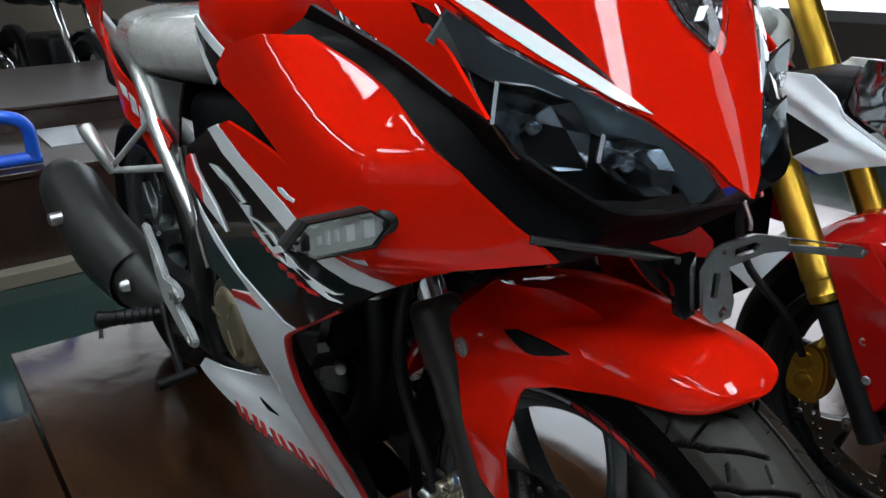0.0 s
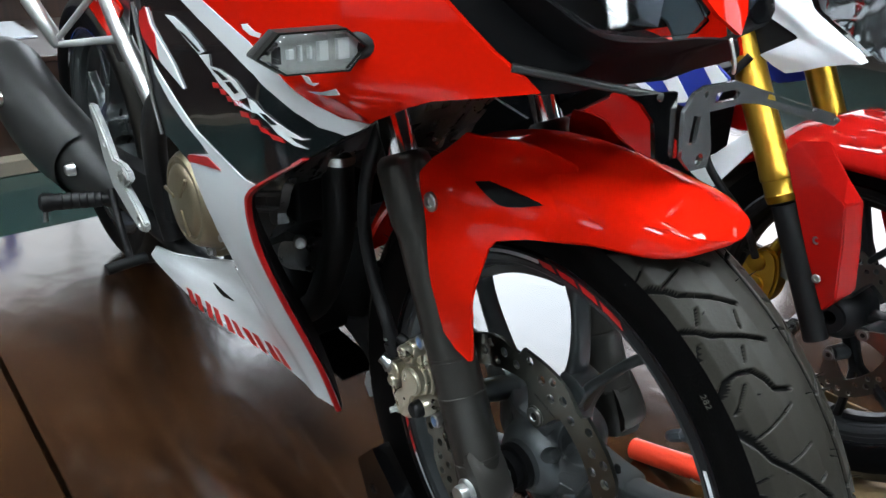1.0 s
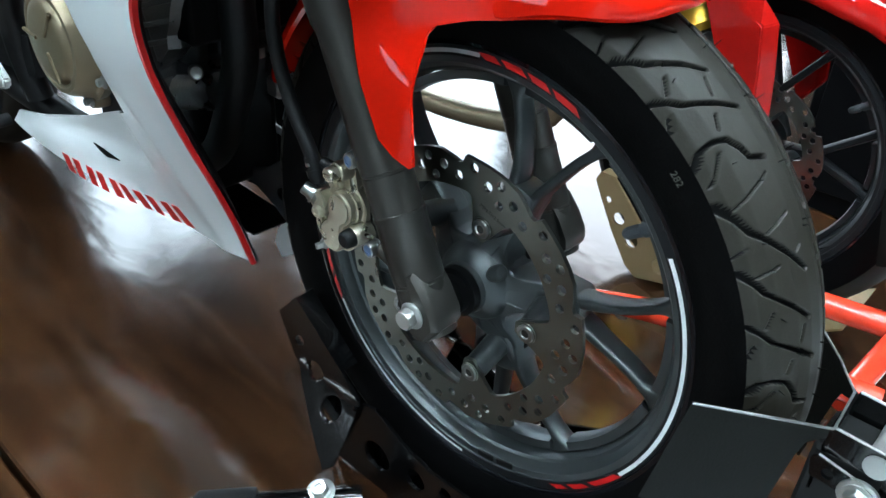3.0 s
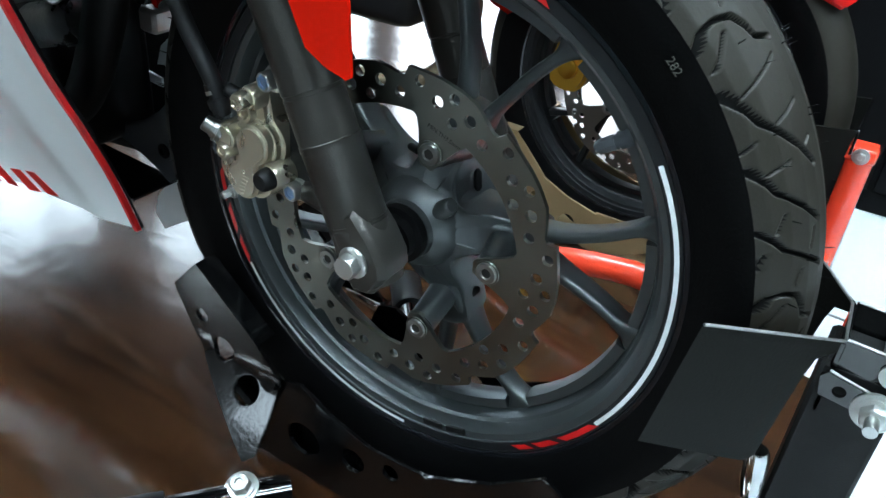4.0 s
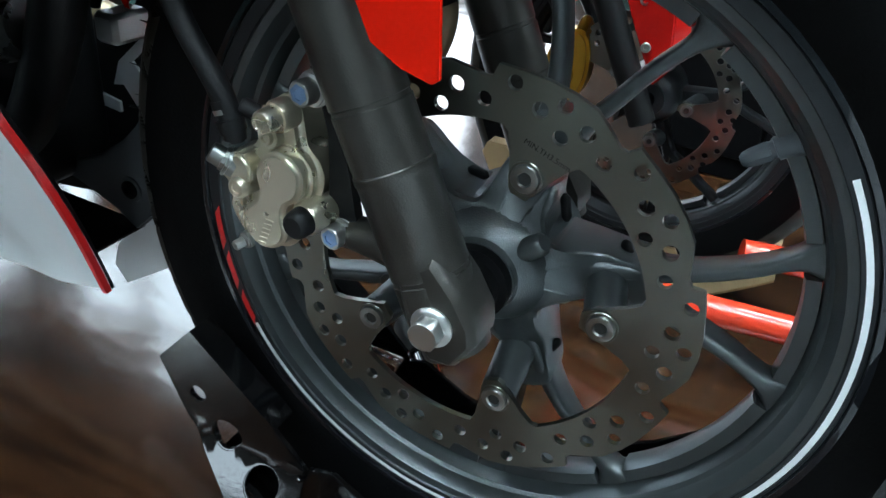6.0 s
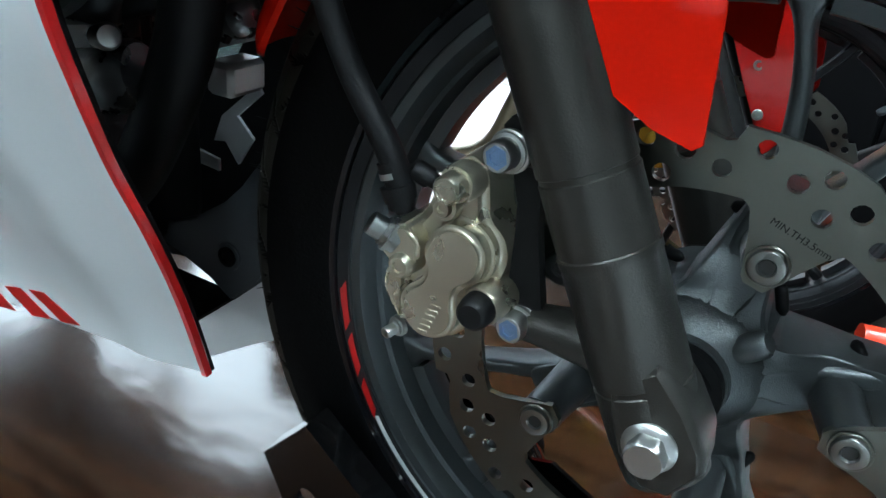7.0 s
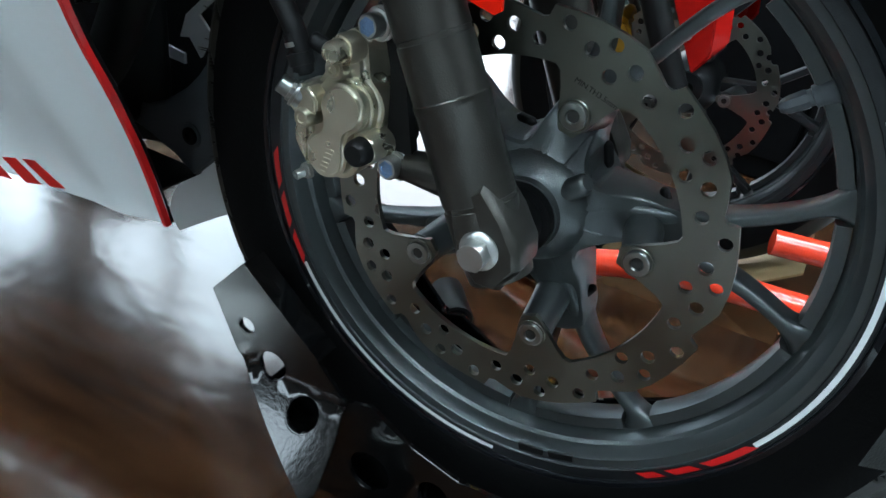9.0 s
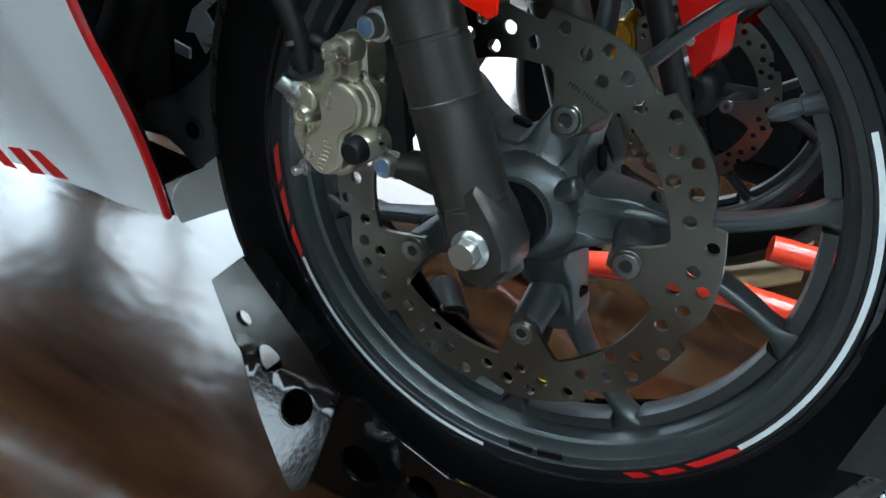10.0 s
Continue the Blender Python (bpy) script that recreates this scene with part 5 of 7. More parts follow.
def build_nose():
    # red nose, both halves in one shell
    rt = [(0.0, 0.742), (-0.017, 0.755), (-0.028, 0.770), (-0.062, 0.800), (-0.108, 0.829), (-0.142, 0.853), (-0.170, 0.885), (-0.175, 0.93)]
    out = rt + [(-0.10, 0.955), (0.10, 0.955)] + [(-y, z) for y, z in reversed(rt[1:])]
    part("nose_cowl", sheet(out, front(), 0.005, 0.012), RED, bike, "glossy red nose cowl")
    wh = [(-0.161, 0.878), (-0.121, 0.842), (-0.084, 0.814), (-0.061, 0.803), (-0.074, 0.816), (-0.109, 0.846), (-0.147, 0.878)]
    both("nose_stripe", sheet(wh, front(0.0012), 0.002, 0.01), WHITEDECAL, bike, "white nose stripe")
    bl = [(-0.147, 0.880), (-0.109, 0.848), (-0.080, 0.823), (-0.098, 0.846), (-0.125, 0.880)]
    both("nose_wedge", sheet(bl, front(0.0012), 0.002, 0.01), GLOSSBLACK, bike, "black nose wedge")
    pl = [(0.0, 0.836), (0.022, 0.858), (0.033, 0.885), (0.036, 0.91), (-0.036, 0.91), (-0.033, 0.885), (-0.022, 0.858)]
    lamp = part("position_lamp", sheet(pl, lambda u, v, d: (nose_x(u, v) + 0.0015 + 0.004 * noise.noise(Vector((u * 90, v * 70, 3.0))) - d, u, v), 0.003, 0.009), REFLECTOR, bike, "clear faceted position lamp in the nose", 4)
    part("lens", sheet(pl, front(0.0075), 0.002, 0.012), LENS, lamp)
    # headlights: smoked lens over lamp bowls
    hl = [(-0.170, 0.876), (-0.164, 0.846), (-0.160, 0.806), (-0.151, 0.789), (-0.126, 0.766), (-0.100, 0.747), (-0.068, 0.743), (-0.036, 0.745), (-0.024, 0.752), (-0.030, 0.769), (-0.064, 0.799), (-0.110, 0.828), (-0.144, 0.852), (-0.164, 0.872)]
    for s in (-1, 1):
        o = [(-s * y, z) for y, z in hl]
        lamp = part("headlight", sheet(o, front(-0.028), 0.004, 0.012), DEEPBLACK, bike, "dark twin headlight with smoked lens")
        part("lens", sheet(o, front(-0.002), 0.0025, 0.012), SMOKED, lamp, "smoked clear lens")
        band = [(-0.164, 0.871), (-0.144, 0.851), (-0.110, 0.827), (-0.064, 0.798), (-0.031, 0.768), (-0.026, 0.753)]
        rows = []
        for y, z in band:
            a, b = Vector(front(-0.0045)(-s * y, z, 0)), Vector(front(-0.022)(-s * (y - 0.007), z - 0.019, 0))
            rows.append([a, b, b + Vector((-0.003, 0, 0)), a + Vector((-0.003, 0, 0.001))])
        part("bezel", loft(rows), LAMPHOUSE, lamp, "grey upper lamp bezel", 30)
        for ca, za, wy, hz in ((0.128, 0.797, 0.036, 0.027), (0.076, 0.770, 0.030, 0.019)):
            rings = []
            for q, dx in ((1.0, 0.0), (0.96, 0.002), (0.72, -0.012), (0.30, -0.018), (0.02, -0.018)):
                rings.append([(nose_x(ca, za) - 0.008 - 0.25 * c * q * wy + dx, s * (ca + wy * q * c), za + hz * q * e + 0.35 * wy * q * c) for c, e in ((-0.95, -0.75), (-0.3, -1.0), (0.5, -0.9), (1.0, -0.2), (0.9, 0.85), (0.2, 1.0), (-0.6, 0.9), (-1.0, 0.2))])
            part("reflector", loft(rings, cap=False), REFLECTOR, lamp, "faceted chrome reflector", 8)
            bulb = bmesh.new()
            bmesh.ops.create_uvsphere(bulb, u_segments=16, v_segments=10, radius=0.0058)
            bmesh.ops.translate(bulb, vec=(nose_x(ca, za) - 0.016, s * ca, za), verts=bulb.verts)
            part("bulb", bulb, REFLECTOR, lamp)
    # dark chin between the red flank and the lamps
    upper = [(-0.20, -0.166, 0.868), (-0.073, -0.166, 0.838), (-0.012, -0.166, 0.818), (0.030, -0.158, 0.800), (0.040, -0.150, 0.786), (0.063, -0.125, 0.763), (0.084, -0.100, 0.744), (0.098, -0.068, 0.740), (0.108, -0.036, 0.741), (0.112, 0.0, 0.738)]
    edge = [(-0.21, 0.845), (-0.182, 0.846), (-0.12, 0.826), (-0.049, 0.802), (0.0, 0.765), (0.029, 0.730), (0.045, 0.714), (0.053, 0.704)]
    lower = [(x - 0.002, -(half(x, z) - 0.005), z - 0.002) for x, z in edge] + [(0.062, -0.045, 0.703), (0.066, 0.0, 0.704)]
    ua, la = smooth_path(upper, 4), smooth_path(lower, 4)
    rows = [[p, p.lerp(q, 0.45) + Vector((-0.010, 0.012, 0)), q, q + Vector((-0.004, 0.006, 0.002)), p.lerp(q, 0.45) + Vector((-0.014, 0.018, 0)), p + Vector((-0.004, 0.006, 0))] for p, q in zip(ua, la)]
    both("chin", loft(rows), CHINBLACK, bike, "matt black inner nose panel")
    under = [(0.066, 0.0), (0.05, -0.08), (0.02, -0.112), (-0.08, -0.135), (-0.30, -0.15), (-0.30, 0.15), (-0.08, 0.135), (0.02, 0.112), (0.05, 0.08)]
    part("nose_tray", sheet(under, lambda u, v, d: (u, v, 0.7035 + 0.10 * max(0, -u - 0.02) - d), 0.003, 0.03), DEEPBLACK, bike)
    inner = [(-0.19, 0.885), (-0.056, 0.878), (-0.005, 0.846), (0.035, 0.808), (-0.012, 0.822), (-0.073, 0.842), (-0.16, 0.868)]
    both("screen_side", sheet(inner, lambda u, v, d: (u, -(0.168 - d - 0.25 * max(0, v - 0.86)), v), 0.003, 0.014), RED, bike, "red strip beside the headlight")
    screen = [(-0.12, 0.956), (0.12, 0.956), (0.11, 1.08), (0.0, 1.13), (-0.11, 1.08)]
    part("windscreen", sheet(screen, lambda u, v, d: (nose_x(u, 0.955) - 0.95 * (v - 0.955) - d, u, v), 0.003, 0.03), SMOKED, bike, "smoked windscreen")
    # number plate bracket
    brk = part("plate_bracket", tube([(0.039, -0.1335, 0.7203), (0.097, -0.045, 0.7008)], 0.0032, 10, smooth=False), MUFFLER, bike, "bent black steel plate bracket")
    up = [(-0.079, 0.706), (-0.027, 0.702), (-0.021, 0.652), (-0.033, 0.650), (-0.042, 0.656), (-0.049, 0.683), (-0.066, 0.699)]
    part("bracket_upright", sheet(up, lambda u, v, d: (0.097 - d, u, v), 0.004, 0.03, grid=False), STANDBLACK, brk)
    web = [(-0.015, 0.700), (-0.002, 0.704), (0.037, 0.703), (0.054, 0.698), (0.203, 0.653), (0.220, 0.644), (0.209, 0.640), (0.075, 0.680), (0.051, 0.684), (0.007, 0.684), (0.018, 0.653), (0.016, 0.640), (-0.006, 0.641), (-0.019, 0.653), (-0.024, 0.688)]
    holes = [circle(-0.001, 0.698, 0.0028, 10), [(0.012, 0.690), (0.040, 0.689), (0.044, 0.693), (0.038, 0.697), (0.012, 0.697)], [(0.085, 0.687), (0.170, 0.662), (0.169, 0.659), (0.084, 0.683)], [(-0.013, 0.663), (-0.004, 0.662), (-0.003, 0.682), (-0.012, 0.684)], circle(0.004, 0.648, 0.0048, 12), circle(0.208, 0.6465, 0.0025, 8)]
    part("bracket_plate", sheet(web, lambda u, v, d: (0.103 - d, u, v), 0.0035, 0.03, holes, grid=False), BRACKET, brk, "slotted grey steel plate")
    part("bracket_wire", tube([(0.112, 0.002, 0.738), (0.112, 0.012, 0.722), (0.108, 0.020, 0.712)], 0.0016, 6), ZINC, brk)


build_nose()


def build_engine():
    # frame, engine block and cooling parts behind the fairing mouth
    eng = part("engine", box(-0.66, -0.42, -0.068, 0.068, 0.235, 0.47, 0.02), ENGINEDARK, bike, "dark cast engine block")
    cyl = box(-0.075, 0.075, -0.07, 0.07, -0.10, 0.10, 0.008)
    bmesh.ops.transform(cyl, matrix=pose(-0.43, 0, 0.52, 0, -18, 0), verts=cyl.verts)
    part("cylinder_head", cyl, ENGINEDARK, eng)
    for k in range(7):
        fin = box(-0.085, 0.085, -0.082, 0.082, -0.003, 0.003, 0.001)
        bmesh.ops.transform(fin, matrix=pose(-0.435, 0, 0.44 + 0.022 * k, 0, -18, 0), verts=fin.verts)
        part("cooling_fin", fin, ENGINEDARK, eng)
    cov = rod((-0.606, -0.092, 0.408), (-0.606, -0.3, 0.408), [(0, 0.080), (0.012, 0.080), (0.014, 0.076), (0.020, 0.073), (0.032, 0.069), (0.040, 0.063), (0.0405, 0.058), (0.0385, 0.056), (0.0385, 0.053), (0.043, 0.050), (0.046, 0.040), (0.047, 0.006)], 44)
    c = part("clutch_cover", cov, BRONZE, bike, "round bronze clutch cover")
    for k in range(8):
        a = 2 * math.pi * k / 8 + 0.3
        p = (-0.606 + 0.079 * math.cos(a), -0.100, 0.408 + 0.079 * math.sin(a))
        part("cover_lug", rod((p[0], -0.086, p[2]), p, [(0, 0.012), (0.014, 0.0115), (0.020, 0.010)], 14), BRONZE, c)
        part("cover_bolt", hexbolt((p[0], -0.106, p[2]), (0, -1, 0), 0.005, 0.009), ALLOY, c)
    for k, (r0, r1) in enumerate(((0.012, 0.050), (0.02, 0.055), (0.012, 0.05))):
        a = radians(55 + 120 * k)
        part("cover_rib", tube([(-0.606 + r * math.cos(a), -0.138 - 0.001 * (r < 0.03), 0.408 + r * math.sin(a)) for r in (r0, r1)], 0.0026, 8, smooth=False), BRONZE, c)
    part("lower_case", rod((-0.56, -0.04, 0.350), (-0.56, -0.3, 0.350), [(0, 0.060), (0.035, 0.058), (0.045, 0.048), (0.046, 0.01)], 30), ENGINEDARK, eng)
    part("radiator", box(-0.345, -0.315, -0.11, 0.12, 0.47, 0.64, 0.004), DEEPBLACK, bike, "black radiator core")
    part("coolant_hose", tube([(-0.300, -0.060, 0.60), (-0.305, -0.062, 0.530), (-0.309, -0.060, 0.460), (-0.332, -0.058, 0.399), (-0.380, -0.052, 0.325), (-0.45, -0.04, 0.270)], 0.019, 16), RUBBER, bike, "thick black coolant hose")
    part("hose_clamp", rod((-0.304, -0.062, 0.552), (-0.306, -0.062, 0.530), [(0, 0.0205), (0.010, 0.0205)], 24), ZINC, bike)
    part("starter_motor", rod((-0.41, -0.072, 0.388), (-0.33, -0.060, 0.412), [(0, 0.020), (0.004, 0.021), (0.036, 0.021), (0.040, 0.0225), (0.058, 0.0225), (0.063, 0.019), (0.064, 0.008)], 24), FOIL, bike, "silver round starter motor")
    part("exhaust_pipe", tube([(-0.48, 0.03, 0.46), (-0.47, 0.035, 0.42), (-0.48, 0.03, 0.34), (-0.485, 0.0, 0.255), (-0.50, -0.03, 0.225), (-0.75, -0.06, 0.23), (-0.94, -0.12, 0.305)], 0.021, 16), ENGINEDARK, bike, "dark exhaust header pipe")
    for s in (-1, 1):
        part("frame_tube", tube([(-0.26, s * 0.05, 0.80), (-0.36, s * 0.10, 0.70), (-0.55, s * 0.125, 0.60), (-0.72, s * 0.12, 0.50), (-0.80, s * 0.10, 0.36), (-0.79, s * 0.09, 0.27)], 0.019, 14), ENGINEDARK, bike)
        part("down_tube", tube([(-0.28, s * 0.03, 0.72), (-0.34, s * 0.07, 0.56), (-0.37, s * 0.08, 0.44)], 0.016, 12), ENGINEDARK, bike)
        part("tail_tube", tube([(-0.70, s * 0.125, 0.52), (-0.80, s * 0.135, 0.64), (-0.92, s * 0.125, 0.74), (-1.25, s * 0.09, 0.80)], 0.013, 12), ZINC, bike, "bright rear frame tube")
    # lower cross piece of the cowl, seen through the mouth
    cross = plate([(-0.448, 0.266), (-0.417, 0.259), (-0.390, 0.270), (-0.361, 0.290), (-0.345, 0.306), (-0.313, 0.349), (-0.306, 0.330), (-0.309, 0.265), (-0.327, 0.230), (-0.356, 0.203), (-0.379, 0.218), (-0.414, 0.232), (-0.450, 0.242)], 0.016, 0.022)
    bmesh.ops.bevel(cross, geom=[e for e in cross.edges if e.is_manifold and e.calc_face_angle(0) > 0.7], offset=0.002, segments=2, affect="EDGES")
    cp = part("cowl_bridge", cross, BRIDGE, bike, "grey black cowl bridge piece")
    part("bridge_bolt", capbolt((-0.357, 0.016, 0.245), (0, -1, 0), 0.0085, 0.004), DEEPBLACK, cp)
    part("bridge_boss", rod((-0.357, 0.0165, 0.245), (-0.357, -0.1, 0.245), [(0, 0.0125), (0.002, 0.012)], 20), BRIDGE, cp)
    wl = plate([(-0.403, 0.175), (-0.353, 0.213), (-0.353, 0.221), (-0.336, 0.228), (-0.322, 0.165), (-0.357, 0.145), (-0.414, 0.108), (-0.428, 0.126), (-0.420, 0.151)], 0.048, 0.053)
    part("left_cowl_inner", wl, WHITE, bike, "inner face of the far white cowl")
    # small cables and a white connector inside the mouth
    rng = random.Random(8)
    for k in range(6):
        y = -0.08 + 0.03 * k
        part("cable", tube([(-0.27 - 0.02 * rng.random(), y, 0.66), (-0.29, y + 0.02, 0.58), (-0.33 - 0.04 * rng.random(), y - 0.01, 0.50), (-0.38, y * 0.6, 0.42 - 0.05 * rng.random())], 0.0035 + 0.002 * rng.random(), 8), RUBBER, bike)
    rng2 = random.Random(3)
    rows = []
    for i in range(15):
        rows.append([(-0.378 + 0.15 * (i / 14) ** 1.3 + 0.016 * noise.noise(Vector((i * 0.35, j * 0.42, 1.7))) + 0.006 * rng2.random(), -0.120 + 0.24 * j / 18, 0.42 + 0.20 * i / 14) for j in range(19)])
    part("heat_foil", loft(rows, cap=False, closed=False), FOIL, bike, "crumpled dark heat foil", 15)
    part("horn", rod((-0.30, 0.05, 0.505), (-0.25, 0.03, 0.50), [(0, 0.035), (0.015, 0.038), (0.020, 0.034), (0.021, 0.012), (0.026, 0.010)], 24), ENGINEDARK, bike, "round black horn")
    part("bracket", box(-0.345, -0.335, -0.10, -0.04, 0.555, 0.60, 0.003), ALLOY, bike)
    # brackets, joints and caps crowded behind the mouth
    for nm, m, q in (("bracket", FOIL, (-0.352, -0.322, -0.06, -0.02, 0.56, 0.60)), ("bracket", ALLOY, (-0.37, -0.345, 0.01, 0.05, 0.375, 0.40)), ("relay", MATBLACK, (-0.335, -0.305, 0.055, 0.09, 0.55, 0.585)),
                     ("bracket", FOIL, (-0.365, -0.330, -0.095, -0.055, 0.475, 0.492)), ("connector", WHITE, (-0.348, -0.332, 0.012, 0.032, 0.468, 0.482))):
        part(nm, box(*q, 0.004), m, bike)
    for m, p, q, r in ((ALLOY, (-0.36, -0.02, 0.455), (-0.33, -0.028, 0.462), 0.013), (FOIL, (-0.37, 0.03, 0.43), (-0.33, 0.03, 0.44), 0.017), (ALLOY, (-0.355, 0.06, 0.50), (-0.33, 0.055, 0.505), 0.011), (ZINC, (-0.36, -0.085, 0.43), (-0.34, -0.095, 0.435), 0.007), (ZINC, (-0.34, -0.03, 0.55), (-0.325, -0.04, 0.553), 0.008)):
        part("cap", rod(p, q, [(0, r), (0.012, r), (0.013, r * 1.15), (0.020, r * 1.15), (0.023, r * 0.9), (0.024, r * 0.3)], 20), m, bike)
    for o in ([(-0.466, 0.298), (-0.457, 0.311), (-0.405, 0.302), (-0.405, 0.292)], [(-0.409, 0.318), (-0.400, 0.341), (-0.363, 0.374), (-0.359, 0.367), (-0.384, 0.344), (-0.368, 0.328), (-0.384, 0.303), (-0.397, 0.320)], [(-0.415, 0.390), (-0.402, 0.421), (-0.375, 0.435), (-0.366, 0.407)]):
        part("inner_white_panel", sheet(o, lambda u, v, d: (u, 0.060 + d, v), 0.003, 0.02), WHITE, bike, "white inner face of the far cowl")
    # foot controls
    for s in (-1, 1):
        ho = [(-0.958, 0.470), (-0.940, 0.472), (-0.900, 0.440), (-0.865, 0.399), (-0.825, 0.402), (-0.800, 0.396), (-0.792, 0.382), (-0.820, 0.364), (-0.780, 0.345), (-0.748, 0.322), (-0.752, 0.308), (-0.774, 0.303), (-0.830, 0.322), (-0.885, 0.345), (-0.914, 0.384), (-0.930, 0.430)]
        hb = plate(ho, -0.150, -0.138, [circle(-0.772, 0.320, 0.006, 10), circle(-0.897, 0.418, 0.006, 10)])
        bmesh.ops.bevel(hb, geom=[e for e in hb.edges if e.is_manifold and e.calc_face_angle(0) > 0.7], offset=0.003, segments=2, affect="EDGES")
        if s > 0:
            hb = mirrored(hb)
        h = part("foot_hanger", hb, FOOTALLOY, bike, "bright cast footrest hanger")
        part("hanger_bolt", hexbolt((-0.815, s * 0.151, 0.384), (0, s, 0), 0.008, 0.008), ZINC, h)
        peg = part("footrest", rod((-0.900, s * 0.145, 0.318), (-0.938, s * 0.262, 0.322), [(0, 0.008), (0.02, 0.010), (0.022, 0.014), (0.030, 0.013), (0.032, 0.0145), (0.042, 0.013), (0.044, 0.0145), (0.054, 0.013), (0.056, 0.0145), (0.066, 0.013), (0.068, 0.0145), (0.080, 0.013), (0.082, 0.0145), (0.095, 0.013), (0.098, 0.015), (0.112, 0.016), (0.118, 0.010)], 16), RUBBER, bike, "black rubber rider footrest")
        part("feeler", rod((-0.932, s * 0.250, 0.312), (-0.934, s * 0.252, 0.288), [(0, 0.004), (0.022, 0.004), (0.024, 0.005)], 8), ZINC, peg)
    part("brake_pedal", tube([(-0.90, -0.150, 0.335), (-0.86, -0.155, 0.285), (-0.80, -0.165, 0.262), (-0.755, -0.175, 0.262)], 0.006, 10), MATBLACK, bike, "black rear brake pedal")
    part("pedal_pad", tube([(-0.760, -0.150, 0.263), (-0.752, -0.215, 0.262)], 0.009, 10, smooth=False), RUBBER, bike)
    # passenger peg stay
    part("peg_stay", tube([(-0.80, -0.130, 0.60), (-0.98, -0.170, 0.565)], [0.0062, 0.0055], 10, smooth=False), FOOTALLOY, bike, "bright cast passenger peg stay")
    part("peg_stay", tube([(-0.83, -0.130, 0.68), (-0.99, -0.172, 0.570)], [0.0055, 0.005], 10, smooth=False), FOOTALLOY, bike, "bright cast passenger peg stay")
    part("passenger_footrest", rod((-0.985, -0.170, 0.562), (-1.03, -0.205, 0.655), [(0, 0.010), (0.01, 0.012), (0.085, 0.0135), (0.092, 0.009)], 12), ALLOY, bike, "folded passenger footrest")
    # swing arm, rear wheel, silencer
    for s in (-1, 1):
        sa = loft([[(x, s * (y + dy * w), z + dz * h) for dy, dz in ((-1, -1), (1, -1), (1, 1), (-1, 1))] for x, y, z, w, h in ((-0.76, 0.085, 0.34, 0.016, 0.030), (-0.95, 0.10, 0.335, 0.015, 0.030), (-1.30, 0.105, 0.315, 0.012, 0.022), (-1.36, 0.105, 0.312, 0.010, 0.016))])
        part("swing_arm", sa, ENGINEDARK, bike, "dark swing arm")
    can = []
    for x, y, z, a, b in ((-0.93, -0.118, 0.300, 0.026, 0.026), (-0.985, -0.140, 0.325, 0.044, 0.050), (-1.05, -0.158, 0.352, 0.056, 0.068), (-1.20, -0.176, 0.388, 0.061, 0.078), (-1.32, -0.186, 0.440, 0.061, 0.078), (-1.37, -0.190, 0.456, 0.052, 0.064), (-1.385, -0.191, 0.460, 0.036, 0.044)):
        can.append([(x + b * math.sin(t) * 0.33, y + a * math.cos(t), z + b * math.sin(t)) for t in (2 * math.pi * k / 28 for k in range(28))])
    muf = part("silencer", loft(can), MUFFLER, bike, "large dark grey silencer")
    sh = []
    for x, y, z, a, b in ((-1.02, -0.152, 0.340, 0.056, 0.066), (-1.10, -0.168, 0.368, 0.062, 0.076), (-1.15, -0.174, 0.385, 0.064, 0.080)):
        sh.append([(x + b * math.sin(t) * 0.33, y + a * math.cos(t), z + b * math.sin(t)) for t in (math.pi * 0.55 + math.pi * 0.9 * k / 16 for k in range(17))])
    part("heat_shield", loft(sh, cap=False, closed=False), MUFFLER, muf, "dark heat shield")
    part("tail_pipe", rod((-1.37, -0.192, 0.455), (-1.46, -0.197, 0.480), [(0, 0.03), (0.05, 0.03), (0.05, 0.024), (0.02, 0.022)], 20), DEEPBLACK, muf)
    part("silencer_strap", rod((-1.22, -0.232, 0.43), (-1.22, -0.30, 0.43), [(0, 0.014), (0.022, 0.013), (0.026, 0.008)], 16), ZINC, muf)
    part("silencer_strap", rod((-0.985, -0.182, 0.352), (-0.985, -0.30, 0.352), [(0, 0.012), (0.012, 0.011), (0.016, 0.007)], 16), ZINC, muf)
    # tank, seat, tail
    def hull(st, n=20):
        return loft([[(x, w * math.copysign(abs(math.cos(t)) ** 0.7, math.cos(t)), zc + h * math.copysign(abs(math.sin(t)) ** 0.7, math.sin(t))) for t in (2 * math.pi * k / n for k in range(n))] for x, w, zc, h in st])
    part("fuel_tank", hull([(-0.31, 0.07, 0.86, 0.05), (-0.36, 0.115, 0.86, 0.09), (-0.46, 0.148, 0.84, 0.11), (-0.56, 0.138, 0.82, 0.09), (-0.63, 0.10, 0.80, 0.06)]), RED, bike, "glossy red fuel tank")
    for q in ([(-0.555, 0.836), (-0.533, 0.844), (-0.44, 0.806), (-0.455, 0.798)], [(-0.556, 0.832), (-0.546, 0.807), (-0.493, 0.766), (-0.482, 0.774), (-0.532, 0.812)]):
        both("tank_flash", sheet(q, lambda u, v, d: (u, -(0.1525 - d - 1.3 * (u + 0.48) ** 2), v), 0.002, 0.02), WHITEDECAL, bike, "white tank stripe")
    both("tank_wedge", sheet([(-0.552, 0.828), (-0.534, 0.836), (-0.455, 0.798), (-0.484, 0.776), (-0.530, 0.812)], lambda u, v, d: (u, -(0.1520 - d - 1.3 * (u + 0.48) ** 2), v), 0.002, 0.02), GLOSSBLACK, bike, "black tank wedge")
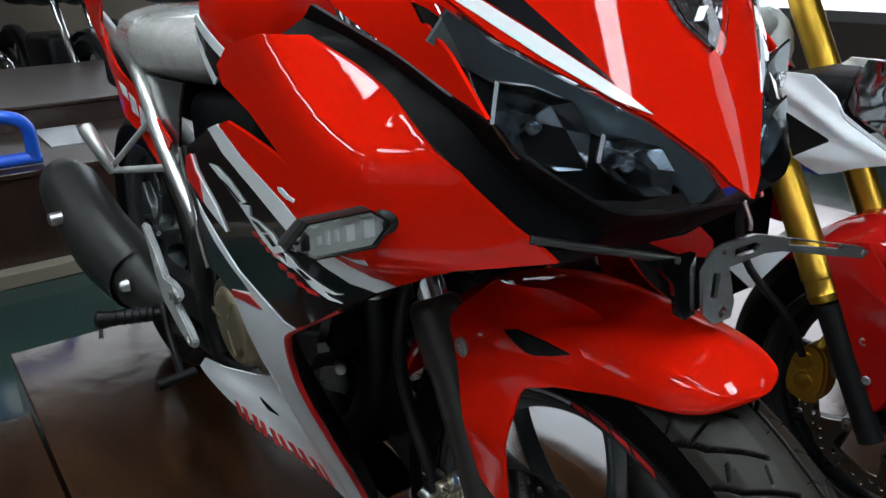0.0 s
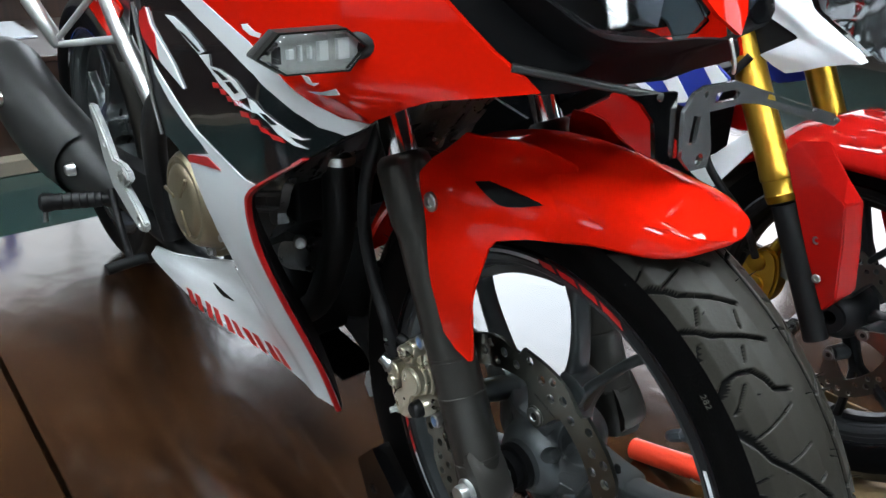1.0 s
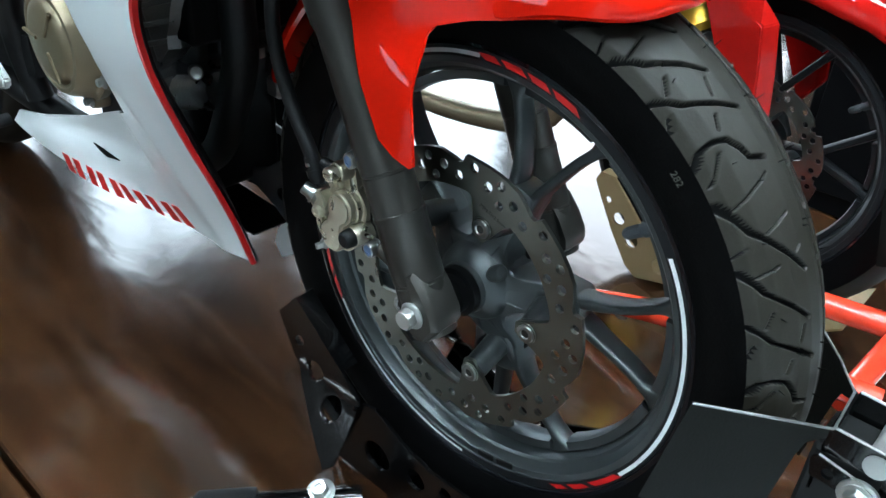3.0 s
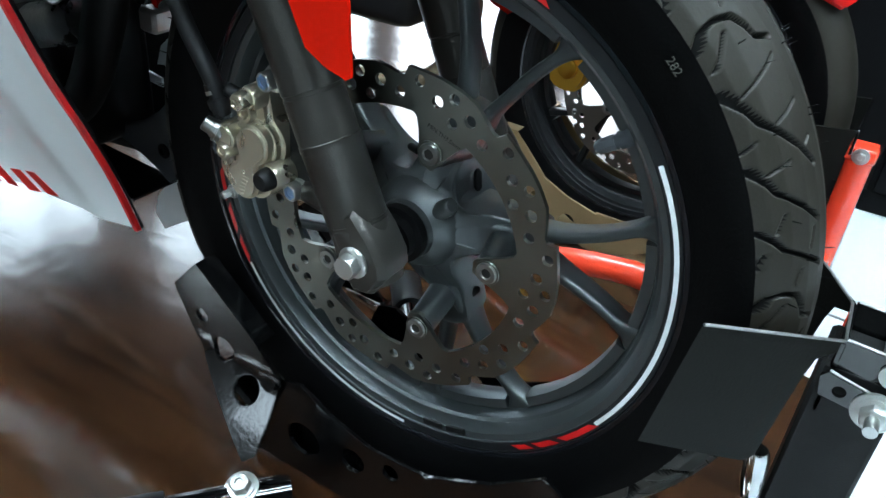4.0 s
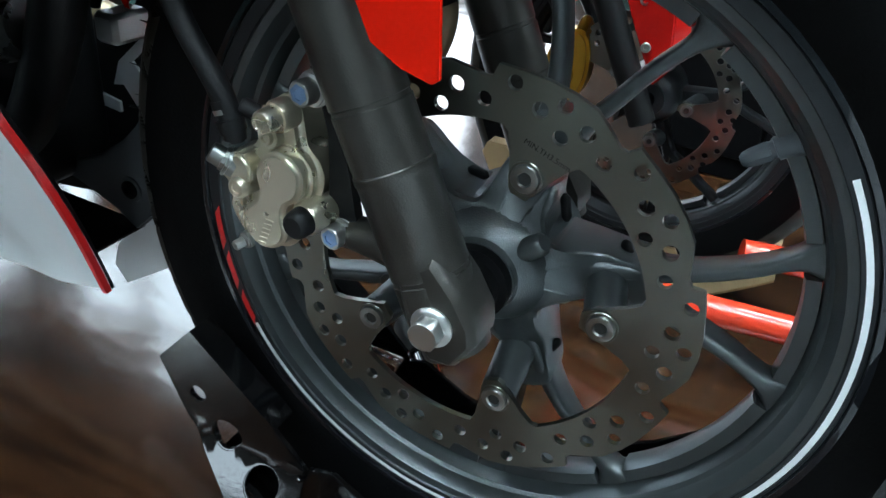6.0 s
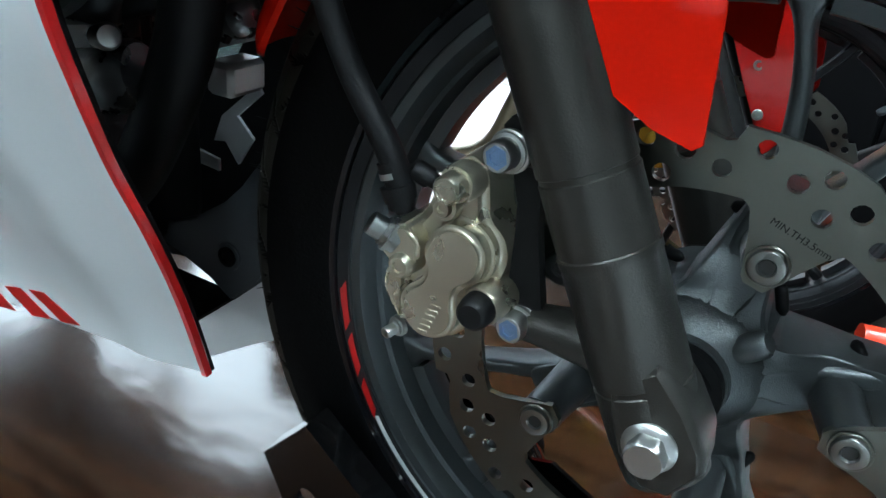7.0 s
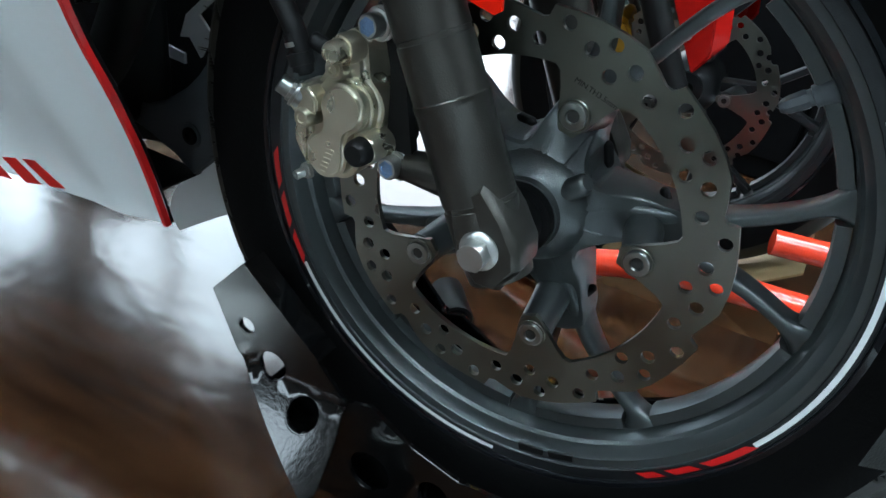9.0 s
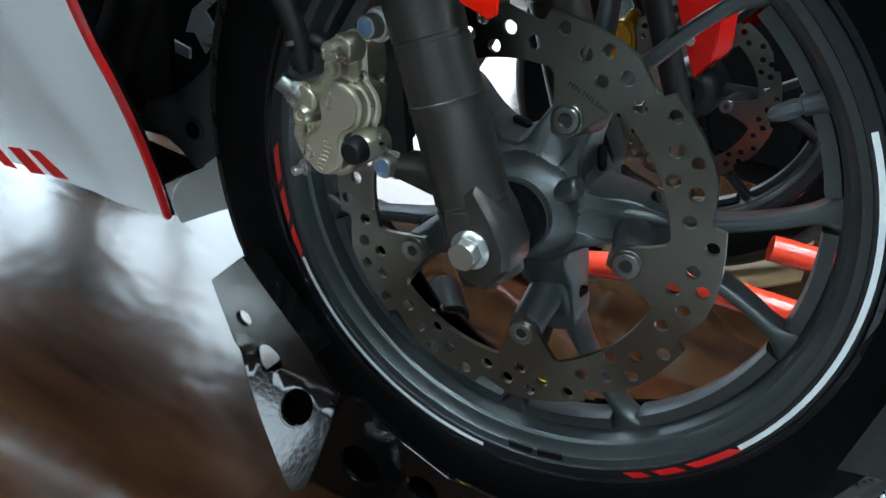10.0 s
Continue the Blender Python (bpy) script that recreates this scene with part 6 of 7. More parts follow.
    part("seat", hull([(-0.62, 0.07, 0.785, 0.035), (-0.72, 0.11, 0.775, 0.052), (-0.90, 0.128, 0.770, 0.058), (-1.04, 0.118, 0.775, 0.054), (-1.10, 0.07, 0.785, 0.035)], 28), WRAP, bike, "rider seat still wrapped in clear film")
    both("rear_side_panel", sheet([(-0.70, 0.74), (-0.80, 0.735), (-0.90, 0.735), (-0.98, 0.70), (-0.92, 0.64), (-0.83, 0.56), (-0.78, 0.57), (-0.74, 0.65)], lambda u, v, d: (u, -(0.128 - d - 0.1 * max(0, v - 0.70)), v), 0.004, 0.03), GREYPAINT, bike, "grey side panel under the seat")
    both("tail_panel", sheet([(-0.756, 0.648), (-0.869, 0.701), (-0.982, 0.728), (-1.07, 0.758), (-1.12, 0.800), (-1.06, 0.850), (-1.20, 0.90), (-1.42, 0.93), (-1.46, 0.89), (-1.30, 0.80), (-1.16, 0.752), (-1.06, 0.705), (-1.02, 0.655), (-0.924, 0.635), (-0.83, 0.595)], lambda u, v, d: (u, -(0.135 - d - 0.12 * max(0, -u - 1.0)), v), 0.004, 0.03), RED, bike, "glossy red tail panel")
    part("tail_seat", hull([(-1.04, 0.07, 0.85, 0.02), (-1.12, 0.11, 0.872, 0.03), (-1.35, 0.10, 0.905, 0.03), (-1.44, 0.06, 0.91, 0.02)]), MATBLACK, bike, "black passenger seat")
    for q in ([(-1.00, 0.712), (-0.985, 0.692), (-0.955, 0.684), (-0.960, 0.704)], [(-0.945, 0.698), (-0.940, 0.668), (-0.905, 0.664), (-0.915, 0.690)], [(-0.895, 0.684), (-0.900, 0.654), (-0.865, 0.645), (-0.870, 0.672)]):
        both("tail_lettering", sheet(q, lambda u, v, d: (u, -(0.1365 - d), v), 0.001, 0.03), WHITEDECAL, bike, "white tail lettering shapes")
    part("inner_tail", box(-1.30, -0.80, -0.09, 0.09, 0.66, 0.74, 0.02), DEEPBLACK, bike)
    part("airbox", box(-0.78, -0.50, -0.10, 0.10, 0.50, 0.72, 0.03), DEEPBLACK, bike)
    part("belly_pan", sheet([(-0.36, -0.03), (-0.80, -0.05), (-0.80, 0.05), (-0.36, 0.03)], lambda u, v, d: (u, v, 0.200 + d), 0.003, 0.05), DEEPBLACK, bike)


build_engine()


def build_rear_wheel():
    w = build_wheel(bike, Vector((-1.311, 0, 0.305)), 20, stripes=False, tread=False)
    w.name = "rear_wheel"
    w["label"] = "grey cast alloy rear wheel"


build_rear_wheel()

# ---- wheel chock under the front wheel ----
def build_chock(name, label, at, metal, y_half=0.082, low=False):
    ch = thing(name, label, "wheel chock", at)
    wing = [(-0.2405, 0.1750), (-0.2080, 0.2105), (-0.1320, 0.1480), (-0.1060, 0.1230), (-0.1010, 0.0900), (-0.1000, 0.0600), (-0.1110, 0.0515), (-0.1330, 0.0645), (-0.1630, 0.0835), (-0.1915, 0.1035), (-0.2155, 0.1230)]
    def oval(x, z, rx, rz, n=18):
        return [(x + rx * math.cos(2 * math.pi * i / n), z + rz * math.sin(2 * math.pi * i / n)) for i in range(n)]
    holes = [oval(-0.2045, 0.1530, 0.0076, 0.0072), oval(-0.1775, 0.1245, 0.0135, 0.0125), oval(-0.1370, 0.1010, 0.0150, 0.0122)]
    base = [(-0.150, 0.006), (-0.106, 0.118), (-0.084, 0.124), (-0.045, 0.104), (0.0, 0.092), (0.06, 0.096), (0.12, 0.128), (0.165, 0.165), (0.19, 0.150), (0.19, 0.006)]
    bholes = [circle(-0.081, 0.055, 0.0200), circle(-0.021, 0.064, 0.0140), circle(0.022, 0.076, 0.0090)]
    if low:
        wing = [(-0.271, 0.166), (-0.265, 0.184), (-0.232, 0.184), (-0.201, 0.154), (-0.167, 0.118), (-0.120, 0.097), (-0.064, 0.083), (-0.100, 0.020), (-0.157, 0.006), (-0.182, 0.022), (-0.224, 0.083), (-0.257, 0.140)]
        holes = [circle(-0.239, 0.138, 0.006), circle(-0.211, 0.109, 0.012), circle(-0.178, 0.075, 0.013), circle(-0.114, 0.050, 0.015)]
        base = [(-0.066, 0.084), (-0.017, 0.084), (0.054, 0.090), (0.065, 0.071), (0.03, 0.040), (-0.03, 0.012), (-0.099, 0.012)]
        bholes = [circle(-0.058, 0.054, 0.0080), circle(-0.021, 0.063, 0.0055)]
    for s in (-1, 1):
        for nm, o, h, y in (("wing_plate", wing, holes, y_half + 0.003), ("side_plate", base, bholes, y_half - 0.002)):
            bm = sheet(o, lambda u, v, d, y=y: (u, -y if d == 0 else -y + 0.005, v), 1.0, 0.010, h)
            bmesh.ops.bevel(bm, geom=[e for e in bm.edges if e.is_manifold and e.calc_face_angle(0) > 1.2], offset=0.0008, segments=2, affect="EDGES")
            if nm == "wing_plate" and not low:
                for v in bm.verts:
                    v.co.y -= 0.75 * max(0.0, 0.118 - v.co.z)
            part(nm, mirrored(bm) if s > 0 else bm, metal, ch)
        top = ((-0.272, 0.166), (-0.264, 0.184), (-0.232, 0.184)) if low else ((-0.2405, 0.1750), (-0.2085, 0.2105), (-0.134, 0.1485))
        fl = loft([[(x, s * (y_half + 0.004), z), (x + 0.003, s * (y_half + 0.004), z + 0.003), (x + 0.003, s * (y_half - 0.020), z + 0.003), (x, s * (y_half - 0.020), z)] for x, z in top])
        part("wing_flange", fl, metal, ch)
    return ch


def build_black_chock():
    ch = build_chock("wheel_chock", "black enamelled steel wheel chock with round holes", (0, 0, 0), STANDBLACK)
    part("cradle", sheet([(-0.20, -0.078), (0.20, -0.078), (0.20, 0.078), (-0.20, 0.078)], lambda u, v, d: (u, v, 0.010 - d + 0.9 * max(0, abs(u) - 0.075) ** 1.2), 0.004, 0.02), STANDBLACK, ch)
    # guard of two plates that run in to a narrow channel before the tyre
    side = [(0.227, 0.105, 0.268), (0.2415, 0.092, 0.363), (0.318, 0.021, 0.344), (0.317, 0.022, 0.336), (0.305, 0.0325, 0.330), (0.302, 0.0355, 0.317), (0.293, 0.044, 0.244), (0.288, 0.0485, 0.240)]
    for s in (-1, 1):
        y_mid = 0.0 if s < 0 else 0.010
        bm = bmesh.new()
        rows = [[bm.verts.new((x + 0.0025 * k, y_mid + s * (y - 0.0025 * k), z)) for x, y, z in side] for k in (0, 1)]
        bm.faces.new(rows[0])
        bm.faces.new(rows[1][::-1])
        for i in range(len(side)):
            j = (i + 1) % len(side)
            bm.faces.new((rows[0][i], rows[0][j], rows[1][j], rows[1][i]))
        bmesh.ops.recalc_face_normals(bm, faces=bm.faces)
        bmesh.ops.bevel(bm, geom=list(bm.edges), offset=0.0006, segments=1, affect="EDGES")
        part("guard", bm, GUARDGREY, ch, "worn black side of the front guard", 20)
    part("guard_front", box(0.316, 0.3205, -0.022, 0.032, 0.285, 0.3435, 0.001), STANDBLACK, ch, "black guard front")
    rim = [(0.2425, -0.0905, 0.3635), (0.319, -0.0205, 0.3445), (0.316, 0.0310, 0.3440), (0.296, 0.0530, 0.350), (0.2425, 0.1005, 0.3635)]
    part("worn_edge", tube(rim, 0.0011, 6, smooth=False), WORNEDGE, ch, "bare worn steel edge")
    for y in (-0.0215, 0.0305):
        part("channel_plate", plate([(0.319, 0.345), (0.405, 0.343), (0.405, 0.318), (0.319, 0.300)], y, y + 0.003, [circle(0.372, 0.331, 0.005, 10)]), STANDBLACK, ch)
        part("worn_edge", tube([(0.320, y + 0.0015, 0.3455), (0.405, y + 0.0015, 0.3435)], 0.0012, 6, smooth=False), WORNEDGE, ch, "bare worn steel edge")
    part("strut", box(0.3105, 0.3615, -0.022, 0.030, 0.012, 0.326, 0.003), MATBLACK, ch, "black square strut")
    part("strut_plate", plate([(0.313, 0.318), (0.317, 0.323), (0.352, 0.316), (0.385, 0.304), (0.385, 0.288), (0.357, 0.300), (0.316, 0.304)], -0.0285, -0.0250, [circle(0.327, 0.3115, 0.0045, 12)]), STANDBLACK, ch, "black drilled latch plate")
    part("worn_edge", tube([(0.3175, -0.0267, 0.3235), (0.352, -0.0267, 0.3165), (0.385, -0.0267, 0.3045)], 0.0011, 6, smooth=False), WORNEDGE, ch, "bare worn steel edge")
    part("strut_bolt", hexbolt((0.350, -0.0285, 0.307), (0, -1, 0), 0.0085, 0.010), ZINC, ch)
    part("strut_bolt", rod((0.350, -0.0385, 0.307), (0.350, -0.1, 0.307), [(0, 0.0045), (0.012, 0.0045)], 12), ZINC, ch)
    part("spacer", rod((0.352, -0.024, 0.333), (0.352, 0.03, 0.333), [(0, 0.009), (0.052, 0.009)], 20), ALLOY, ch)
    part("beam", box(-0.16, 0.60, -0.030, 0.030, 0.0, 0.009, 0.002), STANDBLACK, ch)
    part("front_bar", box(0.300, 0.330, -0.16, 0.16, 0.001, 0.030, 0.004), STANDBLACK, ch)
    for s in (-1, 1):
        foot = part("foot_tube", rod((-0.07, s * 0.112, 0.020), (-0.185, s * 0.251, 0.020), [(0, 0.016), (0.185, 0.016)], 20), STANDBLACK, ch)
        part("rubber_cap", rod((-0.143, s * 0.2003, 0.020), (-0.193, s * 0.2607, 0.020), [(0, 0.020), (0.002, 0.0215), (0.062, 0.0215), (0.066, 0.018)], 24), RUBBER, foot, "black rubber end cap")
        part("foot_bolt", hexbolt((-0.100, s * 0.146, 0.034), (0.1, s * 0.3, 1), 0.0095, 0.014), ZINC, ch, "zinc adjusting bolt")
        part("weld", tube([(-0.150, s * 0.0865, 0.012), (-0.128, s * 0.0870, 0.066), (-0.106, s * 0.0865, 0.118)], 0.0032, 8), STANDBLACK, ch)
    part("red_latch", rod((-0.02, 0.05, 0.05), (0.06, 0.10, 0.06), [(0, 0.010), (0.09, 0.010)], 12), ZINC, ch)
    part("adjuster_bar", rod((0.303, -0.034, 0.200), (0.296, -0.034, 0.250), [(0, 0.006), (0.008, 0.0085), (0.040, 0.0085), (0.045, 0.007)], 16), CHROME, ch)
    return ch


build_black_chock()


# ---- second motorcycle ----
B2 = Vector((-0.042, 0.738, 0.207))
RAKE2 = Vector((-math.sin(radians(27.5)), 0, math.cos(radians(27.5))))


def build_second_bike():
    bk = thing("motorcycle", "white and red naked motorcycle with gold forks", "motorcycle")
    w = build_wheel(bk, B2, 8, slim=True, stripes=False, tread=False)
    build_disc(w, -0.058, 0.132, 30, 0.060)
    for s in (-1, 1):
        base = B2 + Vector((0, 0.100 * s, 0))
        leg = part("fork_leg", rod(base, base + RAKE2, [(-0.02, 0.019), (0.20, 0.019)], 24), MATBLACK, bk)
        part("fork_tube", rod(base + 0.205 * RAKE2, base + RAKE2, [(0.0, 0.0225), (0.012, 0.0250), (0.014, 0.0235), (0.035, 0.0235), (0.037, 0.0255), (0.05, 0.0255), (0.052, 0.0245), (0.50, 0.0245)], 28), GOLDFORK, leg, "gold anodised upper fork tube")
        rimv = [(-0.138, 0.473, 0.0), (-0.121, 0.495, 0.0), (-0.076, 0.506, 0.0), (-0.037, 0.462, 0.0), (-0.010, 0.435, 0.002), (0.002, 0.362, 0.006), (0.010, 0.300, 0.008), (-0.027, 0.249, 0.002), (-0.071, 0.332, 0.0), (-0.027, 0.428, 0.015), (-0.017, 0.367, 0.013), (-0.008, 0.283, 0.010)]
        cov = bmesh.new()
        vs = [cov.verts.new((x, -(0.125 + (q if i > 8 else -q)), z)) for i, (x, z, q) in enumerate(rimv)]
        for q in ((0, 1, 9), (1, 2, 3, 9), (3, 4, 9), (4, 5, 10, 9), (5, 6, 11, 10), (6, 7, 11), (7, 8, 10, 11), (8, 0, 9, 10)):
            cov.faces.new([vs[i] for i in q])
        top = cov.faces[:]
        bmesh.ops.recalc_face_normals(cov, faces=top)
        bmesh.ops.solidify(cov, geom=top, thickness=0.003)
        bmesh.ops.bevel(cov, geom=[e for e in cov.edges if e.is_manifold and e.calc_face_angle(0) > 0.15], offset=0.0018, segments=2, affect="EDGES")
        if s > 0:
            cov = mirrored(cov)
        o = part("fork_guard", cov, DEEPRED, leg, "glossy red creased fork guard", 24)
        o.location = (0, B2.y, 0)
        for x, z in ((-0.058, 0.359), (-0.045, 0.300)):
            part("guard_bolt", capbolt((x, B2.y + s * 0.126, z), (0, s, 0), 0.0068, 0.004), ZINC, leg)
        part("clamp", rod(base + 0.47 * RAKE2, base + RAKE2, [(0, 0.033), (0.035, 0.033)], 24), MATBLACK, bk)
    def ring(a, hw, rt, re):
        ca, sa = math.cos(radians(a)), math.sin(radians(a))
        pts = [(hw * math.copysign(min(1, abs(f) * 1.3), f), rt - (rt - re) * sm((abs(f) - 0.3) / 0.7)) for f in (-1 + k / 6 for k in range(13))]
        return [B2 + Vector((r * ca, y, r * sa)) for y, r in pts] + [B2 + Vector(((r - 0.004) * ca, y * 0.95, (r - 0.004) * sa)) for y, r in reversed(pts)]
    part("front_mudguard", loft([ring(*q) for q in ((38, 0.04, 0.315, 0.30), (45, 0.062, 0.325, 0.285), (60, 0.074, 0.330, 0.270), (80, 0.085, 0.330, 0.262), (100, 0.095, 0.325, 0.262), (112, 0.080, 0.318, 0.280), (135, 0.06, 0.31, 0.29))]), DEEPRED, bk, "glossy red front mudguard", 55)
    # gold caliper on the far side of the disc
    cal = plate(rounded([(-0.197, 0.195), (-0.192, 0.260), (-0.162, 0.290), (-0.137, 0.275), (-0.132, 0.220), (-0.152, 0.185)], 4), 0.668, 0.708)
    bmesh.ops.bevel(cal, geom=[e for e in cal.edges if e.is_manifold and e.calc_face_angle(0) > 0.7], offset=0.005, segments=2, affect="EDGES")
    c = part("brake_caliper", cal, GOLDFORK, bk, "gold brake caliper")
    for x, z in ((-0.172, 0.260), (-0.167, 0.222)):
        part("piston_cover", rod((x, 0.670, z), (x, 0.6, z), [(0, 0.017), (0.006, 0.016), (0.008, 0.012)], 20), GOLDFORK, c)
    part("caliper_bridge", tube([(-0.150, 0.668, 0.287), (-0.150, 0.690, 0.300), (-0.150, 0.712, 0.287)], 0.008, 12), GOLDFORK, c)
    H2 = Vector((0.0, 0.63, 0.252))
    done = set(bk.children)
    # white head cowl, lamp, black infill
    hd = [(-0.235, 0.712), (-0.205, 0.735), (-0.150, 0.735), (-0.116, 0.712), (-0.109, 0.702), (-0.103, 0.692), (-0.080, 0.673), (-0.056, 0.655), (-0.040, 0.642), (-0.031, 0.633), (-0.036, 0.6295), (-0.050, 0.6275), (-0.082, 0.619), (-0.105, 0.609), (-0.127, 0.602), (-0.146, 0.609), (-0.165, 0.621), (-0.117, 0.650), (-0.114, 0.6525), (-0.117, 0.6555), (-0.200, 0.690)]
    def cowl_y(u, v):
        return 0.10 - 0.5 * max(0, u + 0.10) + 0.007 * math.exp(-((v - 0.672 + 0.55 * (u + 0.11)) / 0.010) ** 2) - 0.012 * sm((0.632 - v) / 0.03)
    sh = sheet(hd, lambda u, v, d: (u, -(cowl_y(u, v) - d), v), 0.004, 0.007)
    for bm in (sh, mirrored(sh)):
        part("head_cowl", bm, WHITE, bk, "glossy white head cowl").location = (0, H2.y, 0)
    tri = plate([(-0.216, 0.698), (-0.113, 0.653), (-0.166, 0.616), (-0.192, 0.630)], 0.535, 0.539)
    part("cowl_infill", tri, MATBLACK, bk, "black triangular infill")
    lo = [(-0.112, 0.699), (-0.106, 0.690), (-0.058, 0.653), (-0.031, 0.631), (0.001, 0.631), (0.014, 0.673), (-0.025, 0.749), (-0.095, 0.757)]
    def lamp_y(u):
        return 0.090 - 0.5 * max(0, u + 0.10)
    for s in (-1, 1):
        hl = part("headlight", sheet(lo, lambda u, v, d: (u, H2.y + s * (lamp_y(u) - 0.016 + 0.0035 * noise.noise(Vector((u * 75, v * 45, 2.0 + s))) - d), v), 0.003, 0.006), REFLECTOR, bk, "clear faceted headlight", 40)
        part("lens", sheet(lo, lambda u, v, d: (u, H2.y + s * (lamp_y(u) - 0.002 - d), v), 0.002, 0.012), LENS, hl, "clear curved lens")
    part("head_shell", box(-0.22, -0.11, H2.y - 0.07, H2.y + 0.07, 0.64, 0.73, 0.02), DEEPBLACK, bk)
    part("turn_signal", rod((-0.20, H2.y - 0.13, 0.80), (-0.20, H2.y - 0.24, 0.80), [(0, 0.01), (0.02, 0.012), (0.025, 0.022), (0.07, 0.022), (0.08, 0.012)], 16), LAMPGREY, bk)
    # shrouds beside the tank
    sr = [(-0.44, 0.560), (-0.36, 0.545), (-0.25, 0.480), (-0.245, 0.455), (-0.30, 0.440), (-0.42, 0.445), (-0.50, 0.50)]
    bl = [(-0.36, 0.560), (-0.308, 0.585), (-0.237, 0.625), (-0.180, 0.590), (-0.195, 0.552), (-0.250, 0.535)]
    both_y = [("radiator_shroud", sr, DEEPRED, "glossy red radiator shroud"), ("tank_shroud", bl, BLUE, "blue and white tank shroud")]
    for nm, o, m, lab in both_y:
        bm = sheet(o, lambda u, v, d: (u, -(0.135 - d), v), 0.004, 0.03)
        for q in (bm, mirrored(bm)):
            part(nm, q, m, bk, lab).location = (0, H2.y, 0)
    for q in ([(-0.31, 0.585), (-0.285, 0.600), (-0.235, 0.545), (-0.258, 0.538)], [(-0.245, 0.622), (-0.232, 0.626), (-0.182, 0.588), (-0.190, 0.562)], [(-0.36, 0.56), (-0.345, 0.568), (-0.29, 0.542), (-0.31, 0.540)]):
        part("shroud_stripe", sheet(q, lambda u, v, d: (u, H2.y - (0.137 - d), v), 0.001, 0.03), WHITEDECAL, bk, "white shroud stripe")
    part("low_cowl", sheet([(-0.251, 0.435), (-0.200, 0.410), (-0.128, 0.512), (-0.134, 0.540), (-0.20, 0.47)], lambda u, v, d: (u, H2.y - (0.10 - d), v), 0.004, 0.03), WHITE, bk, "white lower cowl blade")
    part("hose", tube([(-0.17, 0.52, 0.62), (-0.21, 0.50, 0.55), (-0.20, 0.51, 0.46), (-0.14, 0.54, 0.38), (-0.12, 0.56, 0.32)], 0.006, 10), RUBBER, bk)
    part("radiator", box(-0.34, -0.30, 0.53, 0.73, 0.33, 0.56, 0.004), DEEPBLACK, bk)
    part("engine", box(-0.72, -0.38, 0.53, 0.73, 0.27, 0.52, 0.03), ENGINEDARK, bk, "dark engine block")
    part("header_pipe", tube([(-0.38, 0.63, 0.40), (-0.33, 0.63, 0.34), (-0.33, 0.62, 0.26), (-0.40, 0.60, 0.17), (-0.7, 0.58, 0.15), (-1.0, 0.52, 0.25)], 0.020, 14), BRONZE, bk)
    part("fuel_tank", loft([[(x, H2.y + w_ * math.cos(t), zc + h * math.sin(t)) for t in (2 * math.pi * k / 18 for k in range(18))] for x, w_, zc, h in ((-0.30, 0.10, 0.74, 0.07), (-0.40, 0.15, 0.76, 0.11), (-0.58, 0.15, 0.80, 0.10), (-0.70, 0.09, 0.80, 0.05))]), WHITE, bk, "white fuel tank")
    part("seat", loft([[(x, H2.y + w_ * math.cos(t), zc + h * math.sin(t)) for t in (2 * math.pi * k / 14 for k in range(14))] for x, w_, zc, h in ((-0.70, 0.07, 0.80, 0.03), (-0.76, 0.11, 0.81, 0.04), (-0.82, 0.10, 0.83, 0.035), (-0.86, 0.05, 0.85, 0.02))]), MATBLACK, bk, "black seat")
    part("handlebar", tube([(-0.22, H2.y - 0.36, 0.93), (-0.20, H2.y - 0.2, 0.90), (-0.18, H2.y, 0.86), (-0.20, H2.y + 0.2, 0.90), (-0.22, H2.y + 0.36, 0.93)], 0.012, 12), MATBLACK, bk)
    part("frame", tube([(-0.25, 0.63, 0.74), (-0.40, 0.56, 0.60), (-0.65, 0.54, 0.45), (-0.75, 0.56, 0.28)], 0.020, 12), MATBLACK, bk)
    # the upper works stand a little further off and larger
    eye = Vector((0.416, -0.493, 0.834))
    grow = Matrix.Translation(eye) @ Matrix.Scale(1.096, 4) @ Matrix.Translation(-eye)
    for o in bk.children:
        if o not in done:
            o.data.transform(grow @ Matrix.Translation(o.location))
            o.location = (0, 0, 0)
    r = build_wheel(bk, Vector((-1.40, 0.738, 0.212)), 20, slim=True, stripes=False, tread=False)
    r.name = "rear_wheel"
    r["label"] = "grey cast rear wheel"
    return bk


build_second_bike()


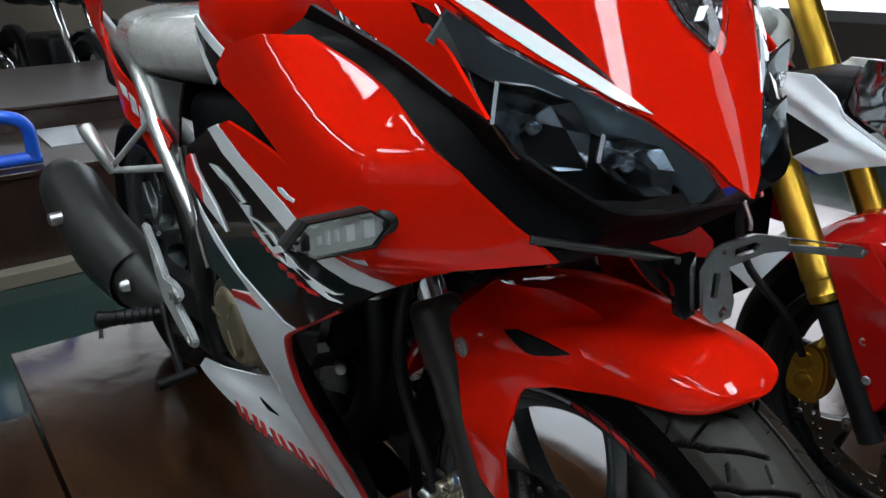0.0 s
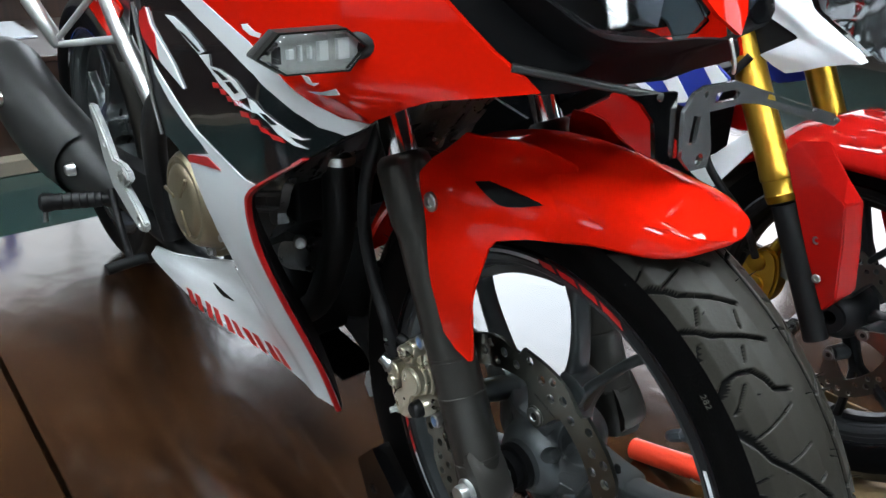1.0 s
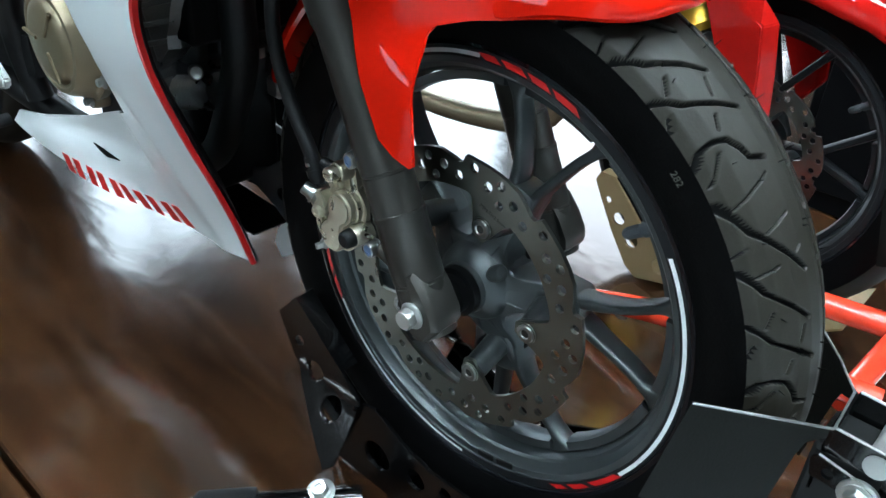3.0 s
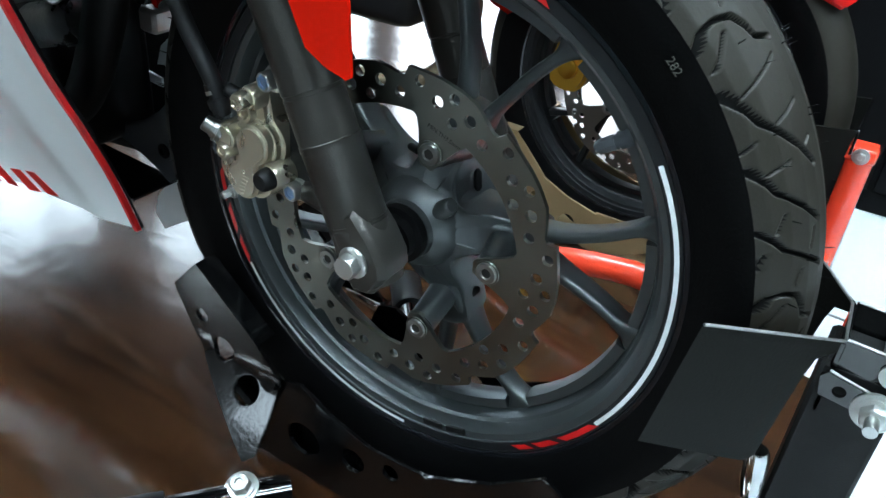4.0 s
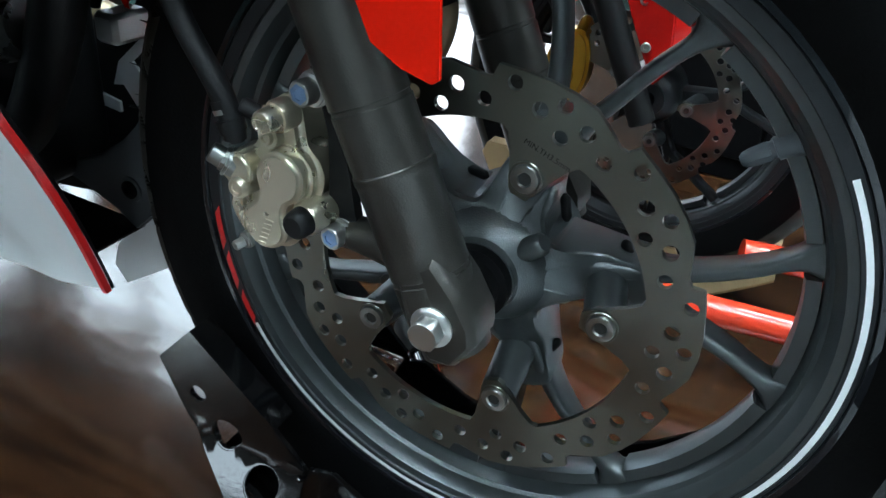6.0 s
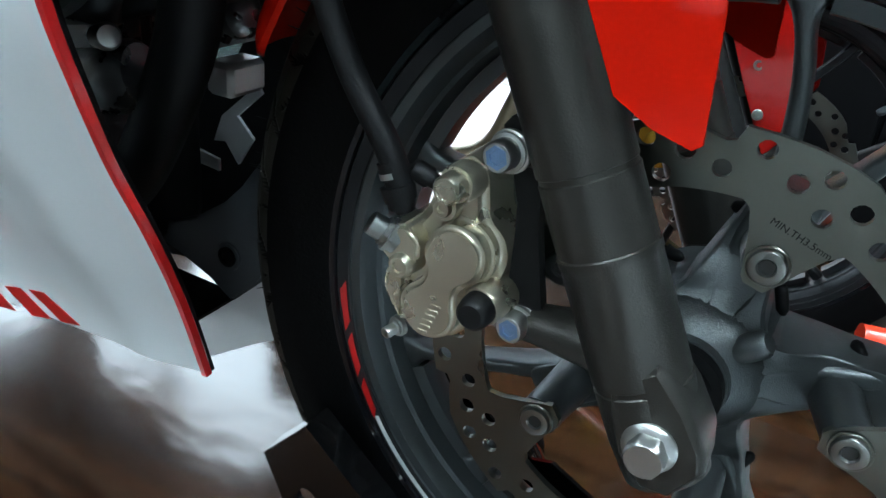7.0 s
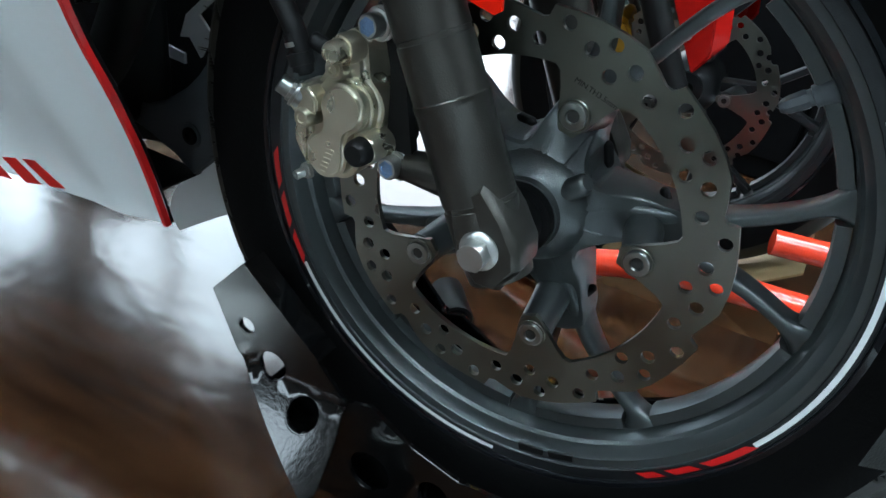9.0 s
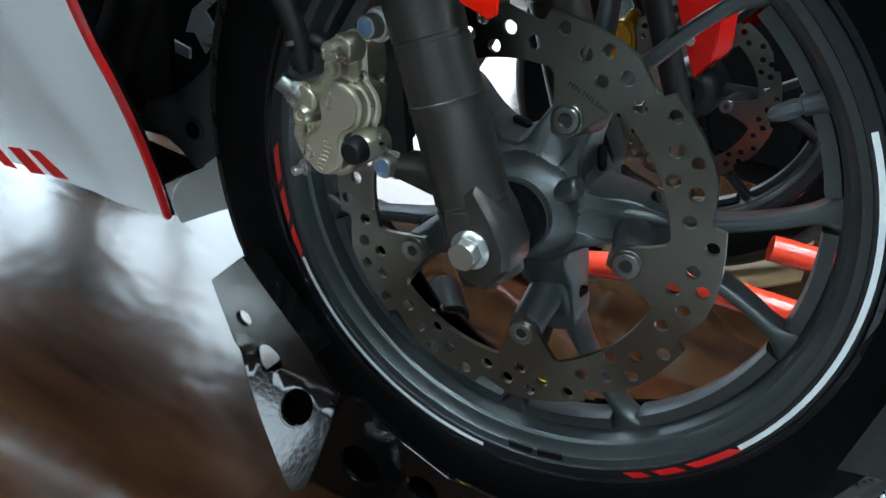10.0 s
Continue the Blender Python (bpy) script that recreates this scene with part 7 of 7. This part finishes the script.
def build_second_chock():
    ch = build_chock("wheel_chock", "tan gold steel wheel chock with round holes and red feet", (0.0, B2.y, -0.088), GOLDPLATE, 0.085, True)
    part("cradle", sheet([(-0.20, -0.08), (0.20, -0.08), (0.20, 0.08), (-0.20, 0.08)], lambda u, v, d: (u, v, 0.010 - d + 0.9 * max(0, abs(u) - 0.075) ** 1.2), 0.004, 0.02), GOLDPLATE, ch)
    done = set(ch.children)
    part("foot_bar", tube([(-0.20, -0.25, 0.057), (-0.145, -0.25, 0.074), (-0.055, -0.25, 0.104), (0.025, -0.25, 0.120), (0.085, -0.25, 0.123), (0.26, -0.22, 0.115)], 0.0175, 16), STANDRED, ch, "orange red tubular foot bar")
    part("foot_bar", tube([(0.10, -0.03, 0.095), (0.22, 0.0, 0.090)], 0.019, 14, smooth=False), STANDRED, ch, "orange red tubular foot bar")
    part("cross_bar", tube([(0.22, -0.20, 0.075), (0.235, 0.02, 0.090)], 0.017, 14, smooth=False), STANDRED, ch, "orange red cross bar")
    part("post", tube([(0.238, 0.090, -0.038), (0.238, 0.090, 0.230)], 0.019, 18, smooth=False), STANDRED, ch, "orange red upright post")
    part("post_head", box(0.217, 0.259, 0.070, 0.110, 0.2305, 0.252, 0.003), STANDRED, ch)
    part("post_bolt", hexbolt((0.238, 0.069, 0.241), (0, -1, 0), 0.007, 0.008), ZINC, ch)
    for y in (0.025, 0.187):
        part("guard", plate([(0.137, 0.278), (0.222, 0.290), (0.212, 0.175), (0.165, 0.160)], y, y + 0.004), GUARDGREY, ch, "worn black guard plate")
    part("guard_front", box(0.222, 0.226, 0.030, 0.186, 0.253, 0.290, 0.001), STANDBLACK, ch, "black guard front")
    part("bolt", hexbolt((-0.085, -0.252, 0.085), (0.2, -1, 0.2), 0.008, 0.012), ZINC, ch)
    for o in ch.children:
        if o not in done:
            o.data.transform(Matrix.Translation((0.045, -0.108, 0.048)))


build_second_chock()


# ---- far bikes on the plinth ----
def build_far_bike(at, turn, tank, label):
    bk = thing("motorcycle", label, "motorcycle", at, "motorcycles behind the plinth")
    bk.rotation_euler = (0, 0, radians(turn))
    for x in (0.0, -1.3):
        prof = [(0.29, 0), (0.285, 0.03), (0.26, 0.05), (0.22, 0.04), (0.19, 0.03), (0.19, -0.03), (0.22, -0.04), (0.26, -0.05), (0.285, -0.03)]
        wl = part("wheel", turned(prof, 40, centre=(x, 0, 0.29)), RUBBER, bk)
        for k in range(5):
            s = spoke_bar(72 * k, 0.02, 72 * k, 0.2, 0.03, 0.02, 0.03, 0.03)
            bmesh.ops.translate(s, vec=(x, 0, 0.29), verts=s.verts)
            part("spoke", s, CASTGREY, wl)
    for s in (-1, 1):
        part("fork_leg", tube([(0, s * 0.09, 0.29), (-0.3, s * 0.09, 0.92)], 0.024, 12, smooth=False), CHROME, bk)
        part("mirror", tube([(-0.3, s * 0.25, 1.0), (-0.28, s * 0.34, 1.12), (-0.28, s * 0.42, 1.14)], [0.006, 0.03, 0.05], 10), MATBLACK, bk)
    part("engine", box(-0.75, -0.35, -0.13, 0.13, 0.22, 0.56, 0.04), ENGINEDARK, bk)
    for k, (nm, m, st) in enumerate((("fuel_tank", tank, ((-0.3, 0.08, 0.86, 0.05), (-0.42, 0.16, 0.86, 0.12), (-0.62, 0.15, 0.83, 0.11), (-0.72, 0.08, 0.80, 0.05))), ("seat", MATBLACK, ((-0.72, 0.08, 0.77, 0.03), (-0.95, 0.14, 0.77, 0.05), (-1.35, 0.10, 0.86, 0.04), (-1.5, 0.04, 0.9, 0.02))), ("head_cowl", tank, ((-0.05, 0.06, 0.82, 0.05), (-0.12, 0.12, 0.85, 0.11), (-0.28, 0.14, 0.9, 0.12))))):
        part(nm, loft([[(x, w * math.cos(t), zc + h * math.sin(t)) for t in (2 * math.pi * j / 16 for j in range(16))] for x, w, zc, h in st]), m, bk)
    part("silencer", tube([(-0.5, -0.14, 0.26), (-0.9, -0.16, 0.28), (-1.05, -0.18, 0.36), (-1.45, -0.19, 0.46)], [0.02, 0.025, 0.05, 0.05], 14), CHROME, bk)
    part("front_mudguard", turned([(0.31, -0.05), (0.325, 0.0), (0.31, 0.05), (0.306, 0.0)], 20, 40, 90, (0, 0, 0.29)), tank, bk)
    part("side_stand", tube([(-0.7, 0.12, 0.25), (-0.62, 0.28, 0.0)], 0.012, 8, smooth=False), MATBLACK, bk)


build_far_bike((-4.72, 0.02, FLOOR_Z), 10, GLOSSBLACK, "black motorcycle parked behind the dark plinth")
build_far_bike((-4.72, 0.64, FLOOR_Z), 10, GREYPAINT, "dark grey motorcycle parked behind the dark plinth")
build_far_bike((-4.74, 1.26, FLOOR_Z), 8, GLOSSBLACK, "black motorcycle parked behind the dark plinth")




def build_blue_stand():
    st = thing("paddock_stand", "blue tubular paddock stand on the green floor", "stand", (-2.47, -0.19, 0.262))
    part("hoop", tube([(0.0, -0.18, 0.02), (0.02, -0.17, 0.14), (0.03, -0.05, 0.18), (0.03, 0.08, 0.15), (0.0, 0.10, 0.02)], 0.022, 12), STANDBLUE, st)
    part("bar", tube([(0.0, -0.20, 0.025), (0.0, 0.12, 0.025)], 0.022, 12, smooth=False), STANDBLUE, st)


build_blue_stand()



def build_counter():
    ct = thing("counter", "black panelled counter standing at the platform edge", "counter", (1.22, 1.38, -0.0875))
    part("carcass", box(-1.32, 1.22, -0.19, 0.20, 0.0, 1.15, 0.004), CHINBLACK, ct)
    part("worktop", box(-1.34, 1.25, -0.22, 0.22, 1.151, 1.185, 0.004), CHINBLACK, ct)
    first = part("board", box(-0.097, 0.097, -0.010, 0.0, -0.53, 0.53, 0.003), CHINBLACK, ct)
    first.location = (-1.20, -0.1905, 0.58)
    for k in range(1, 12):
        o = new("board", first.data)
        o.parent, o.location = ct, (-1.20 + 0.2 * k, -0.1905, 0.58)


build_counter()
